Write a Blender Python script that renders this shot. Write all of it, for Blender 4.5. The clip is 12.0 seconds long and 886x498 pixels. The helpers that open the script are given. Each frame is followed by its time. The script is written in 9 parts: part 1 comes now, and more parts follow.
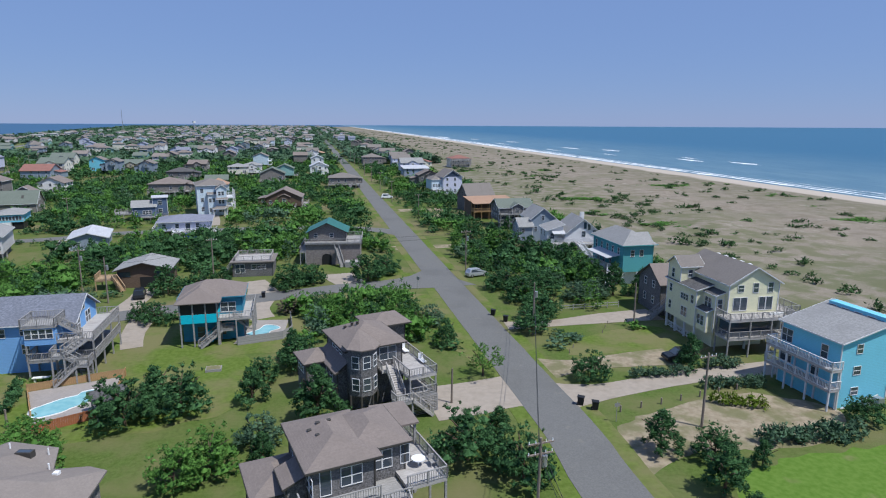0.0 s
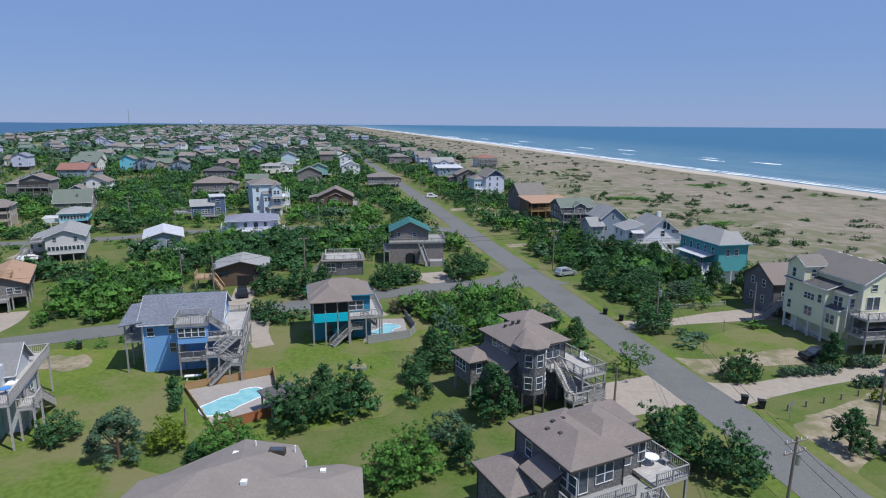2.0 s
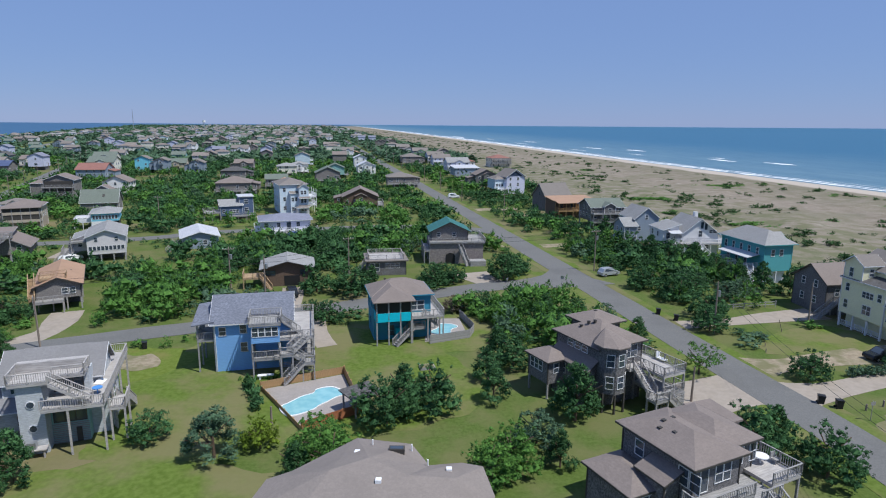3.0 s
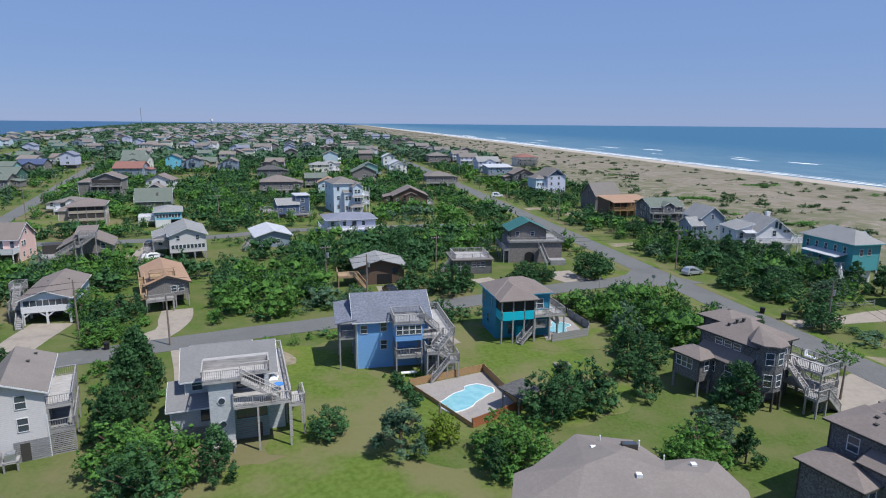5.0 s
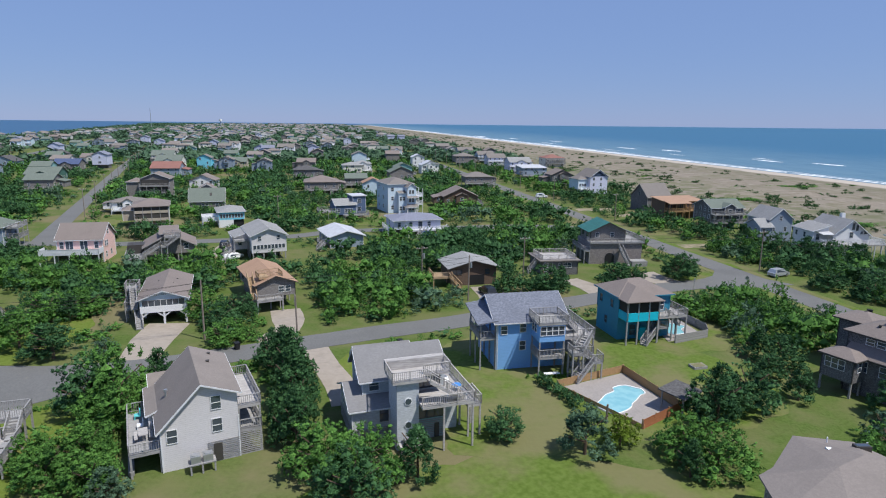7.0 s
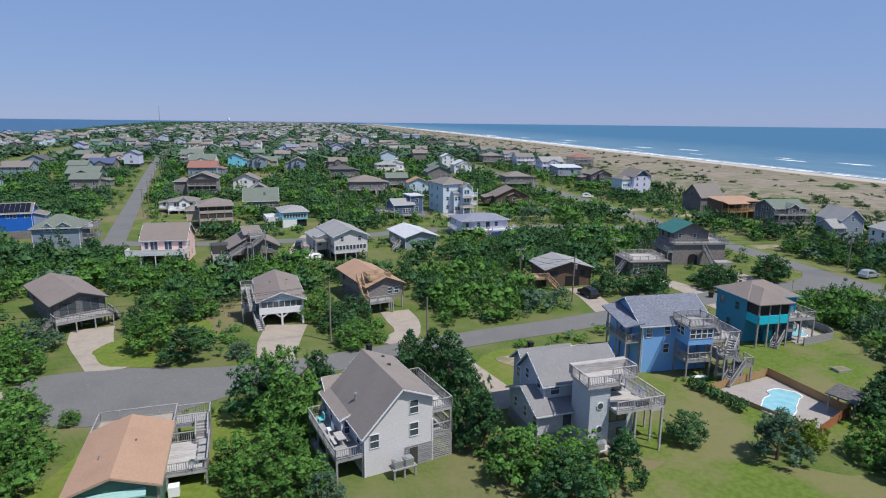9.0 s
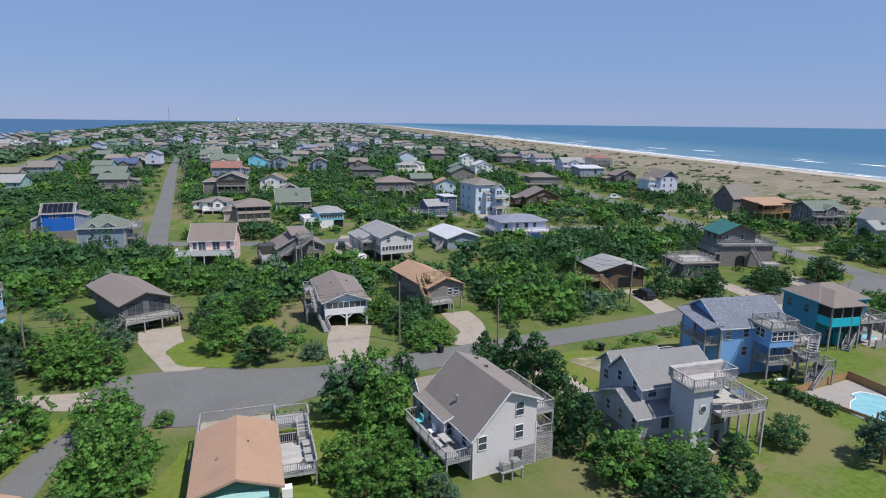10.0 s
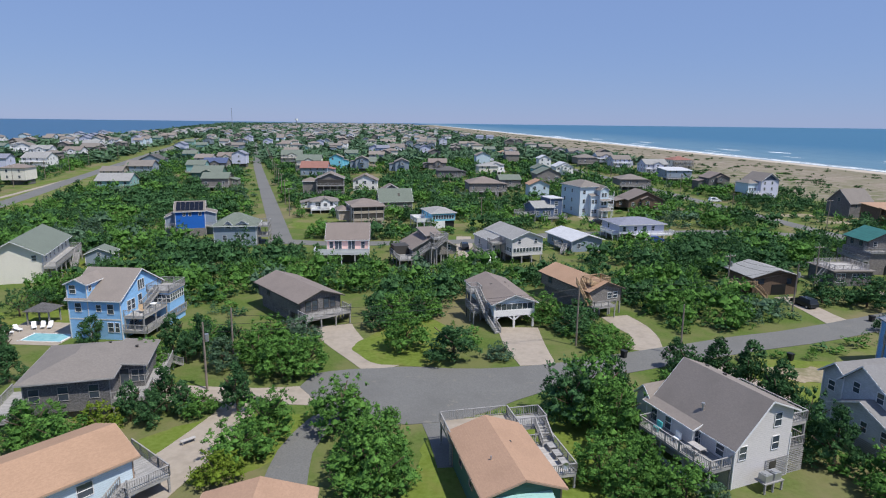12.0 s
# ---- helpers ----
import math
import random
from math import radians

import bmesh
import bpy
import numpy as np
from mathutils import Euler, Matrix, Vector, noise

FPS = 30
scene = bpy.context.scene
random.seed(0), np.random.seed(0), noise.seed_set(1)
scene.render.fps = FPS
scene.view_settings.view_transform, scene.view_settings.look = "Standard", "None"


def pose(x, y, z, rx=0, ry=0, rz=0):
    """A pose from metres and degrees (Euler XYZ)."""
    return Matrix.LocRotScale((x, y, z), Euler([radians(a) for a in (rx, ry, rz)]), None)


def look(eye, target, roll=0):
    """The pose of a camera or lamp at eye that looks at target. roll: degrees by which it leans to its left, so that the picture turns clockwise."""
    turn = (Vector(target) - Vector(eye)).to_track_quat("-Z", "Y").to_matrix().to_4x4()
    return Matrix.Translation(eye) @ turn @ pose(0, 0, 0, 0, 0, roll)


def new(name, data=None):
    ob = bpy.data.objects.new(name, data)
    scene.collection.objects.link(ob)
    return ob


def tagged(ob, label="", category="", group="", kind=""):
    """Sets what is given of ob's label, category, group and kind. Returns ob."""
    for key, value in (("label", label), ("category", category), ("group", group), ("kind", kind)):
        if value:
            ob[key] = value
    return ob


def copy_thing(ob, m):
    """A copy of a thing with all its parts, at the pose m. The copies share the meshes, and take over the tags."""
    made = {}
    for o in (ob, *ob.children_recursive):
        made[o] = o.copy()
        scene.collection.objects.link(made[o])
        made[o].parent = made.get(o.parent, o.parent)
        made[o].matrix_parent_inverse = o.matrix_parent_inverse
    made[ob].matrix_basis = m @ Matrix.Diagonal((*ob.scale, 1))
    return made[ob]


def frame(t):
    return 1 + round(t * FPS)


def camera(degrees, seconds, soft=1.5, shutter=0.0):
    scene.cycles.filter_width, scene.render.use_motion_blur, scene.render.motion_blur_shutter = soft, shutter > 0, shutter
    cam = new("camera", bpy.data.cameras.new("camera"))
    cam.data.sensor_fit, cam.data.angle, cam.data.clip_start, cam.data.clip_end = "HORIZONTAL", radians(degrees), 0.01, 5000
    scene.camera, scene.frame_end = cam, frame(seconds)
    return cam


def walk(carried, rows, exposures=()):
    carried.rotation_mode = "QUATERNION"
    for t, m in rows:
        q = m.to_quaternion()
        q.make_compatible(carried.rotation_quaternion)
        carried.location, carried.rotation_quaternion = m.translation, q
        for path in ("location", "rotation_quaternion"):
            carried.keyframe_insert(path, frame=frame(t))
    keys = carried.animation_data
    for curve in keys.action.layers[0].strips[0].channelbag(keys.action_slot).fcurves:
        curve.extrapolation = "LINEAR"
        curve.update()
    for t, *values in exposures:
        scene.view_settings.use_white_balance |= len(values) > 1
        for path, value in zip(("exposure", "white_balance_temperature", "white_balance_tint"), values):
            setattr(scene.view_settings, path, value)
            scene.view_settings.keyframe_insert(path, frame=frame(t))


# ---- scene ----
cam = camera(72.0, 12.0, 1.1)
METRES, EYE, TILT, LEAN, TURN = 112.0, 32.6, -11.8, -0.3, 0.0
ROWS = [
    (0.0, 0.0, 0.0, 0.0, 0.0, 0.0, -0.0),
    (0.5, -0.044, 0.0005, -0.0006, 0.03, -0.02, -0.01),
    (1.0, -0.0875, 0.0005, -0.0012, 0.03, -0.02, -0.06),
    (1.5, -0.13, 0.0004, -0.0012, 0.03, -0.02, -0.08),
    (2.0, -0.172, -0.0003, -0.0012, 0.02, -0.03, -0.1),
    (2.5, -0.2128, -0.0012, -0.0011, 0.04, -0.02, -0.13),
    (3.0, -0.2531, -0.0025, -0.0015, 0.09, -0.02, -0.13),
    (5.0, -0.414, -0.0106, -0.0018, 0.25, -0.13, -0.24),
    (5.5, -0.4545, -0.0122, -0.0022, 0.3, -0.12, -0.27),
    (6.0, -0.4949, -0.0133, -0.0023, 0.38, -0.11, -0.31),
    (6.5, -0.5354, -0.0135, -0.0022, 0.41, -0.12, -0.36),
    (7.0, -0.5758, -0.0133, -0.0018, 0.49, -0.1, -0.39),
    (9.0, -0.742, -0.0106, 0.0005, 0.7, -0.2, -0.47),
    (9.5, -0.7839, -0.0104, 0.0005, 0.78, -0.19, -0.5),
    (10.0, -0.8266, -0.0108, 0.0008, 1.19, -0.17, -0.61),
    (10.5, -0.8697, -0.0123, 0.0006, 1.91, -0.17, -0.76),
    (11.0, -0.9136, -0.0145, 0.0007, 2.8, -0.17, -0.97),
    (11.5, -0.955, -0.0177, 0.0006, 4.22, -0.2, -1.27),
    (12.0, -0.9992, -0.0225, 0.0001, 5.61, -0.21, -1.53),
]
walk(cam, [(t, pose(0, 0, EYE, TILT, LEAN, TURN) @ pose(METRES * x, METRES * y, METRES * z, 90 + pitch, roll, yaw)) for t, x, y, z, yaw, pitch, roll in ROWS], exposures=[(0, -0.12, 6100, 7), (5, -0.07, 6200, 7), (9, -0.01, 6400, 8), (12, 0.0, 6450, 8)])

# ---- sky, sun, exposure ----
SUN_ELEVATION, SUN_AZIMUTH = 61.0, 118.0          # degrees; azimuth clockwise from +y
world = bpy.data.worlds.new("sky")
scene.world = world
world.use_nodes = True
wn = world.node_tree
sky = wn.nodes.new("ShaderNodeTexSky")
sky.sky_type, sky.sun_disc = "NISHITA", False
sky.sun_elevation, sky.sun_rotation = radians(SUN_ELEVATION), radians(SUN_AZIMUTH)
sky.air_density, sky.dust_density, sky.ozone_density, sky.altitude = 1.0, 0.0, 5.0, 0
haze = wn.nodes.new("ShaderNodeMix")
haze.data_type = "RGBA"
haze.inputs[0].default_value, haze.inputs[7].default_value = 0.76, (2.78, 4.08, 7.95, 1)      # sea haze thins the sky's blue
wn.links.new(sky.outputs[0], haze.inputs[6])
wn.links.new(haze.outputs[2], wn.nodes["Background"].inputs[0])
wn.nodes["Background"].inputs[1].default_value = 0.086
sun = new("sun", bpy.data.lights.new("sun", "SUN"))
sun.data.energy, sun.data.angle, sun.data.color = 5.0, radians(0.53), (1.0, 0.95, 0.88)
se, sa = radians(SUN_ELEVATION), radians(SUN_AZIMUTH)
sun_way = Vector((math.sin(sa) * math.cos(se), math.cos(sa) * math.cos(se), math.sin(se)))
sun.matrix_world = look(sun_way * 300, (0, 0, 0))

# ---- materials ----
def nodes_of(name):
    m = bpy.data.materials.new(name)
    m.use_nodes = True
    t = m.node_tree
    return m, t, t.nodes["Principled BSDF"]


def add(t, kind, **values):
    n = t.nodes.new("ShaderNode" + kind)
    for k, v in values.items():
        n.inputs[k.replace("_", " ")].default_value = v
    return n


def mixed(t, factor, a, b, mode="MIX"):
    n = t.nodes.new("ShaderNodeMix")
    n.data_type, n.blend_type = "RGBA", mode
    for slot, v in ((0, factor), (6, a), (7, b)):
        if isinstance(v, (int, float, tuple)):
            n.inputs[slot].default_value = (*v, 1) if isinstance(v, tuple) else v
        else:
            t.links.new(v, n.inputs[slot])
    return n.outputs[2]


def ramp(t, value, lo, hi, a=0.0, b=1.0):
    n = t.nodes.new("ShaderNodeMapRange")
    n.interpolation_type = "SMOOTHSTEP"
    for i, v in zip((1, 2, 3, 4), (lo, hi, a, b)):
        n.inputs[i].default_value = v
    t.links.new(value, n.inputs[0])
    return n.outputs[0]


def maths(t, op, a, b=0.0):
    n = t.nodes.new("ShaderNodeMath")
    n.operation = op
    for i, v in enumerate((a, b)):
        if isinstance(v, (int, float)):
            n.inputs[i].default_value = v
        else:
            t.links.new(v, n.inputs[i])
    return n.outputs[0]


def noise_of(t, vector, scale, detail=4.0, rough=0.55):
    n = add(t, "TexNoise", Scale=scale, Detail=detail, Roughness=rough)
    t.links.new(vector, n.inputs["Vector"])
    return n.outputs["Fac"]


def bumped(t, bsdf, height, distance, strength=0.5):
    n = add(t, "Bump", Strength=strength, Distance=distance)
    t.links.new(height, n.inputs["Height"])
    t.links.new(n.outputs[0], bsdf.inputs["Normal"])


def tint(c, k):
    return tuple(min(1.0, v * k) for v in c)


def object_place(t):
    return t.nodes.new("ShaderNodeTexCoord").outputs["Object"]


def world_place(t):
    return t.nodes.new("ShaderNodeNewGeometry").outputs["Position"]


def squeezed(t, vector, sx, sy, sz):
    n = t.nodes.new("ShaderNodeMapping")
    n.inputs["Scale"].default_value = (sx, sy, sz)
    t.links.new(vector, n.inputs["Vector"])
    return n.outputs[0]


def weathered(name, colour, rough=0.8, grain=(6, 6, 6), amount=0.35, patch=0.35, bump=0.01, metal=0.0, dirt=None):
    m, t, b = nodes_of(name)
    at = object_place(t)
    fine = noise_of(t, squeezed(t, at, *grain), 1.0, 5)
    wide = noise_of(t, at, 0.55, 4)
    c = mixed(t, ramp(t, fine, 0.3, 0.7), tint(colour, 1 - amount), tint(colour, 1 + amount * 0.7))
    c = mixed(t, ramp(t, wide, 0.45, 0.75, 0, patch), c, dirt or tint(colour, 0.6))
    t.links.new(c, b.inputs["Base Color"])
    b.inputs["Roughness"].default_value, b.inputs["Metallic"].default_value = rough, metal
    b.inputs["Specular IOR Level"].default_value = 0.3
    bumped(t, b, fine, bump)
    return m


def lapped(name, colour, pitch=0.2, amount=0.06, rough=0.6, shingle=False, worn=None):
    """Boards that overlap, or shingles in rows."""
    m, t, b = nodes_of(name)
    at = object_place(t)
    sep = t.nodes.new("ShaderNodeSeparateXYZ")
    t.links.new(at, sep.inputs[0])
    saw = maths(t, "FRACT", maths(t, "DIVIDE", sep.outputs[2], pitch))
    fine = noise_of(t, squeezed(t, at, 2.5, 2.5, 14) if not shingle else squeezed(t, at, 6, 6, 1 / pitch), 1.0, 4)
    wide = noise_of(t, at, 0.4, 5)
    c = mixed(t, ramp(t, fine, 0.3, 0.7), tint(colour, 1 - amount), tint(colour, 1 + amount))
    c = mixed(t, ramp(t, wide, 0.42, 0.8, 0, 0.45 if shingle else 0.2), c, worn or tint(colour, 0.72))
    if shingle:                                  # single pale shingles among the dark
        pale = noise_of(t, squeezed(t, at, 4.5, 4.5, 0.8 / pitch), 1.0, 1)
        c = mixed(t, ramp(t, pale, 0.60, 0.68, 0, 0.55), c, tint(colour, 2.1))
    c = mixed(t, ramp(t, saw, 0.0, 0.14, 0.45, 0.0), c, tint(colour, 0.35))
    t.links.new(c, b.inputs["Base Color"])
    b.inputs["Roughness"].default_value = rough
    b.inputs["Specular IOR Level"].default_value = 0.3
    bumped(t, b, maths(t, "ADD", maths(t, "MULTIPLY", saw, -1.0), fine), 0.012, 0.6 if shingle else 0.3)
    return m


def shingled(name, colour, amount=0.3, worn=None):
    """Asphalt shingles on a roof, in courses down the slope."""
    m, t, b = nodes_of(name)
    at = object_place(t)
    sep = t.nodes.new("ShaderNodeSeparateXYZ")
    t.links.new(at, sep.inputs[0])
    course = maths(t, "FRACT", maths(t, "DIVIDE", sep.outputs[2], 0.075))
    tab = noise_of(t, squeezed(t, at, 3.2, 3.2, 13.0), 1.0, 2)
    speck = noise_of(t, at, 9.0, 4)
    wide = noise_of(t, at, 0.35, 5)
    c = mixed(t, ramp(t, tab, 0.32, 0.68), tint(colour, 1 - amount), tint(colour, 1 + amount))
    c = mixed(t, ramp(t, speck, 0.35, 0.7, 0, 0.25), c, tint(colour, 0.65))
    c = mixed(t, ramp(t, wide, 0.42, 0.72, 0, 0.5), c, worn or tint(colour, 0.78))
    t.links.new(c, b.inputs["Base Color"])
    b.inputs["Roughness"].default_value = 0.9
    b.inputs["Specular IOR Level"].default_value = 0.25
    bumped(t, b, maths(t, "ADD", course, speck), 0.012, 0.5)
    return m


def plain(name, colour, rough=0.5, metal=0.0):
    return weathered(name, colour, rough, (3, 3, 3), 0.06, 0.12, 0.002, metal)


def leafy(name, dark, light, extra):
    m, t, b = nodes_of(name)
    geo = t.nodes.new("ShaderNodeNewGeometry")
    info = t.nodes.new("ShaderNodeObjectInfo")
    place = geo.outputs["Position"]
    c = mixed(t, maths(t, "ADD", maths(t, "MULTIPLY", geo.outputs["Random Per Island"], 0.42), 0.22), dark, light)
    c = mixed(t, ramp(t, noise_of(t, place, 0.12, 3), 0.42, 0.62, 0.0, 0.5), c, extra)
    tuft = noise_of(t, place, 1.5, 2)                              # young sprays are paler than old ones
    c = mixed(t, ramp(t, tuft, 0.50, 0.70, 0.0, 0.6), c, tint(light, 1.15))
    c = mixed(t, ramp(t, tuft, 0.32, 0.48, 0.5, 0.0), c, tint(dark, 1.2))
    plant = noise_of(t, place, 0.33, 2)                            # one plant differs from the next
    c = mixed(t, ramp(t, plant, 0.48, 0.66, 0.0, 0.5), c, tint(light, 1.05))
    c = mixed(t, ramp(t, plant, 0.34, 0.50, 0.55, 0.0), c, tint(dark, 1.2))
    c = mixed(t, maths(t, "MULTIPLY", info.outputs["Random"], 0.4), c, tint(extra, 0.75))
    t.links.new(c, b.inputs["Base Color"])
    b.inputs["Roughness"].default_value = 0.75
    b.inputs["Specular IOR Level"].default_value = 0.08
    thin = t.nodes.new("ShaderNodeBsdfTranslucent")
    t.links.new(c, thin.inputs["Color"])
    both = t.nodes.new("ShaderNodeMixShader")
    both.inputs[0].default_value = 0.12
    t.links.new(b.outputs[0], both.inputs[1])
    t.links.new(thin.outputs[0], both.inputs[2])
    t.links.new(both.outputs[0], t.nodes["Material Output"].inputs["Surface"])
    return m


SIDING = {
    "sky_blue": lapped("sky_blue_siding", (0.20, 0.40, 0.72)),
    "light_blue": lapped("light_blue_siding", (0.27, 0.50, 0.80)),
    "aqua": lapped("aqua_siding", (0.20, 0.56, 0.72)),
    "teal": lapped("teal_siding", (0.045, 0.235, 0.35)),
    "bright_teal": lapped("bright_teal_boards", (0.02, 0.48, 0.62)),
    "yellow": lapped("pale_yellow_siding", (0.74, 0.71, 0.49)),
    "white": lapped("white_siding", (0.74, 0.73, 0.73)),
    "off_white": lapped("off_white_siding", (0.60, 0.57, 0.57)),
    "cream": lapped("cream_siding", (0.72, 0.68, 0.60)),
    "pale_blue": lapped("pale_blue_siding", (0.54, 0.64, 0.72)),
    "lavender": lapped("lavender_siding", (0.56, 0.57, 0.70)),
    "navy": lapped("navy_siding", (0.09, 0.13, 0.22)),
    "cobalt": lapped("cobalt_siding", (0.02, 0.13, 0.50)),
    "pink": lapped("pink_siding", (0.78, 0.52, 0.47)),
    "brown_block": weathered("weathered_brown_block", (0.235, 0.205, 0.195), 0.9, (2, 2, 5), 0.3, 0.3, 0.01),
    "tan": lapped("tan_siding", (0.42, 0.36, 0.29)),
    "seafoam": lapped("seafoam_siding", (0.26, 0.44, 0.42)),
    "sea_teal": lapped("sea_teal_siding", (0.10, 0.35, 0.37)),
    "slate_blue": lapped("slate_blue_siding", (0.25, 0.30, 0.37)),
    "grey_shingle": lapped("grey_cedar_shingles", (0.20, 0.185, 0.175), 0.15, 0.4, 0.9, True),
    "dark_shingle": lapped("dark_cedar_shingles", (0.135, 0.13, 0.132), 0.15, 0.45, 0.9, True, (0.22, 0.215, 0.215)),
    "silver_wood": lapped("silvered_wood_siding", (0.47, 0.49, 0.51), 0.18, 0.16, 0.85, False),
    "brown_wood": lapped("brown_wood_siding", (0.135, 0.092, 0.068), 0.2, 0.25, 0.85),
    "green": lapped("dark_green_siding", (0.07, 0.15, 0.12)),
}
ROOF = {
    "grey": shingled("grey_shingle_roof", (0.206, 0.184, 0.168), 0.07),
    "brown": shingled("brown_shingle_roof", (0.218, 0.182, 0.164), 0.08),
    "taupe": shingled("taupe_shingle_roof", (0.238, 0.206, 0.186), 0.05),
    "dark": shingled("dark_shingle_roof", (0.104, 0.100, 0.100)),
    "blue_grey": shingled("blue_grey_shingle_roof", (0.168, 0.180, 0.220), 0.25),
    "orange": shingled("faded_orange_shingle_roof", (0.376, 0.240, 0.164), 0.05),
    "tan": shingled("tan_shingle_roof", (0.376, 0.240, 0.160), 0.06),
    "white": weathered("white_metal_roof", (0.528, 0.528, 0.544), 0.45, (8, 0.3, 0.3), 0.12, 0.3),
    "pale_grey": shingled("pale_grey_shingle_roof", (0.288, 0.284, 0.280), 0.15),
    "green": weathered("green_metal_roof", (0.040, 0.152, 0.132), 0.5, (5, 0.3, 0.3), 0.18, 0.3),
    "mid_grey": shingled("mid_grey_shingle_roof", (0.222, 0.216, 0.218), 0.07),
    "moss": shingled("mossy_green_shingle_roof", (0.156, 0.180, 0.152), 0.12),
    "red": shingled("faded_red_shingle_roof", (0.272, 0.136, 0.112), 0.12),
    "lavender": shingled("lavender_grey_roof", (0.216, 0.224, 0.280), 0.15),
    "navy": shingled("navy_shingle_roof", (0.080, 0.104, 0.192), 0.2),
}
WHITE = plain("white_painted_trim", (0.66, 0.66, 0.67), 0.5)
TAN_TRIM = plain("tan_painted_trim", (0.34, 0.25, 0.19), 0.6)
DARK_TRIM = plain("dark_trim", (0.06, 0.055, 0.05), 0.6)
WOOD_GREY = weathered("silvered_deck_wood", (0.31, 0.30, 0.295), 0.9, (0.8, 14, 14), 0.3, 0.4, 0.006)
WOOD_PALE = weathered("bleached_deck_boards", (0.41, 0.385, 0.37), 0.9, (0.8, 9, 9), 0.25, 0.35, 0.006)
WOOD_NEW = weathered("new_yellow_lumber", (0.40, 0.28, 0.17), 0.8, (0.8, 14, 14), 0.25, 0.3, 0.004)
WOOD_RED = weathered("red_stained_fence_boards", (0.33, 0.125, 0.06), 0.85, (7, 7, 0.7), 0.35, 0.3, 0.006)
WOOD_TAN = weathered("tan_fence_boards", (0.38, 0.24, 0.12), 0.85, (7, 7, 0.7), 0.3, 0.3, 0.006)
POLE_WOOD = weathered("weathered_pole_wood", (0.23, 0.19, 0.16), 0.9, (9, 9, 0.6), 0.3, 0.4, 0.004)
CONCRETE = weathered("sandy_concrete", (0.328, 0.281, 0.234), 0.9, (1.5, 1.5, 1.5), 0.07, 0.55, 0.004, dirt=(0.234, 0.199, 0.160))
STONE_PALE = weathered("pale_pool_deck", (0.312, 0.281, 0.261), 0.85, (5, 5, 5), 0.1, 0.35, 0.003)
METAL = plain("galvanised_metal", (0.45, 0.46, 0.48), 0.4, 0.7)
# BLACK also fills in the shade of the open carport, garage and arch
BLACK = plain("black_plastic_and_shade", (0.02, 0.02, 0.022), 0.5)
RUBBER = plain("rubber", (0.02, 0.02, 0.02), 0.8)
PLASTIC_WHITE = plain("white_plastic", (0.8, 0.8, 0.8), 0.4)
RED_CLOTH = plain("pink_cushion", (0.62, 0.18, 0.16), 0.8)
BLUE_CLOTH = plain("blue_cloth", (0.08, 0.25, 0.6), 0.8)
TURQ = plain("turquoise_paint", (0.12, 0.5, 0.5), 0.6)
DARK_PAINT = plain("dark_car_paint", (0.02, 0.024, 0.03), 0.25)
SILVER_PAINT = plain("silver_car_paint", (0.45, 0.47, 0.5), 0.3, 0.4)
WHITE_PAINT = plain("white_car_paint", (0.75, 0.75, 0.76), 0.3)
BLUE_PAINT = plain("blue_car_paint", (0.02, 0.06, 0.25), 0.3)
SOLAR = plain("solar_panel_glass", (0.008, 0.01, 0.018), 0.15)
BARK = weathered("bark", (0.12, 0.085, 0.06), 0.95, (10, 10, 2), 0.4, 0.3, 0.02)

GLASS, gt, gb = nodes_of("window_glass")
gb.inputs["Base Color"].default_value = (0.055, 0.070, 0.090, 1)
gb.inputs["Roughness"].default_value, gb.inputs["Specular IOR Level"].default_value = 0.06, 0.9

POOL, gt, gb = nodes_of("pool_water")
c = mixed(gt, ramp(gt, noise_of(gt, world_place(gt), 0.9, 3), 0.35, 0.65), (0.20, 0.43, 0.48), (0.27, 0.50, 0.53))
gt.links.new(c, gb.inputs["Base Color"])
gb.inputs["Roughness"].default_value = 0.08
bumped(gt, gb, noise_of(gt, world_place(gt), 3.0, 3), 0.02, 0.3)

ASPHALT, gt, gb = nodes_of("sun_bleached_asphalt")
at = world_place(gt)
c = mixed(gt, ramp(gt, noise_of(gt, at, 6.0, 6), 0.3, 0.7), (0.122, 0.120, 0.116), (0.156, 0.154, 0.147))
c = mixed(gt, ramp(gt, noise_of(gt, at, 0.12, 5), 0.45, 0.7, 0, 0.5), c, (0.103, 0.101, 0.097))
c = mixed(gt, ramp(gt, noise_of(gt, at, 0.45, 6, 0.7), 0.60, 0.68, 0, 0.5), c, (0.205, 0.190, 0.159))
gt.links.new(c, gb.inputs["Base Color"])
gb.inputs["Roughness"].default_value = 0.92
bumped(gt, gb, noise_of(gt, at, 30.0, 3), 0.006)

# the land: lawn with dry patches, dune sand towards the sea
SHORE = 251.8                        # metres from the origin across the island, along (0.9776, 0.2107)
LAND, gt, gb = nodes_of("lawn_and_sand")
at = world_place(gt)
dot = gt.nodes.new("ShaderNodeVectorMath")
dot.operation = "DOT_PRODUCT"
dot.inputs[1].default_value = (0.9776, 0.2107, 0)
gt.links.new(at, dot.inputs[0])
across = dot.outputs["Value"]
n_wide, n_mid, n_fine = noise_of(gt, at, 0.035, 5), noise_of(gt, at, 0.16, 5), noise_of(gt, at, 2.2, 6, 0.7)
lawn = mixed(gt, ramp(gt, n_fine, 0.3, 0.7), (0.065, 0.101, 0.020), (0.103, 0.146, 0.037))
lawn = mixed(gt, ramp(gt, n_mid, 0.38, 0.66, 0, 0.8), lawn, (0.142, 0.143, 0.060))
lawn = mixed(gt, ramp(gt, n_wide, 0.50, 0.66, 0, 0.75), lawn, (0.198, 0.160, 0.094))
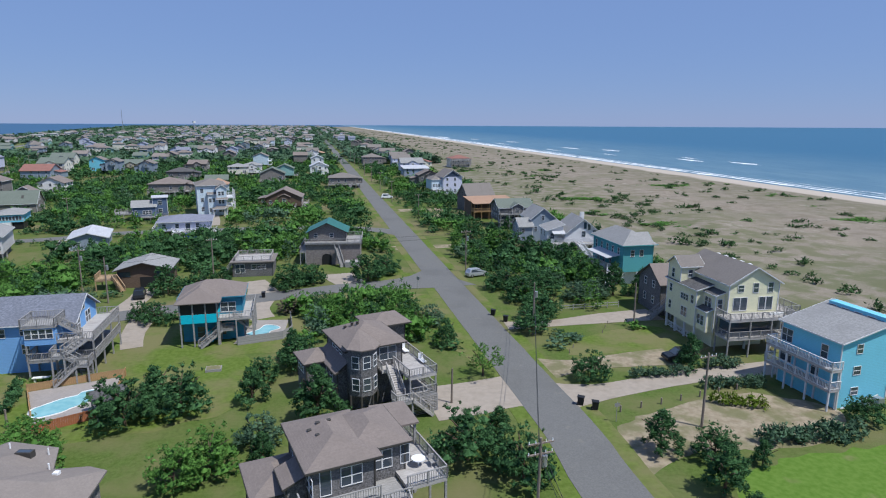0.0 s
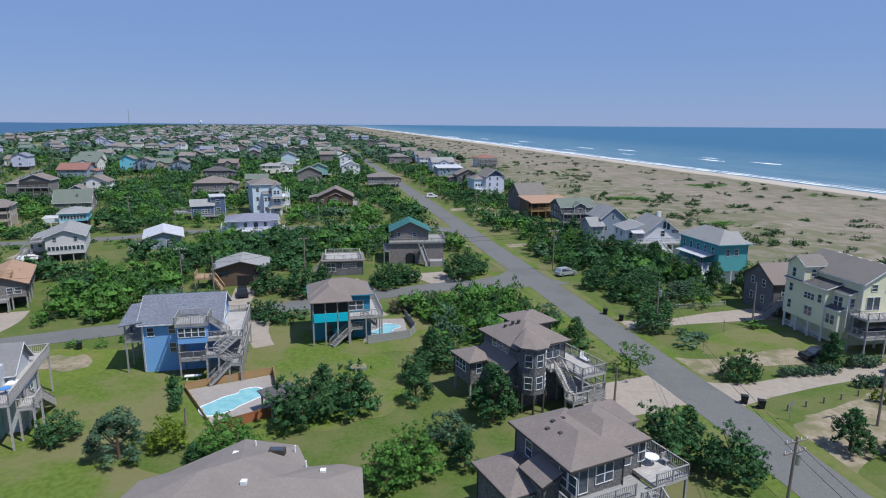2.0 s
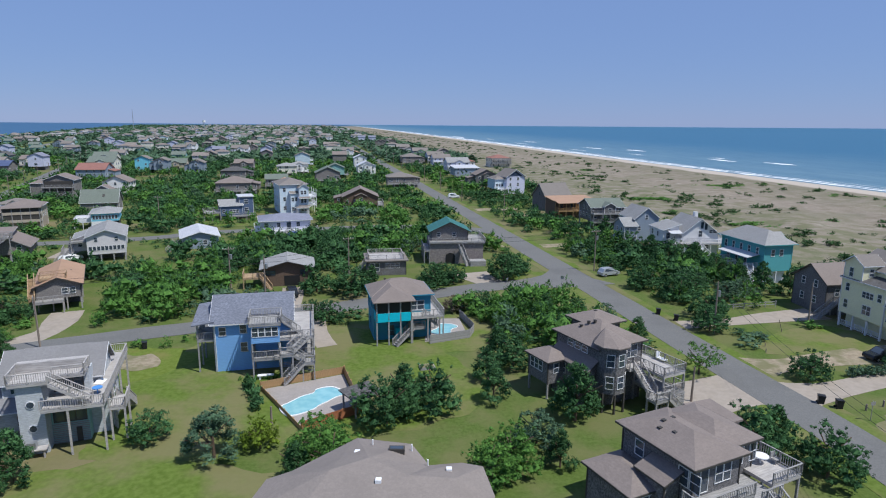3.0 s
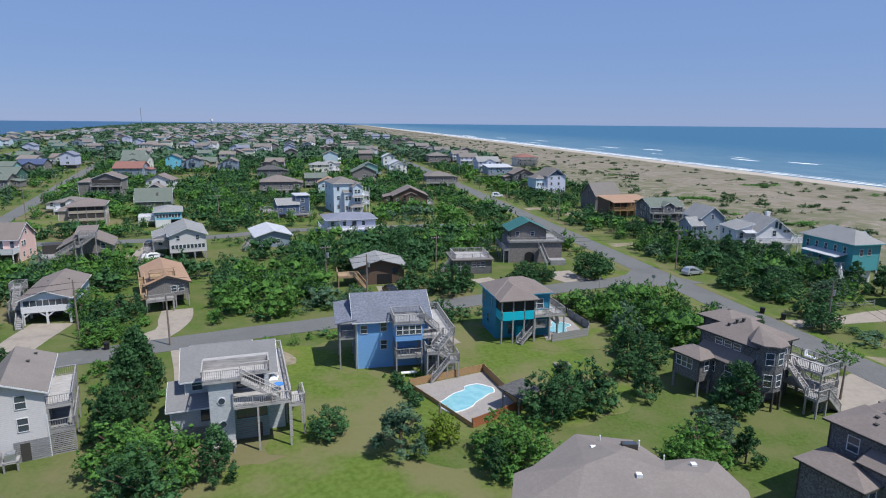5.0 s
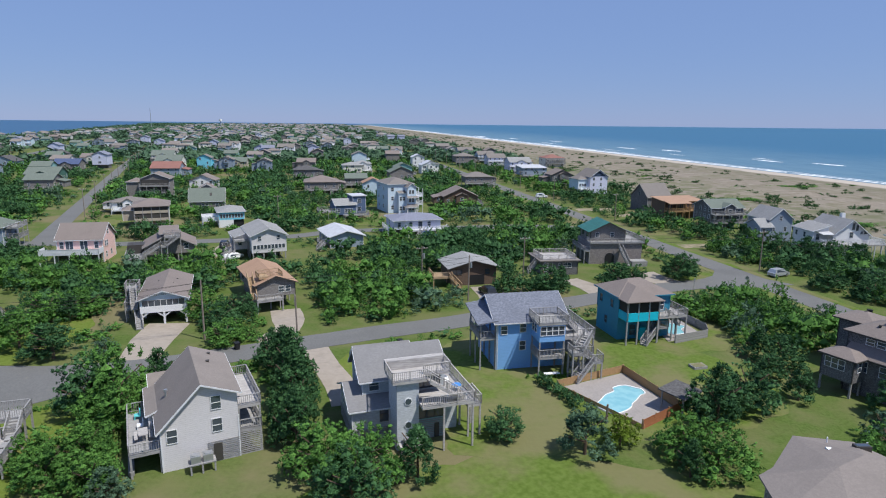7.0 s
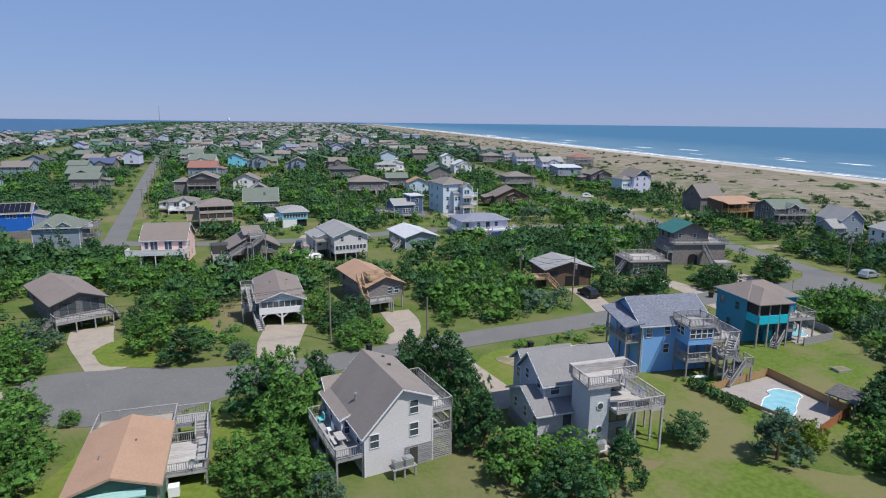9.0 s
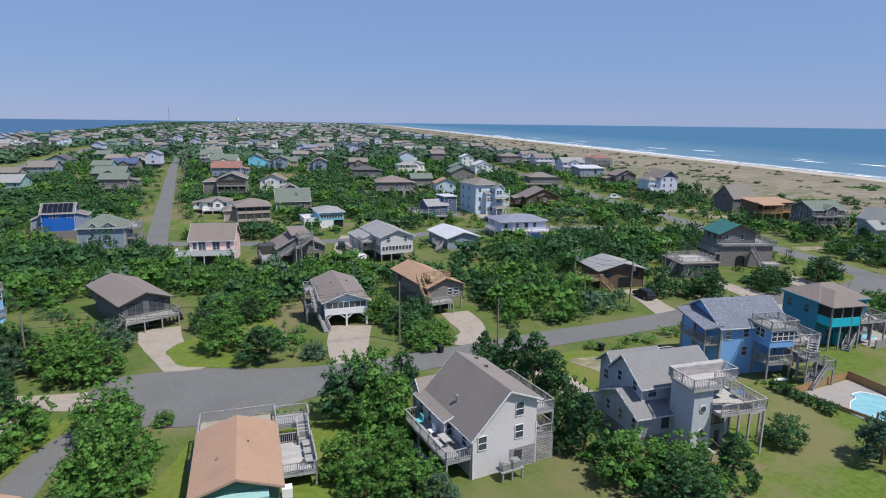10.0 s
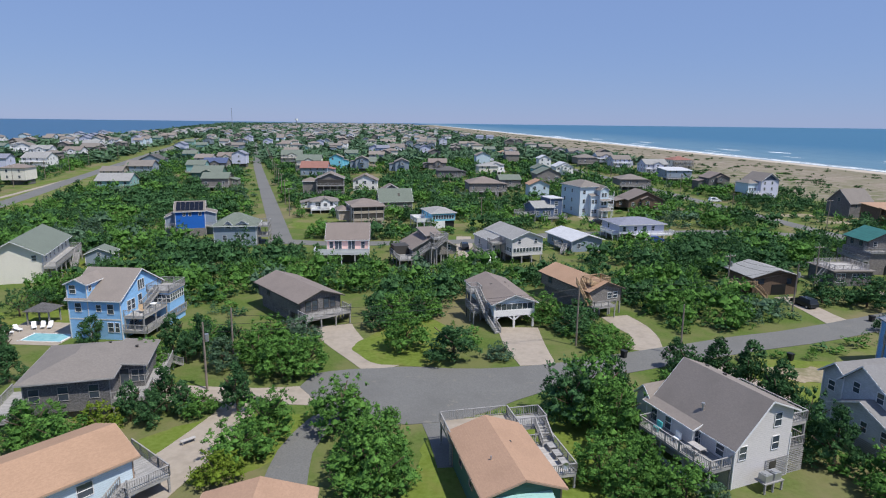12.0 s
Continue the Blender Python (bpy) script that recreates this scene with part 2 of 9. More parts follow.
sand = mixed(gt, ramp(gt, n_fine, 0.3, 0.7), (0.218, 0.184, 0.146), (0.270, 0.230, 0.186))
sand = mixed(gt, ramp(gt, noise_of(gt, at, 0.28, 6, 0.65), 0.56, 0.66, 0, 0.75), sand, (0.34, 0.305, 0.26))        # blown bare sand
scrub = mixed(gt, ramp(gt, n_mid, 0.46, 0.62, 0, 0.55), sand, (0.176, 0.148, 0.106))
scrub = mixed(gt, ramp(gt, n_wide, 0.48, 0.64, 0, 0.45), scrub, (0.140, 0.140, 0.084))
scrub = mixed(gt, maths(gt, "MULTIPLY", ramp(gt, across, 150.0, 215.0), ramp(gt, n_mid, 0.36, 0.56, 0.2, 0.75)), scrub, (0.160, 0.150, 0.100))
near_sea = ramp(gt, maths(gt, "ADD", across, maths(gt, "MULTIPLY", n_wide, 30.0)), 90.0, 104.0)
scrub = mixed(gt, maths(gt, "MULTIPLY", ramp(gt, across, 112.0, 165.0, 1.0, 0.0), ramp(gt, n_mid, 0.40, 0.58, 0.1, 0.8)), scrub, (0.128, 0.136, 0.070))
bare = ramp(gt, maths(gt, "ADD", across, maths(gt, "MULTIPLY", n_wide, 16.0)), SHORE - 20, SHORE - 13)
c = mixed(gt, near_sea, lawn, mixed(gt, bare, scrub, mixed(gt, n_fine, (0.400, 0.345, 0.290), (0.470, 0.410, 0.350))))
c = mixed(gt, ramp(gt, across, SHORE - 5.0, SHORE - 1.0), c, (0.300, 0.262, 0.220))
gt.links.new(c, gb.inputs["Base Color"])
gb.inputs["Roughness"].default_value = 0.95
gb.inputs["Specular IOR Level"].default_value = 0.1
bumped(gt, gb, n_fine, 0.08)

SANDY, gt, gb = nodes_of("dry_sandy_soil")
at = world_place(gt)
c = mixed(gt, ramp(gt, noise_of(gt, at, 1.3, 6), 0.3, 0.7), (0.228, 0.182, 0.119), (0.319, 0.266, 0.188))
c = mixed(gt, ramp(gt, noise_of(gt, at, 0.3, 5), 0.42, 0.62, 0, 0.8), c, (0.129, 0.129, 0.051))
gt.links.new(c, gb.inputs["Base Color"])
gb.inputs["Roughness"].default_value = 0.95
bumped(gt, gb, noise_of(gt, at, 3.0, 4), 0.05)

GREEN_LAWN, gt, gb = nodes_of("fresh_green_lawn")
at = world_place(gt)
c = mixed(gt, ramp(gt, noise_of(gt, at, 1.6, 6), 0.3, 0.7), (0.081, 0.122, 0.020), (0.123, 0.171, 0.036))
c = mixed(gt, ramp(gt, noise_of(gt, at, 0.12, 5), 0.40, 0.62, 0, 0.85), c, (0.172, 0.158, 0.076))
gt.links.new(c, gb.inputs["Base Color"])
gb.inputs["Roughness"].default_value = 0.95
gb.inputs["Specular IOR Level"].default_value = 0.1
bumped(gt, gb, noise_of(gt, at, 3.0, 4), 0.05)


SUNNY_LAWN, gt, gb = nodes_of("yellow_green_mown_lawn")
at = world_place(gt)
c = mixed(gt, ramp(gt, noise_of(gt, at, 1.6, 6), 0.3, 0.7), (0.102, 0.140, 0.022), (0.137, 0.181, 0.038))
c = mixed(gt, ramp(gt, noise_of(gt, at, 0.18, 5), 0.48, 0.68, 0, 0.6), c, (0.185, 0.165, 0.060))
gt.links.new(c, gb.inputs["Base Color"])
gb.inputs["Roughness"].default_value = 0.95
gb.inputs["Specular IOR Level"].default_value = 0.1
bumped(gt, gb, noise_of(gt, at, 3.0, 4), 0.05)


LUSH_LAWN, gt, gb = nodes_of("watered_green_lawn")
at = world_place(gt)
c = mixed(gt, ramp(gt, noise_of(gt, at, 1.6, 6), 0.3, 0.7), (0.084, 0.158, 0.022), (0.120, 0.198, 0.036))
c = mixed(gt, ramp(gt, noise_of(gt, at, 0.15, 5), 0.56, 0.70, 0, 0.7), c, (0.200, 0.180, 0.090))
gt.links.new(c, gb.inputs["Base Color"])
gb.inputs["Roughness"].default_value = 0.95
gb.inputs["Specular IOR Level"].default_value = 0.1
bumped(gt, gb, noise_of(gt, at, 3.0, 4), 0.05)


def sea_of(name, shallow, deep, start, reach):
    m, t, b = nodes_of(name)
    at = world_place(t)
    d = t.nodes.new("ShaderNodeVectorMath")
    d.operation = "DOT_PRODUCT"
    d.inputs[1].default_value = (0.9776, 0.2107, 0)
    t.links.new(at, d.inputs[0])
    far = ramp(t, maths(t, "ADD", d.outputs["Value"], maths(t, "MULTIPLY", noise_of(t, at, 0.01, 4), 120.0)), start, start + reach)
    swell = noise_of(t, squeezed(t, at, 0.10, 0.025, 1), 1.0, 6)
    c = mixed(t, far, shallow, deep)
    c = mixed(t, ramp(t, swell, 0.35, 0.7, 0, 0.35), c, tint(deep, 0.85))
    t.links.new(c, b.inputs["Base Color"])
    b.inputs["Roughness"].default_value = 0.4
    b.inputs["Specular IOR Level"].default_value = 0.2
    bumped(t, b, swell, 1.2, 0.5)
    return m


OCEAN = sea_of("ocean_water", (0.122, 0.211, 0.264), (0.030, 0.122, 0.208), SHORE + 10, 420)
SOUND = sea_of("sound_water", (0.03, 0.095, 0.18), (0.03, 0.095, 0.18), -9000, 10)
FOAM = weathered("sea_foam", (0.80, 0.82, 0.84), 0.8, (0.5, 0.2, 1), 0.1, 0.1)
LEAF = {
    "cedar": leafy("cedar_needles", (0.012, 0.038, 0.017), (0.094, 0.204, 0.078), (0.052, 0.122, 0.042)),
    "myrtle": leafy("wax_myrtle_leaves", (0.024, 0.071, 0.017), (0.148, 0.305, 0.065), (0.097, 0.212, 0.043)),
    "olive": leafy("silvery_and_hazed_leaves", (0.038, 0.080, 0.048), (0.131, 0.214, 0.128), (0.083, 0.146, 0.078)),
    "lime": leafy("yellow_green_leaves", (0.072, 0.120, 0.014), (0.194, 0.265, 0.036), (0.137, 0.200, 0.026)),
    "dune": leafy("dune_shrub_leaves", (0.022, 0.052, 0.020), (0.072, 0.142, 0.050), (0.049, 0.100, 0.032)),
    "bare": leafy("grey_brown_twigs", (0.080, 0.064, 0.048), (0.192, 0.160, 0.120), (0.120, 0.120, 0.072)),
}

# ---- builders ----
class Shape:
    """Boxes, slabs and beams gathered into one mesh."""

    def __init__(self):
        self.v, self.f = [], []

    def add(self, verts, faces):
        n = len(self.v)
        self.v += [tuple(p) for p in verts]
        self.f += [tuple(i + n for i in f) for f in faces]
        return self

    def box(self, x0, y0, z0, x1, y1, z1):
        p = [(x, y, z) for z in (z0, z1) for x, y in ((x0, y0), (x1, y0), (x1, y1), (x0, y1))]
        return self.add(p, [(3, 2, 1, 0), (4, 5, 6, 7), (0, 1, 5, 4), (1, 2, 6, 5), (2, 3, 7, 6), (3, 0, 4, 7)])

    def beam(self, a, b, w, h):
        a, b = Vector(a), Vector(b)
        way = (b - a).normalized()
        side = way.cross(Vector((0, 0, 1)))
        side = side.normalized() * w / 2 if side.length > 1e-4 else Vector((w / 2, 0, 0))
        up = side.cross(way).normalized() * h / 2
        p = [q + s * side + k * up for q in (a, b) for s, k in ((-1, -1), (1, -1), (1, 1), (-1, 1))]
        return self.add(p, [(0, 1, 2, 3), (7, 6, 5, 4), (0, 4, 5, 1), (1, 5, 6, 2), (2, 6, 7, 3), (3, 7, 4, 0)])

    def slab(self, outline, thick):
        """A sheet between an outline and the same outline lower down."""
        n = len(outline)
        low = [(x, y, z - thick) for x, y, z in outline]
        sides = [(i, i + n, (i + 1) % n + n, (i + 1) % n) for i in range(n)]
        return self.add(list(outline) + low, [tuple(range(n)), tuple(range(2 * n - 1, n - 1, -1)), *sides])

    def tube(self, x, y, z0, z1, r0, r1=None, sides=8):
        r1 = r0 if r1 is None else r1
        ring = [(math.cos(2 * math.pi * i / sides), math.sin(2 * math.pi * i / sides)) for i in range(sides)]
        p = [(x + r0 * c, y + r0 * s, z0) for c, s in ring] + [(x + r1 * c, y + r1 * s, z1) for c, s in ring]
        f = [(i, (i + 1) % sides, (i + 1) % sides + sides, i + sides) for i in range(sides)]
        return self.add(p, f + [tuple(range(sides, 2 * sides)), tuple(range(sides - 1, -1, -1))])

    def mesh(self, name, material):
        me = bpy.data.meshes.new(name)
        me.from_pydata(self.v, [], self.f)
        for m in material if isinstance(material, (list, tuple)) else [material]:
            me.materials.append(m)
        return me


def part(name, shape, material, parent, label="", at=None):
    """One mesh as a part under a thing or under a part."""
    me = shape.mesh(name, material) if isinstance(shape, Shape) else shape
    ob = new(name, me)
    ob.parent = parent
    if at is not None:
        ob.matrix_basis = at
    return tagged(ob, label) if label else ob


def thing(name, x, y, yaw, label, category, group="", z=0.0, kind=""):
    ob = new(name)
    ob.empty_display_size = 0.5
    ob.matrix_basis = pose(x, y, z, 0, 0, yaw)
    return tagged(ob, label, category, group, kind)


def single(name, shape, material, label, category, at=None, kind="", group=""):
    ob = new(name, shape.mesh(name, material) if isinstance(shape, Shape) else shape)
    if at is not None:
        ob.matrix_basis = at
    return tagged(ob, label, category, group, kind)


MESHES = {}


def shared(key, make):
    if key not in MESHES:
        MESHES[key] = make()
    return MESHES[key]


def window_frame(w, h, mat, bars):
    """A casing with its glazing bars, in one piece, with openings for the panes."""
    def make():
        b, k = 0.06, max(1, round(w / 0.95))
        xs = [-w / 2 - b, -w / 2]
        for i in range(1, k):
            xs += [-w / 2 + w * i / k - 0.04, -w / 2 + w * i / k + 0.04]
        xs += [w / 2, w / 2 + b]
        zs = [-b, 0] + ([h / 2 - 0.03, h / 2 + 0.03] if bars else []) + [h, h + b]
        open_cell = lambda i, j: i % 2 == 1 and j % 2 == 1
        nx, nz = len(xs), len(zs)
        at = lambda i, j, d: d * nx * nz + j * nx + i
        v = [(x, y, z) for y in (-0.065, 0.0) for z in zs for x in xs]
        f = []
        for i in range(nx - 1):
            for j in range(nz - 1):
                if not open_cell(i, j):
                    f.append((at(i, j, 0), at(i + 1, j, 0), at(i + 1, j + 1, 0), at(i, j + 1, 0)))
                    continue
                ring = [(i, j), (i + 1, j), (i + 1, j + 1), (i, j + 1)]
                for p, q in zip(ring, ring[1:] + ring[:1]):
                    f.append((at(*p, 0), at(*p, 1), at(*q, 1), at(*q, 0)))
        edge = [(i, 0) for i in range(nx)] + [(nx - 1, j) for j in range(1, nz)] + [(i, nz - 1) for i in range(nx - 2, -1, -1)] + [(0, j) for j in range(nz - 2, 0, -1)]
        for p, q in zip(edge, edge[1:] + edge[:1]):
            f.append((at(*q, 0), at(*q, 1), at(*p, 1), at(*p, 0)))
        return Shape().add(v, f).mesh("window_frame", mat)
    return shared(("frame", round(w, 2), round(h, 2), mat.name, bars), make)


def window_pane(w, h):
    return shared(("pane", round(w, 2), round(h, 2)), lambda: Shape().box(-w / 2, -0.02, 0, w / 2, 0.0, h).mesh("pane", GLASS))


BUILT = []                          # plan circles (x, y, r) that plants keep clear of


class House:
    def __init__(self, label, x, y, yaw, wall, roof, trim=None, wood=None, name="beach_house", z=0.0, category="house", fine=True):
        self.x, self.y, self.yaw, self.fine = x, y, yaw, fine
        self.root = thing(name, x, y, yaw, label, category, "houses of the village", z)
        self.wall, self.roof, self.trim, self.wood = SIDING[wall], ROOF[roof], trim or WHITE, wood or WOOD_GREY

    def block(self, x0, y0, x1, y1, z0, z1, roof="gable_x", rise=1.8, over=0.45, ridge=0.5, wall=None, cover=None, lift=0.0):
        """A storey block with walls and its roof. ridge: where the ridge stands between the two eaves; lift: how much higher the far eave is."""
        wm, rm = SIDING[wall] if wall else self.wall, ROOF[cover] if cover else self.roof
        s, r, th = Shape(), Shape(), 0.16
        fascias = []
        if roof in ("gable_x", "gable_y"):
            # work in a frame whose ridge runs along a, across b
            if roof == "gable_y":
                turn = lambda a, b, z: (b, a, z)
                a0, a1, b0, b1 = y0, y1, x0, x1
            else:
                turn = lambda a, b, z: (a, b, z)
                a0, a1, b0, b1 = x0, x1, y0, y1
            br, top, zb = b0 + (b1 - b0) * ridge, z1 + rise, z1 + lift
            prof = [(b0, z0), (b1, z0), (b1, zb), (br, top), (b0, z1)]
            s.add([turn(a, b, z) for a in (a0, a1) for b, z in prof], [(0, 1, 2, 4), (2, 3, 4), (6, 5, 9, 7), (9, 8, 7), *[(i, (i + 1) % 5, (i + 1) % 5 + 5, i + 5) for i in range(5)]])
            s0, s1 = rise / max(0.1, br - b0), (rise - lift) / max(0.1, b1 - br)
            lo, hi = (b0 - over, z1 - over * s0 + 0.02), (b1 + over, zb - over * s1 + 0.02)
            prof = [(lo[0], lo[1] + th), (br, top + th + 0.02), (hi[0], hi[1] + th), hi, (br, top + 0.02), lo]
            A0, A1 = a0 - over, a1 + over
            r.add([turn(a, b, z) for a in (A0, A1) for b, z in prof], [(0, 1, 4, 5), (1, 2, 3, 4), (7, 6, 11, 10), (8, 7, 10, 9), *[(i, (i + 1) % 6, (i + 1) % 6 + 6, i + 6) for i in range(6)]])
            for be, ze in (lo, hi):
                out = -0.03 if be == lo[0] else 0.03
                fascias.append((turn(A0, be + out, ze + 0.04), turn(A1, be + out, ze + 0.04)))
                for a in (A0 - 0.03, A1 + 0.03):
                    fascias.append((turn(a, be, ze + 0.04), turn(a, br, top + 0.06)))
        elif roof == "hip":
            s.box(x0, y0, z0, x1, y1, z1)
            X0, Y0, X1, Y1, ze, top = x0 - over, y0 - over, x1 + over, y1 + over, z1 + 0.03, z1 + rise
            w, d = X1 - X0, Y1 - Y0
            k = min(w, d) / 2 - 0.01
            p, q = ((X0 + k, (Y0 + Y1) / 2, top), (X1 - k, (Y0 + Y1) / 2, top)) if w >= d else (((X0 + X1) / 2, Y0 + k, top), ((X0 + X1) / 2, Y1 - k, top))
            low = [(X0, Y0, ze), (X1, Y0, ze), (X1, Y1, ze), (X0, Y1, ze)]
            slopes = [(4, 5, 9, 8), (5, 6, 9), (6, 7, 8, 9), (7, 4, 8)] if w >= d else [(4, 5, 8), (5, 6, 9, 8), (6, 7, 9), (7, 4, 8, 9)]
            r.add(low + [(x, y, z + 0.12) for x, y, z in low] + [p, q], [(3, 2, 1, 0), (0, 1, 5, 4), (1, 2, 6, 5), (2, 3, 7, 6), (3, 0, 4, 7), *slopes])
            o = 0.03
            for a, b in (((X0, Y0 - o), (X1, Y0 - o)), ((X1 + o, Y0), (X1 + o, Y1)), ((X0 - o, Y1), (X0 - o, Y0))):
                fascias.append(((*a, ze + 0.03), (*b, ze + 0.03)))
        elif roof in ("shed_left", "shed_right", "shed_front", "shed_back"):
            high = {"shed_left": lambda x, y: x == x1 + over, "shed_right": lambda x, y: x == x0 - over,
                    "shed_front": lambda x, y: y == y1 + over, "shed_back": lambda x, y: y == y0 - over}[roof]
            corners = [(x0 - over, y0 - over), (x1 + over, y0 - over), (x1 + over, y1 + over), (x0 - over, y1 + over)]
            outline = [(x, y, z1 + 0.12 + (rise if high(x, y) else 0)) for x, y in corners]
            r.slab(outline, 0.14)
            span = (x1 - x0 if roof in ("shed_left", "shed_right") else y1 - y0) + 2 * over

            def level(x, y):
                k = {"shed_left": x - x0 + over, "shed_right": x1 + over - x, "shed_front": y - y0 + over, "shed_back": y1 + over - y}[roof]
                return z1 - 0.05 + rise * k / span
            ring = [(x0, y0), (x1, y0), (x1, y1), (x0, y1)]
            s.add([(x, y, z0) for x, y in ring] + [(x, y, level(x, y)) for x, y in ring], [(3, 2, 1, 0), (4, 5, 6, 7), *[(i, (i + 1) % 4, (i + 1) % 4 + 4, i + 4) for i in range(4)]])
            for i in range(4):
                a, b = outline[i], outline[(i + 1) % 4]
                n = Vector((b[1] - a[1], a[0] - b[0], 0)).normalized() * 0.03
                fascias.append(((a[0] + n.x, a[1] + n.y, a[2] - 0.07), (b[0] + n.x, b[1] + n.y, b[2] - 0.07)))
        else:
            s.box(x0, y0, z0, x1, y1, z1)
            if roof == "flat":
                r.box(x0 - over, y0 - over, z1 + 0.003, x1 + over, y1 + over, z1 + 0.22)
        part("wall", s, wm, self.root)
        if r.v:
            part("roof", r, rm, self.root)
        if self.fine:
            for a, b in fascias:
                part("fascia", Shape().beam(a, b, 0.05, 0.15), self.trim, self.root)
            if roof != "none":
                me = shared(("corner", round(z1 - z0, 2), self.trim.name), lambda: Shape().box(-0.06, -0.06, 0, 0.06, 0.06, z1 - z0).mesh("corner_board", self.trim))
                for x, y in ((x0, y0), (x1, y0), (x1, y1), (x0, y1)):
                    part("corner_board", me, None, self.root, at=pose(x, y, z0))
        c, q = math.cos(radians(self.yaw)), math.sin(radians(self.yaw))
        for i in range(int((x1 - x0) / 2.5) + 2):
            for j in range(int((y1 - y0) / 2.5) + 2):
                a, b = min(x1, x0 + 2.5 * i), min(y1, y0 + 2.5 * j)
                BUILT.append((self.x + a * c - b * q, self.y + a * q + b * c, 2.6))
        self.last = (x0, y0, x1, y1, z0, z1)
        return self

    def win(self, face, u, z, w=0.95, h=1.4, n=1, gap=0.0, bars=True, frame_mat=None, block=None):
        """Windows in a row on a face of the last block: F, B, L or R, at u metres from that face's left end."""
        x0, y0, x1, y1 = (block or self.last)[:4]
        for i in range(n):
            k = u + i * (w + gap)
            m = {"F": (x0 + k, y0 - 0.004, 0), "B": (x1 - k, y1 + 0.004, 180), "L": (x0 - 0.004, y1 - k, -90), "R": (x1 + 0.004, y0 + k, 90)}[face]
            f = part("window", window_frame(w, h, frame_mat or self.trim, bars), None, self.root, at=pose(m[0], m[1], z, 0, 0, m[2]))
            part("pane", window_pane(w, h), None, f)
        return self

    def door(self, face, u, z, w=0.9, h=2.05):
        x0, y0, x1, y1 = self.last[:4]
        m = {"F": (x0 + u, y0 - 0.004, 0), "B": (x1 - u, y1 + 0.004, 180), "L": (x0 - 0.004, y1 - u, -90), "R": (x1 + 0.004, y0 + u, 90)}[face]
        f = part("door", window_frame(w, h, self.trim, False), None, self.root, at=pose(m[0], m[1], z, 0, 0, m[2]))
        part("pane", window_pane(w, h), None, f)
        return self

    def posts(self, spots, z0, z1, w=0.2, mat=None):
        for x, y in spots:
            me = shared(("post", round(z1 - z0, 2), w, (mat or self.wood).name), lambda: Shape().box(-w / 2, -w / 2, 0, w / 2, w / 2, z1 - z0).mesh("post", mat or self.wood))
            part("post", me, None, self.root, at=pose(x, y, z0))
        return self

    def rail(self, runs, z, mat, parent, h=1.0, solid=False):
        s = Shape()
        for a, b in runs:
            a, b = Vector((*a, z)) if len(a) == 2 else Vector(a), Vector((*b, z)) if len(b) == 2 else Vector(b)
            n = max(1, round((b - a).length / 1.7))
            up = Vector((0, 0, 1))
            for i in range(n + 1):
                p = a + (b - a) * i / n
                s.box(p.x - 0.05, p.y - 0.05, p.z, p.x + 0.05, p.y + 0.05, p.z + h + 0.04)
            s.beam(a + up * h, b + up * h, 0.12, 0.06)
            s.beam(a + up * 0.12, b + up * 0.12, 0.05, 0.08)
            if solid:
                s.beam(a + up * (h / 2), b + up * (h / 2), 0.03, h - 0.1)
            else:
                k = max(2, round((b - a).length / 0.2))
                for i in range(1, k):
                    p = a + (b - a) * i / k
                    s.box(p.x - 0.02, p.y - 0.02, p.z + 0.1, p.x + 0.02, p.y + 0.02, p.z + h)
        if s.v:
            tagged(part("railing", s, mat, parent), kind="stuff")

    def deck(self, x0, y0, x1, y1, z, sides="FLR", posts=True, mat=None, floor=None, below=0.0, roofed=0.0, solid=False, h=1.0):
        """A platform at z with rails on the given sides, on posts that go down to below."""
        mat = mat or self.wood
        s = Shape().box(x0, y0, z - 0.3, x1, y1, z)
        d = part("deck", s, floor or mat, self.root)
        runs = {"F": ((x0, y0), (x1, y0)), "B": ((x0, y1), (x1, y1)), "L": ((x0, y0), (x0, y1)), "R": ((x1, y0), (x1, y1))}
        self.rail([runs[k] for k in sides], z, mat, d, h, solid)
        if posts:
            nx, ny = max(1, round((x1 - x0) / 3.0)), max(1, round((y1 - y0) / 3.2))
            spots = {(x0 + 0.1 + (x1 - x0 - 0.2) * i / nx, y0 + 0.1 + (y1 - y0 - 0.2) * j / ny) for i in range(nx + 1) for j in range(ny + 1) if i in (0, nx) or j == 0}
            self.posts(sorted(spots), below, z - 0.05 + roofed, 0.18, mat)
        return self

    def stairs(self, a, b, w=1.1, mat=None, rails=True):
        """A flight from its foot a to its head b; a and b are the middles of its ends."""
        mat = mat or self.wood
        a, b = Vector(a), Vector(b)
        flat = Vector((b.x - a.x, b.y - a.y, 0)).normalized()
        side = Vector((-flat.y, flat.x, 0)) * w / 2
        n = max(2, round((b.z - a.z) / 0.19))
        run, rise = (Vector((b.x - a.x, b.y - a.y, 0))) / n, (b.z - a.z) / n
        line = []
        for i in range(n):
            p = Vector((a.x, a.y, a.z)) + run * i
            line += [p + Vector((0, 0, rise * i)), p + Vector((0, 0, rise * (i + 1)))]
        line.append(Vector((a.x, a.y, 0)) + run * n + Vector((0, 0, b.z)))
        low = Vector((0, 0, -0.06)) + flat * 0.05
        rows = [q + d + k * side * 0.96 for d in (Vector(), low) for k in (-1, 1) for q in line]
        m = len(line)
        f = []
        for i in range(m - 1):
            f += [(i, i + 1, m + i + 1, m + i), (2 * m + i + 1, 2 * m + i, 3 * m + i, 3 * m + i + 1), (i + 1, i, 2 * m + i, 2 * m + i + 1), (m + i, m + i + 1, 3 * m + i + 1, 3 * m + i)]
        d = part("stairs", Shape().add(rows, f), mat, self.root)
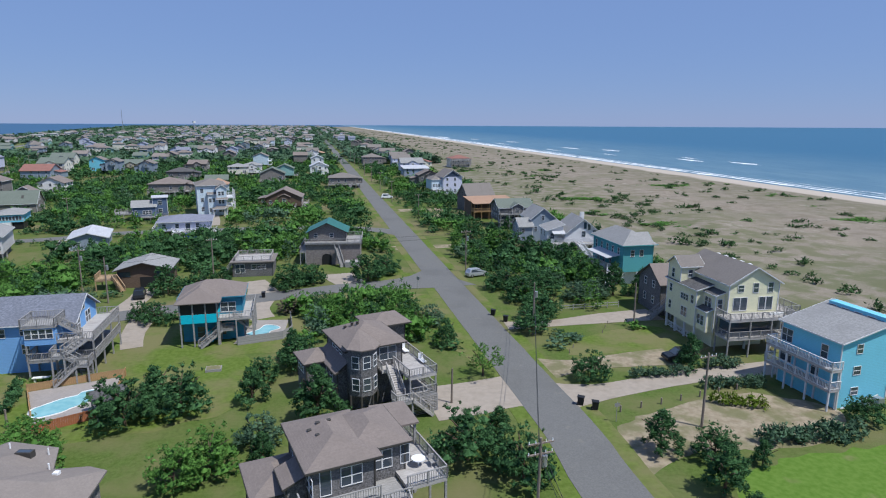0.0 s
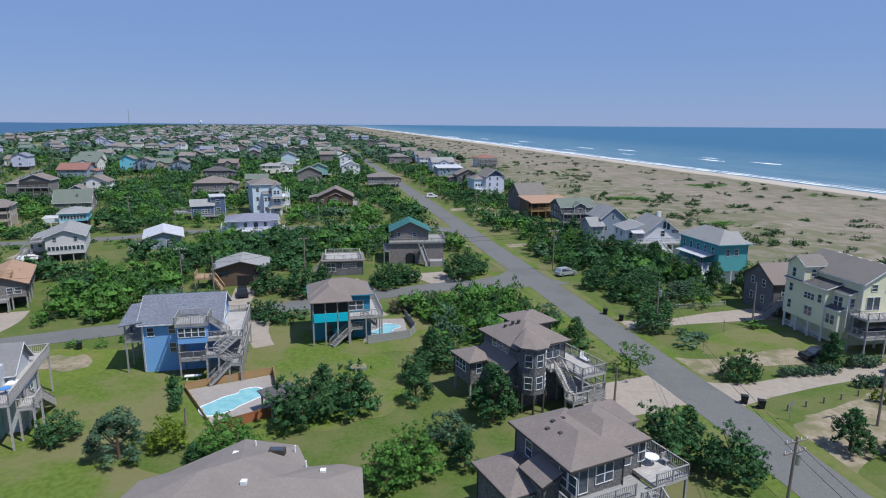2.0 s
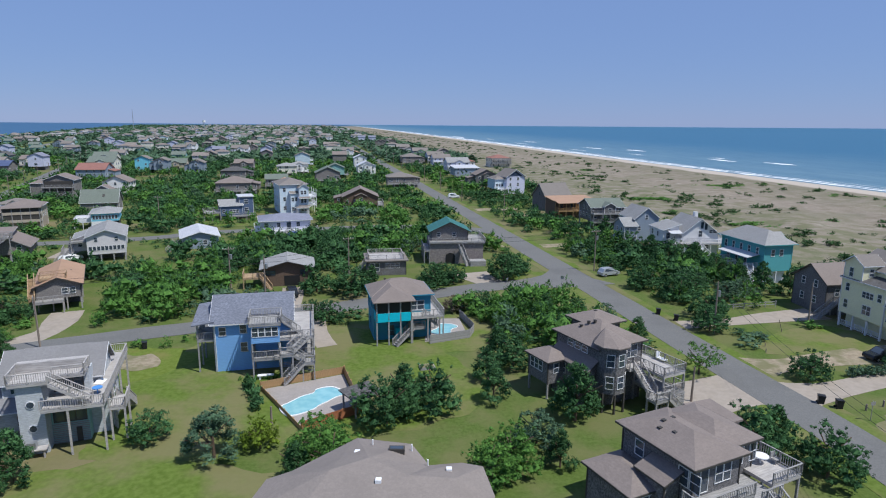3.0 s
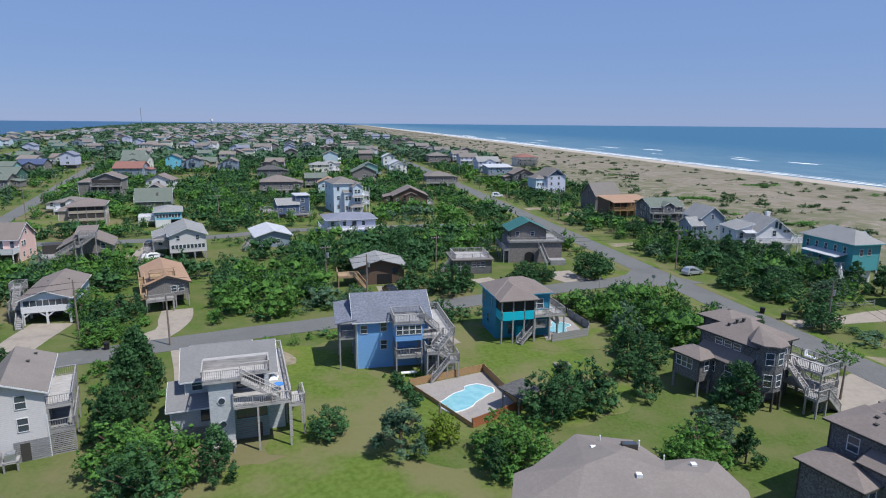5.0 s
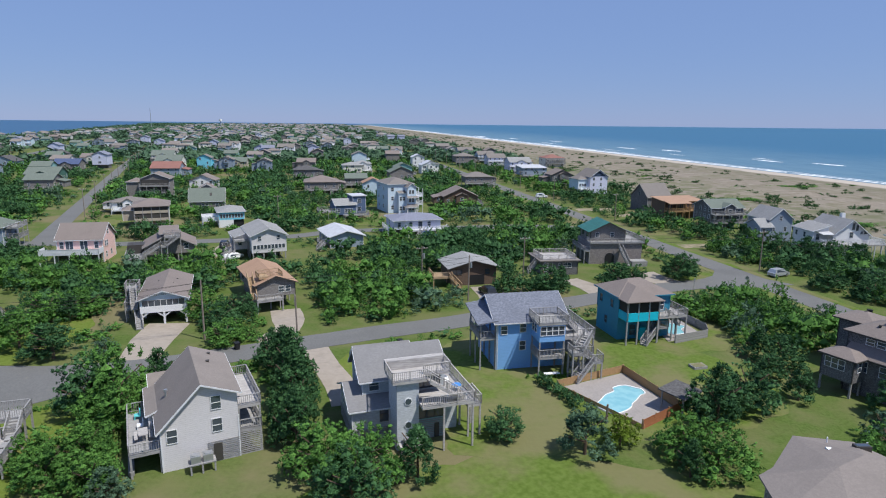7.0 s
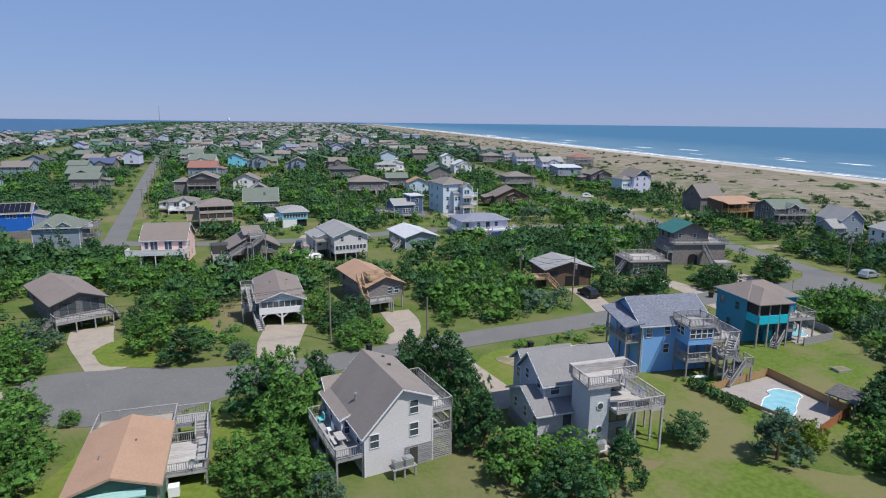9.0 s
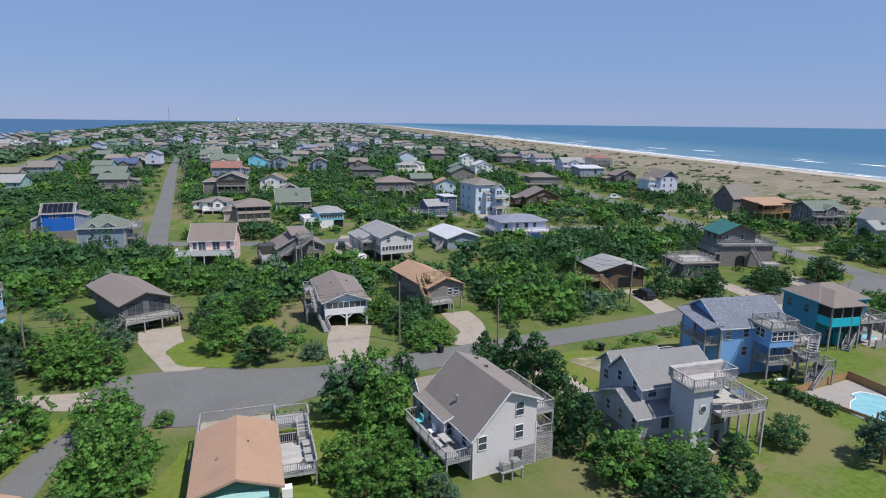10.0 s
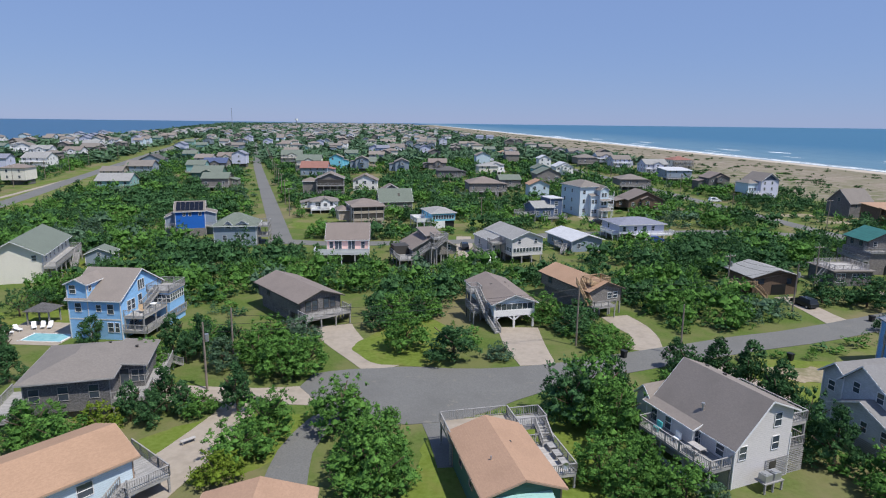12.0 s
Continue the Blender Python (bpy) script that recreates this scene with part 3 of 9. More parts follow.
        for k in (-1, 1):
            part("stringer", Shape().beam(a + side * k, b + side * k, 0.06, 0.28), mat, d)
        if rails:
            self.rail([(a + side, b + side), (a - side, b - side)], 0, mat, d, 0.95)
        return self

    def lattice(self, x0, y0, x1, y1, z0, z1, mat=None, step=0.2):
        """Horizontal slats that close the space under a house."""
        s = Shape()
        z = z0 + 0.05
        while z < z1:
            s.beam((x0, y0, z), (x1, y1, z), 0.04, 0.11)
            z += step
        tagged(part("slatted_screen", s, mat or self.wood, self.root), kind="stuff")
        return self

    def piece(self, name, shape, mat, label=""):
        part(name, shape, mat, self.root, label)
        return self

    def vents(self, spots, mat=None):
        for x, y, z in spots:
            part("roof_vent", shared("vent", lambda: Shape().box(-0.13, -0.13, -0.25, 0.13, 0.13, 0.08).box(-0.17, -0.17, 0.08, 0.17, 0.17, 0.13).mesh("roof_vent", DARK_TRIM)), None, self.root, at=pose(x, y, z))
        return self


def ribbon(points, width, z, closed=False):
    """A strip along a smoothed line of (x, y) or (x, y, width)."""
    pts = [Vector((p[0], p[1], p[2] if len(p) > 2 else width)) for p in points]
    line = []
    for i in range(len(pts) - 1):
        p0, p1, p2, p3 = pts[max(0, i - 1)], pts[i], pts[i + 1], pts[min(len(pts) - 1, i + 2)]
        n = max(2, int((Vector(p2[:2]) - Vector(p1[:2])).length / 3.0))
        n = min(n, 40)
        for k in range(n):
            t = k / n
            line.append(0.5 * ((2 * p1) + (p2 - p0) * t + (2 * p0 - 5 * p1 + 4 * p2 - p3) * t * t + (3 * p1 - p0 - 3 * p2 + p3) * t ** 3))
    line.append(pts[-1])
    for i, p in enumerate(line):
        BUILT.append((p.x, p.y, p.z / 2 + 0.9))
        if i and (line[i] - line[i - 1]).length > 4:
            q = line[i - 1]
            m = int((p - q).length / 3)
            BUILT.extend((q.x + (p.x - q.x) * k / m, q.y + (p.y - q.y) * k / m, p.z / 2 + 0.9) for k in range(1, m))
    v, f = [], []
    for i, p in enumerate(line):
        a, b = line[max(0, i - 1)], line[min(len(line) - 1, i + 1)]
        way = Vector((b.x - a.x, b.y - a.y)).normalized()
        side = Vector((-way.y, way.x)) * p.z / 2
        wob = 1 + 0.03 * noise.noise((p.x * 0.3, p.y * 0.3, z * 50))
        for k in (1, -1):
            v.append((p.x + side.x * k * wob, p.y + side.y * k * wob, z))
    for i in range(len(line) - 1):
        f.append((2 * i + 1, 2 * i + 3, 2 * i + 2, 2 * i))
    n = len(v)
    v += [(x, y, -0.1) for x, y, q in v]
    for i in range(len(line) - 1):
        f += [(2 * i, 2 * i + 2, n + 2 * i + 2, n + 2 * i), (2 * i + 3, 2 * i + 1, n + 2 * i + 1, n + 2 * i + 3)]
    s = Shape()
    return s.add(v, f)


LAWNS = []


def patch(points, z, wobble=0.5, seed=0):
    """A flat piece of ground with a soft outline."""
    pts = [Vector(p) for p in points]
    n, line = len(pts), []
    for i in range(n):
        p0, p1, p2, p3 = pts[i - 1], pts[i], pts[(i + 1) % n], pts[(i + 2) % n]
        for k in range(8):
            t = k / 8
            q = 0.5 * ((2 * p1) + (p2 - p0) * t + (2 * p0 - 5 * p1 + 4 * p2 - p3) * t * t + (3 * p1 - p0 - 3 * p2 + p3) * t ** 3)
            line.append((q.x + wobble * noise.noise((q.x * 0.4, q.y * 0.4, seed)), q.y + wobble * noise.noise((q.x * 0.4, q.y * 0.4, seed + 9)), z))
    LAWNS.append([(x, y) for x, y, q in line])
    return Shape().slab(line, z + 0.1)


# ---- plants ----
rng = np.random.default_rng(7)


def leaf_cloud(lumps, count, leaf, seed, flat=0.35, core=0.0):
    """Vertices (n, 3, 3) of leaf triangles, in sprays of a few that stand off the outsides of round lumps (x, y, z, radius)."""
    g = np.random.default_rng(seed)
    L = np.array(lumps, float)
    area = L[:, 3] ** 2
    fan = 8 if count > 1000 else 6 if count > 150 else 2
    sprays = max(8, count // fan)
    pick = g.choice(len(L), sprays, p=area / area.sum())
    d = g.normal(size=(sprays, 3)) + np.array([0, 0, 0.25])
    d /= np.linalg.norm(d, axis=1, keepdims=True)
    p = L[pick, :3] + d * (L[pick, 3] * (0.78 + 0.34 * g.random(sprays)))[:, None]
    # leave out what lies deep inside another lump
    keep = np.ones(sprays, bool)
    for i, l in enumerate(L):
        keep &= (pick == i) | (np.linalg.norm(p - l[:3], axis=1) > l[3] * 0.86)
    keep &= p[:, 2] > 0.05
    again = max(1, round(fan * sprays / max(1, keep.sum()) * 0.85))
    p, d = np.repeat(p[keep], again, 0), np.repeat(d[keep], again, 0)
    n = len(p)
    p = p + g.normal(size=(n, 3)) * leaf * 0.85
    nrm = d + g.normal(size=(n, 3)) * 0.30 + np.array([0, 0, flat])
    nrm /= np.linalg.norm(nrm, axis=1, keepdims=True)
    a = d * 0.75 + g.normal(size=(n, 3)) * 0.50 + np.array([0, 0, 0.3])      # sprigs point outwards and up
    a -= nrm * (a * nrm).sum(1, keepdims=True) * 0.6
    a /= np.linalg.norm(a, axis=1, keepdims=True)
    b = np.cross(nrm, a)
    b /= np.linalg.norm(b, axis=1, keepdims=True) + 1e-6
    s = leaf * (0.6 + 0.8 * g.random(n))[:, None]
    tri = np.stack([p + a * s * 1.7, p - a * s * 0.7 + b * s * 0.58, p - a * s * 0.7 - b * s * 0.58], 1)
    if core < 1:
        phi = np.array([(0, 0, 1), (0.9, 0, 0.2), (0.28, 0.85, 0.2), (-0.72, 0.52, 0.2), (-0.72, -0.52, 0.2), (0.28, -0.85, 0.2), (0, 0, -0.8)])
        fs = [(0, i, i % 5 + 1) for i in range(1, 6)] + [(6, i % 5 + 1, i) for i in range(1, 6)]
        inner = np.array([[phi[i] for i in f] for f in fs])
        tri = np.concatenate([tri] + [inner * l[3] * 0.70 + l[:3] for l in L if l[3] > core])
    return tri


def mesh_of(name, tris, material):
    me = bpy.data.meshes.new(name)
    n = len(tris)
    me.vertices.add(n * 3)
    me.vertices.foreach_set("co", np.ascontiguousarray(tris, np.float32).ravel())
    me.loops.add(n * 3)
    me.loops.foreach_set("vertex_index", np.arange(n * 3, dtype=np.int32))
    me.polygons.add(n)
    me.polygons.foreach_set("loop_start", np.arange(0, n * 3, 3, dtype=np.int32))
    me.update(calc_edges=True)
    me.materials.append(material)
    return me


def lumps_of(kind, seed):
    g = np.random.default_rng(seed)
    out = []
    if kind == "cedar":                       # unit height, a broad cone
        for i in range(52):
            h = g.random() ** 0.8
            r = (0.38 * (1 - h) ** 0.75 + 0.03) * (0.45 + 0.62 * g.random())
            a = g.random() * 6.283
            out.append((r * math.cos(a), r * math.sin(a), 0.10 + 0.84 * h, 0.045 + 0.075 * (1 - h) * g.random() + 0.03 * g.random()))
    elif kind == "round":
        for i in range(56):
            a, h, r = g.random() * 6.283, g.random(), 0.40 * g.random() ** 0.5
            out.append((r * math.cos(a) * 1.25, r * math.sin(a) * 1.25, 0.16 + 0.70 * h * (1 - 0.9 * (r / 0.42) ** 2), 0.065 + 0.085 * g.random()))
        for i in range(26):                   # sprays that stand out of the crown
            a, e = g.random() * 6.283, 0.15 + 1.3 * g.random()
            r = 0.47 + 0.12 * g.random()
            out.append((r * math.cos(a) * math.cos(e), r * math.sin(a) * math.cos(e), 0.38 + 0.95 * r * math.sin(e), 0.03 + 0.045 * g.random()))
    elif kind == "wispy":
        for i in range(44):
            a, h = g.random() * 6.283, g.random()
            r = (0.5 - 0.36 * h) * g.random() ** 0.35
            out.append((r * math.cos(a), r * math.sin(a), 0.12 + 0.76 * h, 0.05 + 0.055 * g.random()))
    elif kind == "shrub":
        for i in range(22):
            a, r = g.random() * 6.283, 0.55 * g.random() ** 0.5
            out.append((r * math.cos(a), r * math.sin(a), 0.16 + 0.62 * g.random() * (1 - 0.8 * r), 0.10 + 0.13 * g.random()))
    elif kind == "bush":                      # a main mound and a few lesser ones round it
        out.append((0, 0, 0.52, 0.33))
        for i in range(9):
            a, r = i * 0.7 + g.random() * 0.6, 0.22 + 0.28 * g.random()
            out.append((r * math.cos(a), r * math.sin(a), 0.24 + 0.50 * g.random() * (1.2 - r), 0.13 + 0.12 * g.random()))
    elif kind == "open":                      # a thin crown that shows its limbs
        for i in range(30):
            a, h = g.random() * 6.283, g.random()
            r = 0.55 * g.random() ** 0.5 * (0.55 + 0.45 * math.sin(h * 3.0))
            out.append((r * math.cos(a), r * math.sin(a), 0.30 + 0.58 * h, 0.06 + 0.05 * g.random()))
    return out


TREE_LOOK = {"cedar": ("cedar", 7000, 0.0150), "round": ("myrtle", 7600, 0.0146), "wispy": ("olive", 6400, 0.0160), "open": ("myrtle", 2600, 0.019)}


def trunk_mesh(kind, seed):
    g = np.random.default_rng(seed + 50)
    s = Shape()
    s.tube(0, 0, -0.03, 0.45, 0.028, 0.016, 7)
    for i in range(7):
        a, h = g.random() * 6.283, 0.15 + 0.3 * g.random()
        r = 0.22 + 0.16 * g.random()
        s.beam((0, 0, h), (r * math.cos(a), r * math.sin(a), h + 0.18 + 0.2 * g.random()), 0.014, 0.014)
    return s.mesh("trunk", BARK)


TREE_LABEL = {"cedar": "dense dark green cedar tree on a lawn", "round": "rounded green wax myrtle tree with a full crown", "wispy": "silvery green feathery pine shrub on grass", "open": "small open-crowned green tree with thin limbs"}


def tree(kind, x, y, height, spread=1.0, leaf=None, label="", base=0.0, variant=None):
    k = variant if variant is not None else int(rng.integers(4))
    mat, count, size = TREE_LOOK[kind]
    mat = leaf or mat
    crown = shared(("crown", kind, k, mat), lambda: mesh_of("crown", leaf_cloud(lumps_of(kind, 11 * k + 3), count, size, k + 1, core=0.0 if kind != "open" else 1), LEAF[mat]))
    trunk = shared(("trunk", kind, k), lambda: trunk_mesh(kind, k))
    root = thing("tree", x, y, float(rng.random() * 360), label or TREE_LABEL[kind], "tree", z=base)
    m = Matrix.Diagonal((height * spread, height * spread, height, 1))
    part("trunk", trunk, None, root, at=m)
    part("crown", crown, None, root, at=m)
    return root


SHRUBS = {}


def shrub_tris(count, leaf, variant):
    key = (count, variant)
    if key not in SHRUBS:
        SHRUBS[key] = leaf_cloud(lumps_of(("cedar", "bush", "cedar", "shrub", "bush", "cedar")[variant] if count > 100 or count < 30 else "bush", 100 + variant), count, leaf, 40 + variant, core=0.105 if count > 200 else 0.15 if count > 100 else 0.24 if count > 30 else 0.3)
    return SHRUBS[key]


def thicket(name, spots, count, leaf, material, label, category="shrubs"):
    """Many shrubs (x, y, height, spread) as one mesh."""
    out = []
    for i, (x, y, h, sp) in enumerate(spots):
        t = shrub_tris(count, leaf, i % 6)
        a = rng.random() * 6.283
        c, s = math.cos(a), math.sin(a)
        q = t * np.array([h * sp, h * sp, h])
        q = np.stack([q[..., 0] * c - q[..., 1] * s + x, q[..., 0] * s + q[..., 1] * c + y, q[..., 2] - 0.05], -1)
        out.append(q)
    if not out:
        return None
    return tagged(new(name, mesh_of(name, np.concatenate(out), material)), label, category, kind="stuff")

# ---- land and water ----
def from_island(u, v):
    """From metres along and across the island to the plan."""
    return 0.9776 * v - 0.2107 * u, 0.2107 * v + 0.9776 * u


def shelf(u, v):
    """Height of the land: flat village, low dunes, a beach that falls into the sea."""
    x, y = from_island(u, v)
    k = max(0.0, min(1.0, (v - 104) / 22)) * max(0.0, min(1.0, (SHORE - 22 - v) / 18))
    z = k * (0.6 + 1.3 * noise.noise((x * 0.03, y * 0.03, 1.7)) + 0.7 * noise.noise((x * 0.09, y * 0.09, 5.1)))
    if v > SHORE - 16:
        z -= (v - SHORE + 16) * 0.035
    return z


us = [-260 + 6 * i for i in range(150)] + [640 + 20 * i for i in range(60)] + [1840 + 120 * i for i in range(16)]
vs_right = [-200, 20, 60, 90, 102] + [106 + 5 * i for i in range(33)]
verts, faces = [], []
for u in us:
    edge = -545 if u < 1200 else -545 - (u - 1200) * 0.155
    row = [edge - 30, edge, -400] + vs_right
    for j, v in enumerate(row):
        x, y = from_island(u, v)
        verts.append((x, y, -2.0 if j == 0 else (0.0 if j < 8 else shelf(u, v)) if j > 1 else 0.0))
n = 3 + len(vs_right)
for i in range(len(us) - 1):
    for j in range(n - 1):
        faces.append((i * n + j, i * n + j + 1, (i + 1) * n + j + 1, (i + 1) * n + j))
single("ground", Shape().add(verts, faces), LAND, "grassy and sandy ground of a barrier island", "ground", kind="structure")


def sheet(name, u0, u1, v0, v1, z, mat, label):
    p = [(*from_island(u, v), z) for u, v in ((u0, v0), (u0, v1), (u1, v1), (u1, v0))]
    return single(name, Shape().add(p, [(0, 1, 2, 3)]), mat, label, "water", kind="structure")


sheet("ocean_water", -900, 14000, SHORE - 8, 14000, -0.42, OCEAN, "blue-green open ocean with light swell")
sheet("sound_water", -900, 14000, -14000, SHORE - 8.5, -0.50, SOUND, "dark blue calm sound water")


def foam_band(u0, u1, v, width, seed, step=6.0, z=-0.36):
    """A torn strip of foam along the shore."""
    s, k = Shape(), int((u1 - u0) / step)
    pts = []
    for i in range(k + 1):
        u = u0 + step * i
        fade = min(1.0, min(i, k - i) / (0.25 * k + 1))
        mid = v + 2.5 * noise.noise((u * 0.02, seed, 0)) + 1.0 * noise.noise((u * 0.11, seed, 3))
        w = width * fade * (0.75 + 0.9 * noise.noise((u * 0.06, seed, 7)) + 0.35 * noise.noise((u * 0.35, seed, 9)))
        pts.append((u, mid - max(0.05, w) / 2, mid + max(0.05, w) / 2))
    v_ = [(*from_island(u, q), z) for u, a, b in pts for q in (a, b)]
    s.add(v_, [(2 * i, 2 * i + 1, 2 * i + 3, 2 * i + 2) for i in range(k)])
    return s


for i, (u0, u1, v, w) in enumerate(((-200, 3500, SHORE + 2.5, 8.0), (-200, 2400, SHORE + 9, 3.2), (-100, 330, SHORE + 17, 2.2), (420, 2300, SHORE + 16, 3.0))):
    single("surf_line", foam_band(u0, u1, v, w, i + 1), FOAM, "white foam of small waves running up the beach", "surf", kind="structure")
for i, (x, y, length, w) in enumerate(((223, 557, 46, 8), (252, 515, 40, 9), (166, 805, 60, 7), (202, 745, 50, 9), (116, 1048, 70, 9), (2, 1332, 120, 12), (60, 1190, 60, 10),
                                       (-60, 1480, 90, 12), (-136, 1594, 110, 14), (134, 747, 60, 4), (236, 590, 30, 4), (175, 650, 40, 3), (90, 960, 80, 6))):
    u, v = -0.2107 * x + 0.9776 * y, 0.9776 * x + 0.2107 * y
    single("breaker", foam_band(u - length / 2, u + length / 2, v, w, 20 + i, 3.0), FOAM, "white crest of a breaking wave offshore", "surf", kind="structure")

# ---- roads, drives, yards ----
def paved(name, shape, mat, label, category="road"):
    return single(name, shape, mat, label, category, kind="structure")


beach_road = [(27.0 - 0.2155 * y - (0.9 if y < 60 else 0), y) for y in (-60, 20, 48, 60, 76, 105, 125, 170, 245, 310, 480, 700, 1000, 1500, 2200)]
paved("road", ribbon(beach_road, 6.3, 0.062), ASPHALT, "long straight sun-bleached grey asphalt road")
paved("road", ribbon([(1.5, 127, 17), (-4.5, 122.5, 10.5), (-12, 119.8, 6.6), (-19.6, 117.5, 6.0), (-40, 107, 5.8), (-62.7, 94.3, 5.8), (-73.9, 89.2, 5.8), (-85.1, 83.6, 5.8), (-95.8, 78.0, 6.0), (-104, 73.8, 6.6), (-112, 69.6, 10.0), (-119, 66.4, 15), (-126, 65.5, 15.5), (-132, 67.0, 10), (-136, 67.6, 4)], 5.8, 0.067), ASPHALT, "grey asphalt side street ending in a turning circle")
paved("road", ribbon([(-169, 150), (-176.5, 166.5), (-211, 245), (-248, 329), (-297, 442), (-387, 658), (-480, 875), (-560, 1060)], 5.4, 0.062), ASPHALT, "straight grey asphalt back street")
paved("road", ribbon([(-178, 152), (-168, 153), (-155, 152.5), (-126, 159.5), (-108, 167), (-95, 176), (-62, 184), (-45, 186)], 5.6, 0.058), ASPHALT, "narrow grey street between the houses")
paved("road", ribbon([(-12, 178), (-20, 184), (-40, 188), (-62, 184)], 6.5, 0.053), ASPHALT, "short grey cross street")
paved("road", ribbon([(-270, 120), (-297, 204), (-340.8, 311), (-465, 618), (-640, 1050), (-900, 1800)], 7.5, 0.062), ASPHALT, "grey two-lane highway beside a grass verge")
paved("road", ribbon([(-285, 130), (-312, 221), (-365, 372), (-482, 671), (-660, 1090)], 2.6, 0.053), CONCRETE, "pale path along the highway")

for line, wide, label in ((beach_road[1:], 10.0, "mown grass verge along the road"), ([(-270, 120), (-297, 204), (-340.8, 311), (-465, 618), (-640, 1050)], 24.0, "wide mown verge of the highway")):
    paved("verge", ribbon(line, wide, 0.0305), GREEN_LAWN, label, "verge")
lay = 0
for pts, mat, label in (
    ([(-1.5, 66.8, 9), (3.5, 68.3, 8.5), (8.0, 70.2, 8.5), (13, 71.2, 11)], CONCRETE, "pale sandy concrete driveway of the shingled house"),
    ([(14, 69.0, 8), (20, 70.3, 4.2), (32, 74.8, 3.8), (45, 78, 4.2), (52, 79, 6)], CONCRETE, "pale sandy gravel drive to the yellow house"),
    ([(14.2, 77.5, 7), (19, 78.6, 3.5), (27, 80.8, 5), (33, 82, 6)], SANDY, "worn sandy track on a lawn"),
    ([(10.5, 95, 4), (18, 96.2, 3), (28, 99.3, 5), (37, 101.5, 6)], CONCRETE, "pale sandy drive to the dark house"),
    ([(-22.5, 129, 8), (-20.5, 124, 6.5), (-17, 118.5, 5.5)], CONCRETE, "pale concrete driveway of the green-roofed house"),
    ([(-39, 122.5, 4.5), (-36, 117, 5), (-33.5, 111, 7)], CONCRETE, "short concrete driveway"),
    ([(-138.5, 88.5, 6), (-136, 83.5, 6), (-131.5, 77.5, 5), (-126.5, 72.5, 6)], CONCRETE, "curving pale concrete driveway"),
    ([(-109, 91.5, 6.5), (-108.2, 84, 6.2), (-106.5, 76.3, 5)], CONCRETE, "stained concrete driveway before a carport"),
    ([(-92.5, 99.5, 5), (-90.5, 94, 5.2), (-89.5, 89, 4), (-91.2, 83.5, 6)], CONCRETE, "curving pale concrete driveway"),
    ([(-144.2, 36, 6.4), (-143.2, 44, 6.2), (-142.0, 50, 5.6), (-141.3, 57, 4.6), (-141.4, 62, 4)], CONCRETE, "pale concrete driveway beside the tan-roofed house"),
    ([(-130.2, 38, 4.4), (-130.8, 45, 4.2), (-131.8, 51, 3.6), (-131.0, 57, 3.4), (-128.5, 61, 5)], ASPHALT, "short grey asphalt driveway"),
    ([(-116.4, 50, 2.0), (-117.4, 55, 2.8), (-118.0, 59, 4.5), (-118.2, 63, 7)], ASPHALT, "narrow asphalt drive to the house"),
    ([(-158, 61.5, 4), (-150, 62, 4.5), (-141, 62.6, 4), (-132, 64, 6)], CONCRETE, "pale sandy drive along the hedge"),
    ([(-75.5, 64, 4.5), (-77.5, 69, 4), (-80.5, 75, 3.6), (-83.8, 82, 4)], CONCRETE, "pale concrete driveway beside the grey house"),
    ([(-45.2, 84, 3), (-48.0, 90, 3.4), (-50.0, 97.5, 4)], CONCRETE, "concrete driveway of the blue house"),
    ([(-30, 98, 4), (-33, 103, 5), (-34, 109, 6)], CONCRETE, "sandy drive behind the teal house"),
    ([(-58.0, 116, 4), (-56.6, 110, 4), (-56.0, 105.0, 4.2), (-55.2, 100.2, 5)], CONCRETE, "pale concrete driveway with a parked car"),
    ([(-83, 212, 8), (-78, 200, 8), (-74, 190, 7)], CONCRETE, "pale driveway of the tall white house"),
    ([(-123, 168, 4), (-121.5, 152, 4.5), (-120, 140, 4)], CONCRETE, "pale drive between the houses"),
):
    lay += 1
    paved("driveway", ribbon(pts, 4, 0.040 + 0.004 * (lay % 3)), mat, label, "driveway")
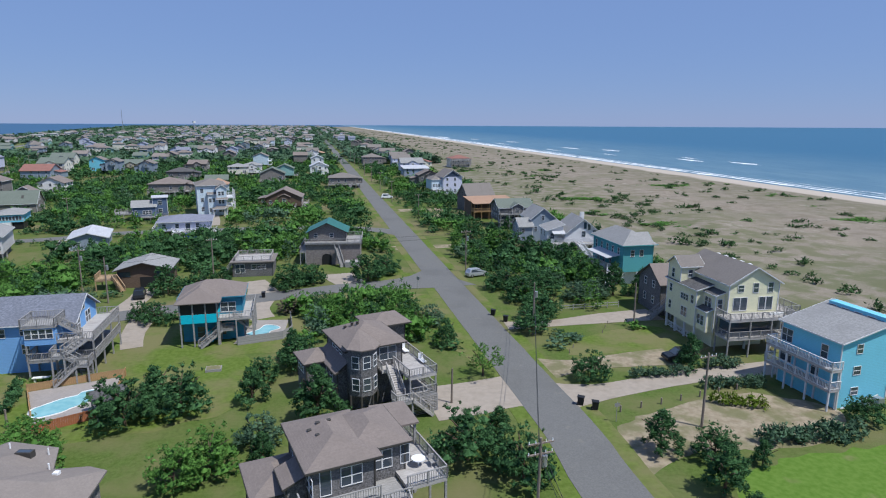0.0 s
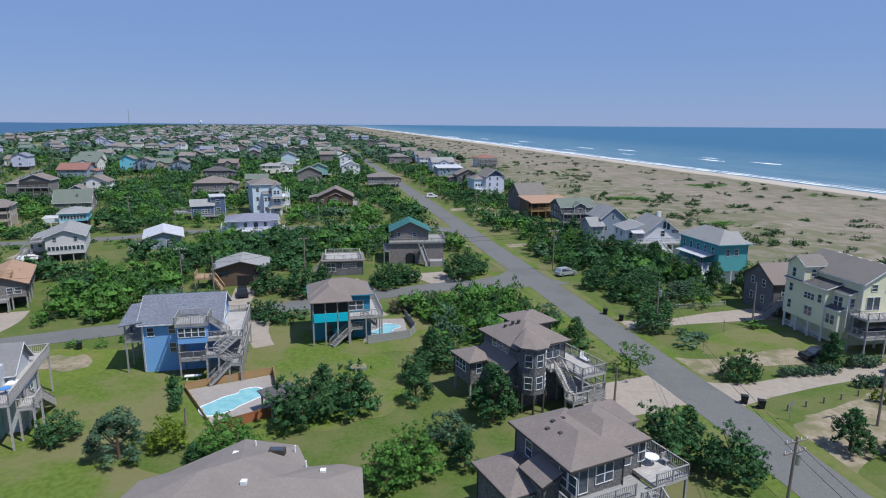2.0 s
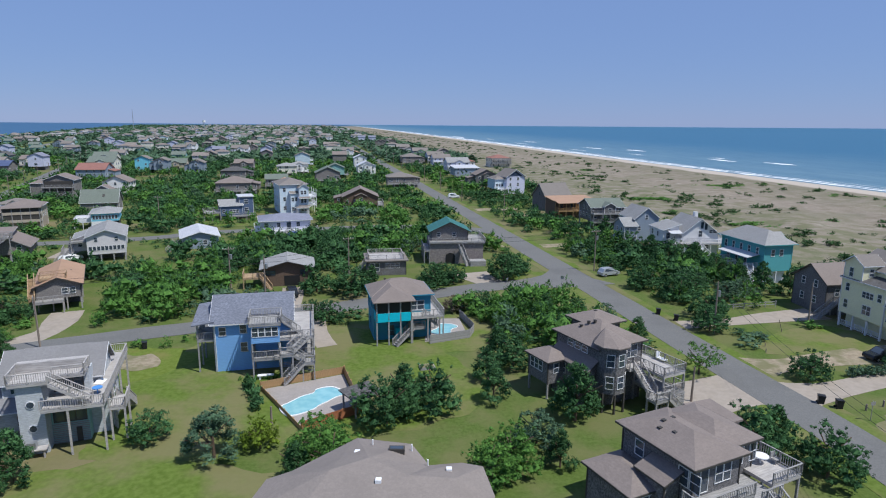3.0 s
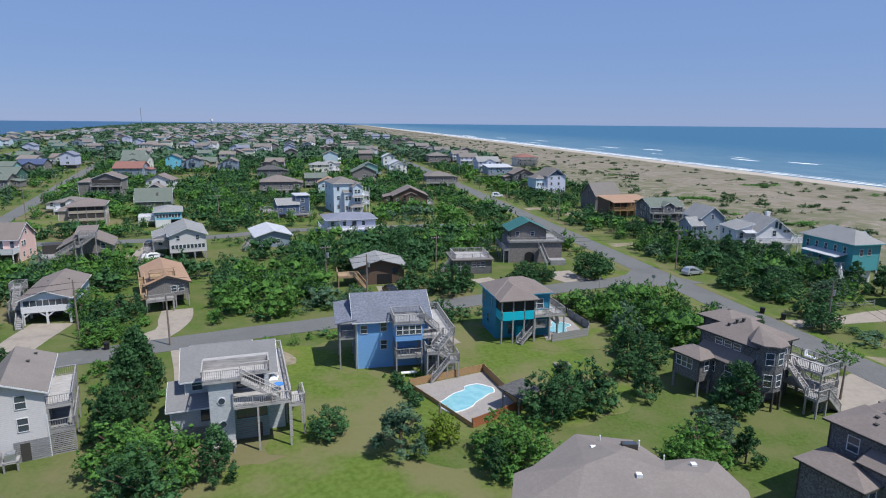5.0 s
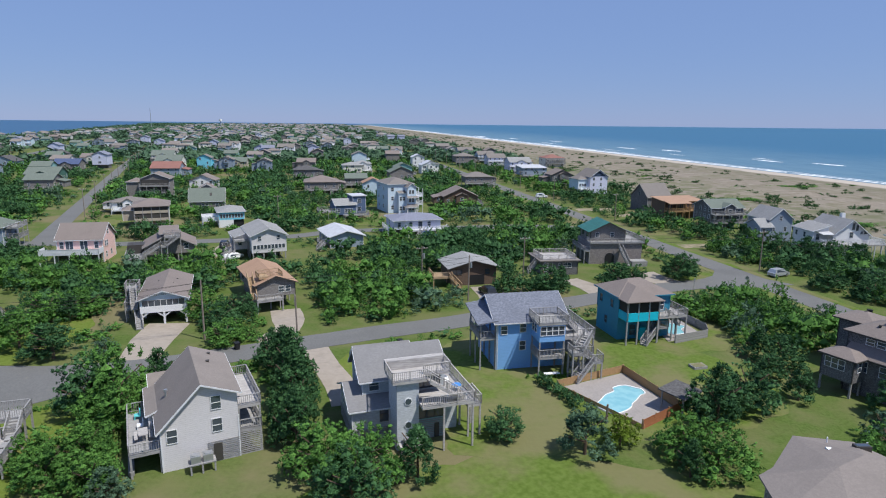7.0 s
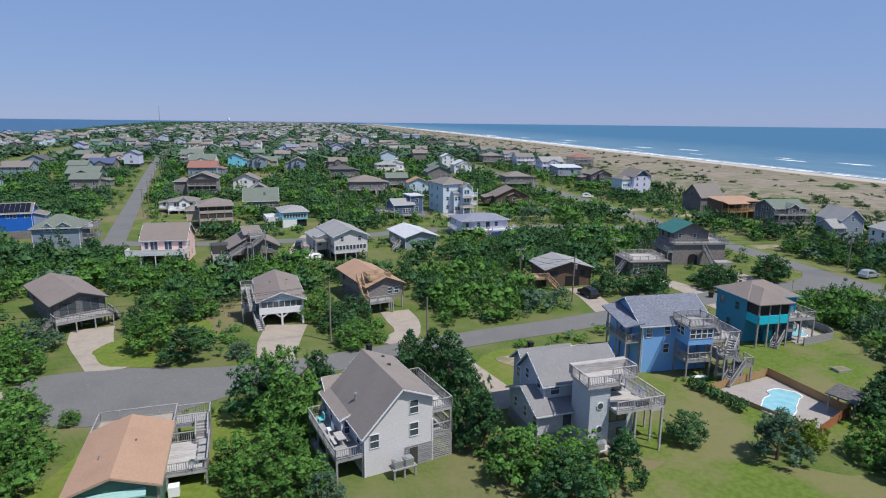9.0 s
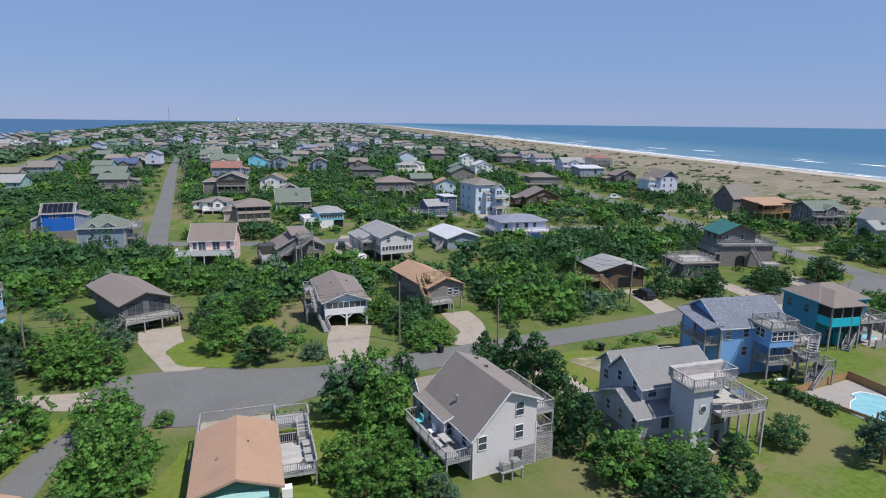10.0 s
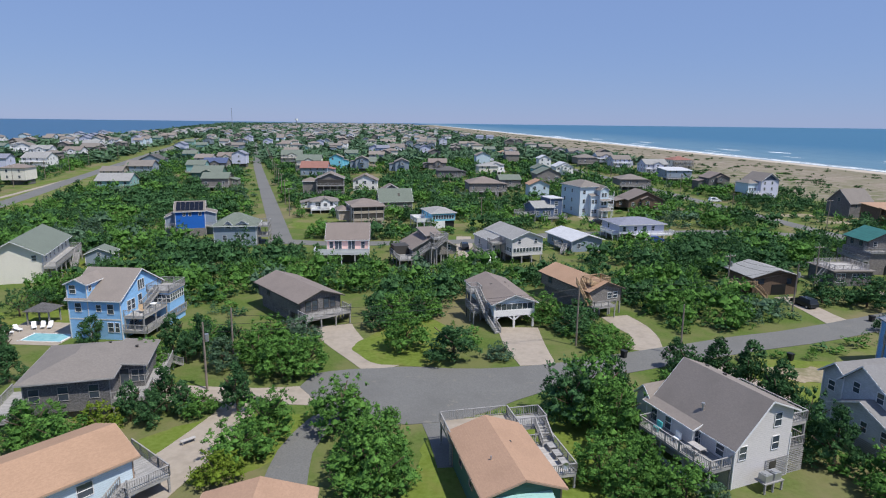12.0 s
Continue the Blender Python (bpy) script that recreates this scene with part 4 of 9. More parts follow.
for k, (pts, mat, label) in enumerate((
    ([(26.0, 44), (27.2, 51.4), (30, 53.4), (34.5, 55.0), (40, 56.3), (46, 57.4), (80, 62), (80, 20), (24, 20)], LUSH_LAWN, "bright green mown lawn"),
    ([(19, 60), (24, 64.5), (36, 70), (46, 66), (40, 58), (26, 56), (20, 52)], SANDY, "dry sandy yard with sparse grass"),
    ([(-68, 76), (-60, 88), (-48, 93), (-33, 88), (-24, 74), (-25, 64), (-36, 58), (-48, 56), (-60, 52), (-66, 60)], GREEN_LAWN, "green mown lawn between the houses"),
    ([(-80, 74), (-74, 68), (-66, 72), (-62, 80), (-68, 83), (-76, 82)], SUNNY_LAWN, "green lawn by the street"),
    ([(-119, 52), (-118.2, 58), (-112, 62), (-102, 60), (-104, 40), (-120, 32)], SUNNY_LAWN, "green strip of lawn"),
    ([(-9, 132), (-3.5, 123.5), (-8.5, 122.0), (-14, 123), (-15, 131), (-12, 142)], GREEN_LAWN, "green verge beside the road"),
    ([(18, 82.5), (24, 91.5), (36, 94), (37, 84), (27, 83)], GREEN_LAWN, "green lawn of the yellow house"),
    ([(-148, 52), (-140, 58), (-130, 58), (-136, 46), (-146, 46)], SUNNY_LAWN, "green lawn under young trees"),
    ([(-6, 113), (-1, 111), (2.2, 96), (6.5, 78), (4.2, 78), (1.5, 88), (-2.0, 97), (-6.0, 106)], GREEN_LAWN, "green verge along the road"),
    ([(-36, 84), (-33, 96), (-27, 99), (-22, 97), (-20.5, 88), (-26, 82)], GREEN_LAWN, "green lawn round a fenced pool"),
    ([(-11.5, 155.0), (-2.7, 156.4), (6.1, 158.7), (6.5, 161.1), (5.1, 163.0), (-3.6, 160.9), (-12.5, 159.3), (-11.6, 157.2)], SANDY, "bare sandy lot beside the road"),
    ([(-2.9, 175.1), (6.0, 176.6), (14.7, 178.8), (15.2, 181.0), (13.9, 182.7), (5.1, 180.7), (-3.7, 179.0), (-2.9, 177.1)], GREEN_LAWN, "dry grassy yard before a beach house"),
    ([(-4.2, 209.9), (4.7, 211.2), (13.4, 213.6), (13.7, 216.8), (12.2, 219.5), (3.4, 217.3), (-5.4, 215.8), (-4.4, 212.9)], SANDY, "sandy parking yard by the beach houses"),
    ([(6.1, 142.0), (14.9, 143.4), (23.7, 145.7), (24.1, 148.1), (22.7, 150.0), (14.0, 147.9), (5.1, 146.3), (6.0, 144.2)], GREEN_LAWN, "green yard behind a hedge"),
    ([(-15.7, 223.4), (-7.8, 224.5), (-0.1, 226.7), (0.1, 229.8), (-1.3, 232.6), (-9.1, 230.6), (-16.9, 229.3), (-15.9, 226.4)], SANDY, "sandy turnout beside the road"),
    ([(-60.5, 202.4), (-54.6, 203.1), (-48.8, 204.9), (-48.8, 208.0), (-50.1, 210.8), (-55.9, 209.2), (-61.8, 208.3), (-60.9, 205.4)], GREEN_LAWN, "lawn before the tall pale-blue house"),
    ([(-99.7, 185.7), (-94.7, 186.4), (-89.9, 187.8), (-89.8, 189.8), (-90.7, 191.7), (-95.6, 190.5), (-100.5, 189.6), (-99.8, 187.7)], GREEN_LAWN, "small lawn before the navy house"),
    ([(-122.5, 184.4), (-119.3, 183.7), (-116.6, 185.7), (-117.8, 192.6), (-119.5, 199.4), (-122.3, 198.1), (-125.4, 198.1), (-123.8, 191.3)], GREEN_LAWN, "strip of lawn by the parked car"),
    ([(-176.4, 173.2), (-171.2, 172.4), (-166.6, 175.2), (-168.0, 184.1), (-170.4, 192.8), (-175.1, 190.9), (-180.2, 190.8), (-178.0, 182.0)], GREEN_LAWN, "lawn with young trees by the back street"),
    ([(-177.4, 178.0), (-170.3, 178.3), (-163.7, 180.9), (-164.3, 186.9), (-166.2, 192.6), (-172.9, 190.6), (-179.9, 189.7), (-178.3, 183.9)], GREEN_LAWN, "lawn beside the back street"),
    ([(-207, 116), (-196, 113), (-190, 120), (-194, 129), (-205, 128)], SUNNY_LAWN, "mown lawn round a garden shed"),
    ([(-197, 84), (-190, 92), (-182, 90), (-180, 84), (-190, 80)], SUNNY_LAWN, "lawn behind the pool pavilion"),
    ([(-80, 44), (-70, 50), (-56, 53), (-44, 51), (-36, 47), (-44, 40), (-66, 36), (-80, 36)], GREEN_LAWN, "broad mown lawn with dry patches"),
    ([(-133, 79), (-130, 88), (-126, 94), (-121, 92), (-119, 82), (-121, 75), (-127, 74)], SUNNY_LAWN, "lawn between two driveways"),
    ([(-76, 77), (-70, 74.5), (-66.5, 77), (-69.5, 80.3), (-75, 79.5)], SANDY, "bare patch of dry soil in a lawn"),
)):
    paved("lawn", patch(pts, 0.005 + 0.002 * k, 1.2, k), mat, label, "lawn")

# ---- houses near the camera ----
def blue_house():
    h = House("sky-blue sided house with decks, zigzag stairs and blue-grey roof", -57.9, 74.6, 12.5, "sky_blue", "blue_grey")
    h.block(0, 0, 9.6, 8.6, 0, 6.7, "gable_x", 2.4, 0.5)
    h.win("F", 1.0, 4.9, 0.8, 1.1).win("F", 3.6, 2.6, 0.8, 1.2).win("F", 3.6, 5.1, 0.8, 1.1)
    h.win("R", 1.2, 5.0, 1.8, 1.6).win("R", 5.2, 5.0, 1.8, 1.6).win("R", 1.2, 2.3, 1.8, 1.6).win("R", 5.2, 2.3, 1.8, 1.6).win("R", 3.6, 7.2, 1.4, 0.9)
    h.vents([(2.5, 5.5, 8.9), (5, 5.3, 9.0), (7.6, 5.6, 8.8)])
    # left porch under a lower roof
    h.deck(-2.2, 0.2, 0, 5.6, 4.4, "FL", True, roofed=2.2)
    h.piece("porch_roof", Shape().slab([(-2.7, -0.3, 6.55), (0.1, -0.3, 6.95), (0.1, 6.4, 7.9), (-2.7, 6.4, 7.5)], 0.15), h.roof)
    # front tower with a roof deck
    h.deck(4.8, -3.0, 8.3, 0, 2.5, "FL", True, roofed=2.2)
    h.block(4.8, -3.0, 8.3, 0.05, 4.6, 7.0, "none")
    h.win("F", 0.5, 5.5, 0.7, 1.15, 4, 0.12)
    h.win("L", 1.2, 5.6, 1.6, 1.1)
    h.deck(4.6, -3.2, 8.5, 0.4, 7.15, "FLRB", False)
    # right-hand decks on two levels
    h.deck(9.6, -2.6, 12.6, 8.6, 4.9, "FRB", True, floor=WOOD_PALE)
    h.deck(9.6, -2.6, 12.6, 8.6, 2.4, "FR", False)
    h.deck(8.3, -2.6, 9.6, 0, 4.9, "F", False, floor=WOOD_PALE)
    h.stairs((10.6, -0.6, 4.95), (8.4, -1.9, 7.15), 1.0)
    h.deck(8.4, -5.4, 10.0, -3.8, 3.7, "FL", True)
    h.stairs((9.6, -4.6, 3.7), (11.6, -2.7, 4.9), 1.1)
    h.deck(11.0, -5.4, 12.6, -3.6, 2.4, "FR", True)
    h.stairs((11.4, -4.6, 2.4), (9.6, -4.6, 3.7), 1.1)
    h.stairs((8.6, -5.9, 0.05), (11.2, -4.9, 2.4), 1.1)
    h.lattice(8.4, -3.7, 12.4, -3.7, 0, 2.2)
    h.piece("bench", Shape().box(5.6, -3.8, 0, 5.8, -3.4, 0.5).box(7.0, -3.8, 0, 7.2, -3.4, 0.5).box(5.4, -3.9, 0.5, 7.4, -3.3, 0.58), PLASTIC_WHITE)
    h.piece("downpipe", Shape().tube(0.12, -0.12, 0.1, 6.6, 0.05), WHITE)


def teal_house():
    h = House("teal house on tall posts with a hipped brown roof", -38.0, 84.2, 14, "teal", "brown", SIDING["teal"])
    h.block(0, 2.6, 8.6, 9.2, 0, 3.6, "none")
    h.win("F", 2.5, 0.6, 1.0, 1.6).win("F", 5.6, 0.8, 0.9, 1.3)
    h.block(0, 2.6, 8.6, 9.2, 3.6, 6.7, "hip", 2.0, 0.5)
    h.win("F", 6.0, 4.4, 1.0, 1.4, 2, 0.1, frame_mat=WHITE).win("L", 1.2, 4.6, 0.8, 1.2).win("L", 4.6, 4.6, 0.8, 1.2).win("L", 3.0, 1.6, 0.8, 1.2)
    # screened porch in front
    h.block(0, 0, 5.3, 2.6, 3.6, 4.9, "none", wall="bright_teal")
    h.piece("porch_screen", Shape().box(0.1, 0.1, 4.9, 5.2, 2.55, 6.6), BLACK)
    h.posts([(0.1, 0.1), (1.85, 0.1), (3.6, 0.1), (5.2, 0.1)], 0, 6.7, 0.2)
    h.piece("porch_roof", Shape().slab([(-0.5, -0.5, 6.75), (5.8, -0.5, 6.75), (2.65, 2.6, 8.3)], 0.12).slab([(-0.5, 5.0, 6.75), (-0.5, -0.5, 6.75), (2.65, 2.6, 8.3), (2.65, 5.6, 8.3)], 0.12)
            .slab([(5.8, -0.5, 6.75), (5.8, 5.0, 6.75), (2.65, 5.6, 8.3), (2.65, 2.6, 8.3)], 0.12), h.roof)
    h.vents([(2.4, 7.4, 8.2)])
    h.deck(5.3, 0.2, 10.2, 2.6, 4.0, "FR", True, floor=WOOD_PALE)
    h.deck(8.6, 2.6, 10.2, 9.0, 4.0, "RB", True, floor=WOOD_PALE)
    h.stairs((2.6, -0.6, 0.05), (5.8, 1.2, 2.2), 1.0)
    h.deck(5.6, 0.6, 7.4, 2.4, 2.2, "F", False)
    h.stairs((9.4, 1.2, 2.2), (7.4, 1.2, 3.9), 1.0)
    h.piece("outdoor_shower", Shape().box(3.2, 1.6, 0, 4.2, 2.4, 2.0), SIDING["bright_teal"])


def silver_house():
    h = House("silver-grey wood house with a tower, roof deck and porthole windows", -68.9, 54.0, 19, "silver_wood", "mid_grey")
    h.block(-0.4, 0, 1.85, 3.4, 0, 7.2, "none")                       # stair tower with round windows
    for z in (2.7, 5.2):
        f = part("window", Shape().tube(0, 0, 0, 0.08, 0.42, sides=8), WHITE, h.root, at=pose(0.75, 0.0, z, 90))
        part("pane", Shape().tube(0, 0, 0.02, 0.10, 0.33, sides=8), GLASS, f)
    h.block(-2.9, 4.6, 6.0, 10.2, 0, 6.0, "gable_x", 2.1, 0.45, 0.6)
    h.win("F", 1.2, 4.7, 1.0, 1.1).win("L", 1.6, 5.0, 0.75, 1.1, 2, 2.0)
    h.block(-2.2, 10.2, 3.6, 13.4, 0, 5.6, "gable_x", 1.3, 0.45)
    h.win("L", 1.2, 3.6, 0.8, 1.1)
    # lower wing with its own ridge
    h.block(-4.3, 3.1, -0.404, 9.9, 0, 3.5, "gable_x", 1.5, 0.4, 0.5)
    h.win("F", 3.3, 1.9, 0.8, 1.5, frame_mat=DARK_TRIM).win("L", 1.6, 2.0, 0.7, 1.1, 3, 1.6)
    h.lattice(-4.36, 3.02, -0.5, 3.02, 0, 1.3)
    h.lattice(-4.38, 3.1, -4.38, 9.9, 0, 1.3)
    h.deck(-0.9, -0.35, 2.6, 3.0, 7.5, "FL", False, mat=WOOD_PALE, floor=WOOD_PALE)
    h.deck(2.603, 0.9, 5.4, 3.0, 7.5, "FR", False, mat=WOOD_PALE, floor=WOOD_PALE)
    h.piece("parapet", Shape().box(-0.9, 2.7, 7.5, 5.5, 3.4, 8.5), WOOD_PALE)
    h.block(1.85, 2.6, 5.4, 4.6, 4.7, 7.18, "none")
    h.win("F", 1.7, 5.25, 2.6, 1.7, bars=False, frame_mat=DARK_TRIM)
    h.block(1.85, 2.96, 6.9, 9.0, 0, 4.6, "none")
    h.win("R", 1.2, 2.4, 1.8, 1.4).win("R", 3.6, 2.4, 1.8, 1.4)
    h.block(1.85, 1.7, 5.2, 2.95, 0, 4.66, "none", wall="seafoam")
    h.win("F", 1.7, 2.3, 2.9, 1.6, bars=False, frame_mat=DARK_TRIM)
    h.lattice(1.9, 1.62, 5.2, 1.62, 0, 2.1)
    h.piece("storage_door", Shape().box(4.0, 1.5, 0.05, 4.5, 1.6, 1.6), DARK_TRIM)
    h.deck(1.85, -1.3, 7.3, 13.4, 5.0, "FRB", False, mat=WOOD_PALE, floor=WOOD_PALE)
    h.posts([(4.1, -1.2), (7.15, -1.2), (7.15, 3.8), (7.15, 8.6), (7.15, 13.2)], 0, 4.75, 0.18, WOOD_PALE)
    h.stairs((6.2, -0.6, 5.05), (2.7, -0.6, 7.4), 1.0, WOOD_PALE)
    h.deck(7.3, 0.6, 8.8, 3.4, 3.6, "FR", True, mat=WOOD_PALE)
    h.stairs((8.1, 8.4, 0.3), (8.1, 3.4, 3.6), 1.0, WOOD_PALE)
    h.vents([(0.6, 6.2, 6.9), (2.8, 6.6, 7.2), (-0.6, 12.0, 6.7)])
    h.piece("air_conditioner", Shape().box(0.2, -0.9, 0.9, 1.0, -0.2, 1.6), METAL)
    h.piece("equipment_stand", Shape().box(-0.3, -1.1, 0.8, 1.9, -0.1, 0.9).box(-0.2, -1.0, 0, -0.05, -0.85, 0.8).box(1.6, -1.0, 0, 1.75, -0.85, 0.8), WOOD_PALE)
    h.piece("folded_tarp", Shape().add([(5.4, 4.0, 5.02), (6.3, 3.8, 5.02), (6.6, 5.0, 5.02), (5.7, 5.4, 5.02), (5.9, 4.5, 5.5), (6.3, 4.6, 5.3)], [(0, 1, 4), (1, 5, 4), (1, 2, 5), (2, 3, 5), (3, 4, 5), (3, 0, 4), (3, 2, 1, 0)]), PLASTIC_WHITE)
    h.piece("round_table", Shape().tube(6.3, 1.4, 5.0, 5.6, 0.06).tube(6.3, 1.4, 5.6, 5.68, 0.5, sides=14), BLUE_CLOTH)


def white_house():
    h = House("white saltbox house with decks on both sides and brown-grey roof", -90.2, 49.7, 28, "off_white", "taupe")
    h.block(-0.5, 0, 6.4, 10.2, 0, 4.35, "gable_y", 3.75, 0.4, 0.53, lift=2.45)
    h.win("F", 0.95, 2.8, 0.85, 1.3).win("F", 4.95, 3.1, 0.85, 1.3).win("F", 4.95, 5.4, 0.85, 1.3)
    h.win("L", 1.6, 2.3, 0.7, 1.6, 3, 0.1).win("L", 5.4, 2.0, 1.7, 2.0).win("L", 8.6, 2.6, 0.9, 1.2)
    h.win("R", 2.0, 2.9, 1.7, 1.9).win("R", 6.0, 2.9, 1.7, 1.9).win("R", 4.0, 5.0, 1.7, 1.6)
    h.lattice(3.5, -0.06, 6.4, -0.06, 0, 2.2)
    h.piece("storage_door", Shape().box(4.0, -0.12, 0.1, 4.8, -0.03, 1.9), DARK_TRIM)
    h.deck(-3.2, 0.1, -0.503, 9.4, 2.35, "FLB", True)
    h.piece("deck_skirt", Shape().box(-3.4, 0.6, 0.05, -2.9, 8.4, 0.45), WOOD_GREY)
    h.deck(6.4, 0.2, 8.6, 8.0, 5.1, "FRB", True, roofed=0.0, floor=WOOD_PALE)
    h.deck(6.4, 0.2, 8.6, 8.0, 2.6, "FRB", False)
    h.block(-1.3, 4.2, 1.0, 10.6, 0, 4.0, "shed_left", 1.1, 0.3)
    h.win("L", 1.2, 2.5, 0.8, 1.4, 2, 1.2).win("F", 0.5, 2.5, 0.5, 1.3)
    h.block(-0.8, 10.6, 2.4, 12.6, 0, 4.3, "gable_x", 1.0, 0.3)
    h.lattice(6.4, 0.1, 8.6, 0.1, 0, 2.4)
    h.vents([(4.6, 6.5, 7.75), (5.0, 9.2, 7.55)])
    h.piece("chimney", Shape().tube(0.4, 4.9, 4.8, 6.0, 0.11).tube(0.4, 4.9, 5.95, 6.15, 0.18), METAL)
    for x in (1.8, 2.9):
        h.piece("air_conditioner", Shape().box(x, -1.6, 1.05, x + 0.85, -0.8, 1.75).tube(x + 0.42, -1.2, 1.75, 1.82, 0.34), METAL)
    h.piece("equipment_stand", Shape().box(1.6, -1.75, 0.95, 4.0, -0.6, 1.05).box(1.7, -1.7, 0, 1.85, -1.55, 0.95).box(3.8, -1.7, 0, 3.95, -1.55, 0.95).box(2.7, -1.7, 0, 2.85, -1.55, 0.95), WOOD_GREY)
    h.piece("picnic_table", Shape().box(-2.3, 2.2, 3.05, -1.5, 3.8, 3.12).box(-2.7, 2.2, 2.75, -2.4, 3.8, 2.82).box(-1.4, 2.2, 2.75, -1.1, 3.8, 2.82).box(-2.0, 2.5, 2.35, -1.8, 2.7, 3.05).box(-2.0, 3.3, 2.35, -1.8, 3.5, 3.05), WOOD_PALE)
    h.piece("deck_chair", Shape().box(-2.4, 5.0, 2.65, -1.8, 5.7, 2.75).box(-1.9, 5.0, 2.75, -1.8, 5.7, 3.3).box(-2.4, 5.0, 2.35, -2.3, 5.1, 2.65).box(-2.4, 5.6, 2.35, -2.3, 5.7, 2.65), PLASTIC_WHITE)
    h.piece("deck_chair", Shape().box(-2.6, 7.4, 2.65, -2.0, 8.1, 2.75).box(-2.1, 7.4, 2.75, -2.0, 8.1, 3.3).box(-2.6, 7.4, 2.35, -2.5, 7.5, 2.65).box(-2.6, 8.0, 2.35, -2.5, 8.1, 2.65), TURQ)


def orange_roof_house():
    h = House("low green house with faded orange shingle roof and decks", -112.6, 39.0, 19, "green", "orange", TAN_TRIM)
    h.block(0.5, 1.6, 7.0, 11.9, 0, 3.5, "gable_y", 1.1, 0.4)
    h.win("F", 1.2, 1.7, 0.9, 1.2, frame_mat=WHITE).win("F", 4.2, 1.7, 0.9, 1.2, frame_mat=WHITE).win("L", 3, 1.8, 0.9, 1.2).win("L", 6.4, 1.8, 0.9, 1.2)
    h.piece("porch_gable", Shape().slab([(1.4, 0.9, 3.0), (6.2, 0.9, 3.0), (6.2, 1.58, 3.3), (1.4, 1.58, 3.3)], 0.12), SIDING["seafoam"])
    h.deck(0.2, 11.9, 7.3, 16.0, 2.6, "LBR", True, floor=CONCRETE)
    h.deck(7.3, 13.0, 10.5, 15.4, 2.6, "FBR", True)
    h.stairs((9.8, 10.9, 1.5), (9.8, 13.0, 2.6), 1.1)
    h.deck(7.0, 6.0, 10.5, 11.6, 1.5, "RFB", True, floor=WOOD_PALE)
    for y in (7.0, 8.4, 9.8):
        h.piece("deck_bench", Shape().box(9.6, y, 1.5, 9.7, y + 1.1, 1.9).box(10.2, y, 1.5, 10.3, y + 1.1, 1.9).box(9.55, y, 1.9, 10.35, y + 1.1, 1.97), WOOD_GREY)
    h.piece("satellite_dish", Shape().tube(9.3, 5.9, 1.5, 2.3, 0.03).add([(9.3 + 0.34 * math.cos(k * 0.785), 5.75, 2.5 + 0.34 * math.sin(k * 0.785)) for k in range(8)] + [(9.3, 5.9, 2.5)], [(k, (k + 1) % 8, 8) for k in range(8)]), METAL)
    h.piece("air_conditioner", Shape().box(7.3, 4.6, 0.1, 8.2, 5.4, 1.0), PLASTIC_WHITE)
    h.vents([(3.75, 10.2, 4.55), (4.6, 7.6, 4.35)])
    h.piece("chimney", Shape().tube(2.2, 5.4, 3.8, 4.6, 0.07), METAL)


def carport_house():
    h = House("white and pale-blue gabled house over an arched carport", -112.9, 90.3, 20, "white", "brown")
    h.block(0, 0, 6.8, 14.5, 2.0, 4.2, "gable_y", 1.25, 0.5, wall="pale_blue")
    h.piece("porch_band", Shape().box(-0.05, -0.12, 2.0, 6.85, -0.004, 3.0), SIDING["white"])
    h.win("F", 0.75, 3.05, 0.85, 0.95, 7, 0.04, False)
    h.win("L", 3, 2.9, 0.9, 1.0).win("L", 7, 2.9, 0.9, 1.0).win("R", 3, 2.9, 0.9, 1.0).win("R", 7, 2.9, 0.9, 1.0)
    h.posts([(0.15, 0), (3.4, 0), (6.65, 0), (0.15, 4), (6.65, 4), (0.15, 8), (6.65, 8)], 0, 2.05, 0.3, WHITE)
    h.piece("arch_braces", Shape().beam((0.2, 0, 1.3), (1.1, 0, 2.0), 0.1, 0.2).beam((3.3, 0, 1.3), (2.4, 0, 2.0), 0.1, 0.2).beam((3.5, 0, 1.3), (4.4, 0, 2.0), 0.1, 0.2).beam((6.6, 0, 1.3), (5.7, 0, 2.0), 0.1, 0.2), WHITE)
    h.block(0, 5.0, 6.8, 14.5, 0, 2.0, "none", wall="dark_shingle")
    h.deck(-2.6, 2.6, 0, 7.0, 2.2, "FL", True)
    h.deck(-2.6, 4.5, -0.6, 7.0, 4.9, "FLRB", True)
    h.stairs((-1.0, 1.0, 2.4), (-1.4, 4.5, 4.8), 0.9)
    h.stairs((0.0, -2.2, 0.05), (-0.7, 2.6, 2.2), 1.0)
    h.vents([(4.5, 6, 5.1), (5, 9, 5.0), (2.2, 8, 5.1)])


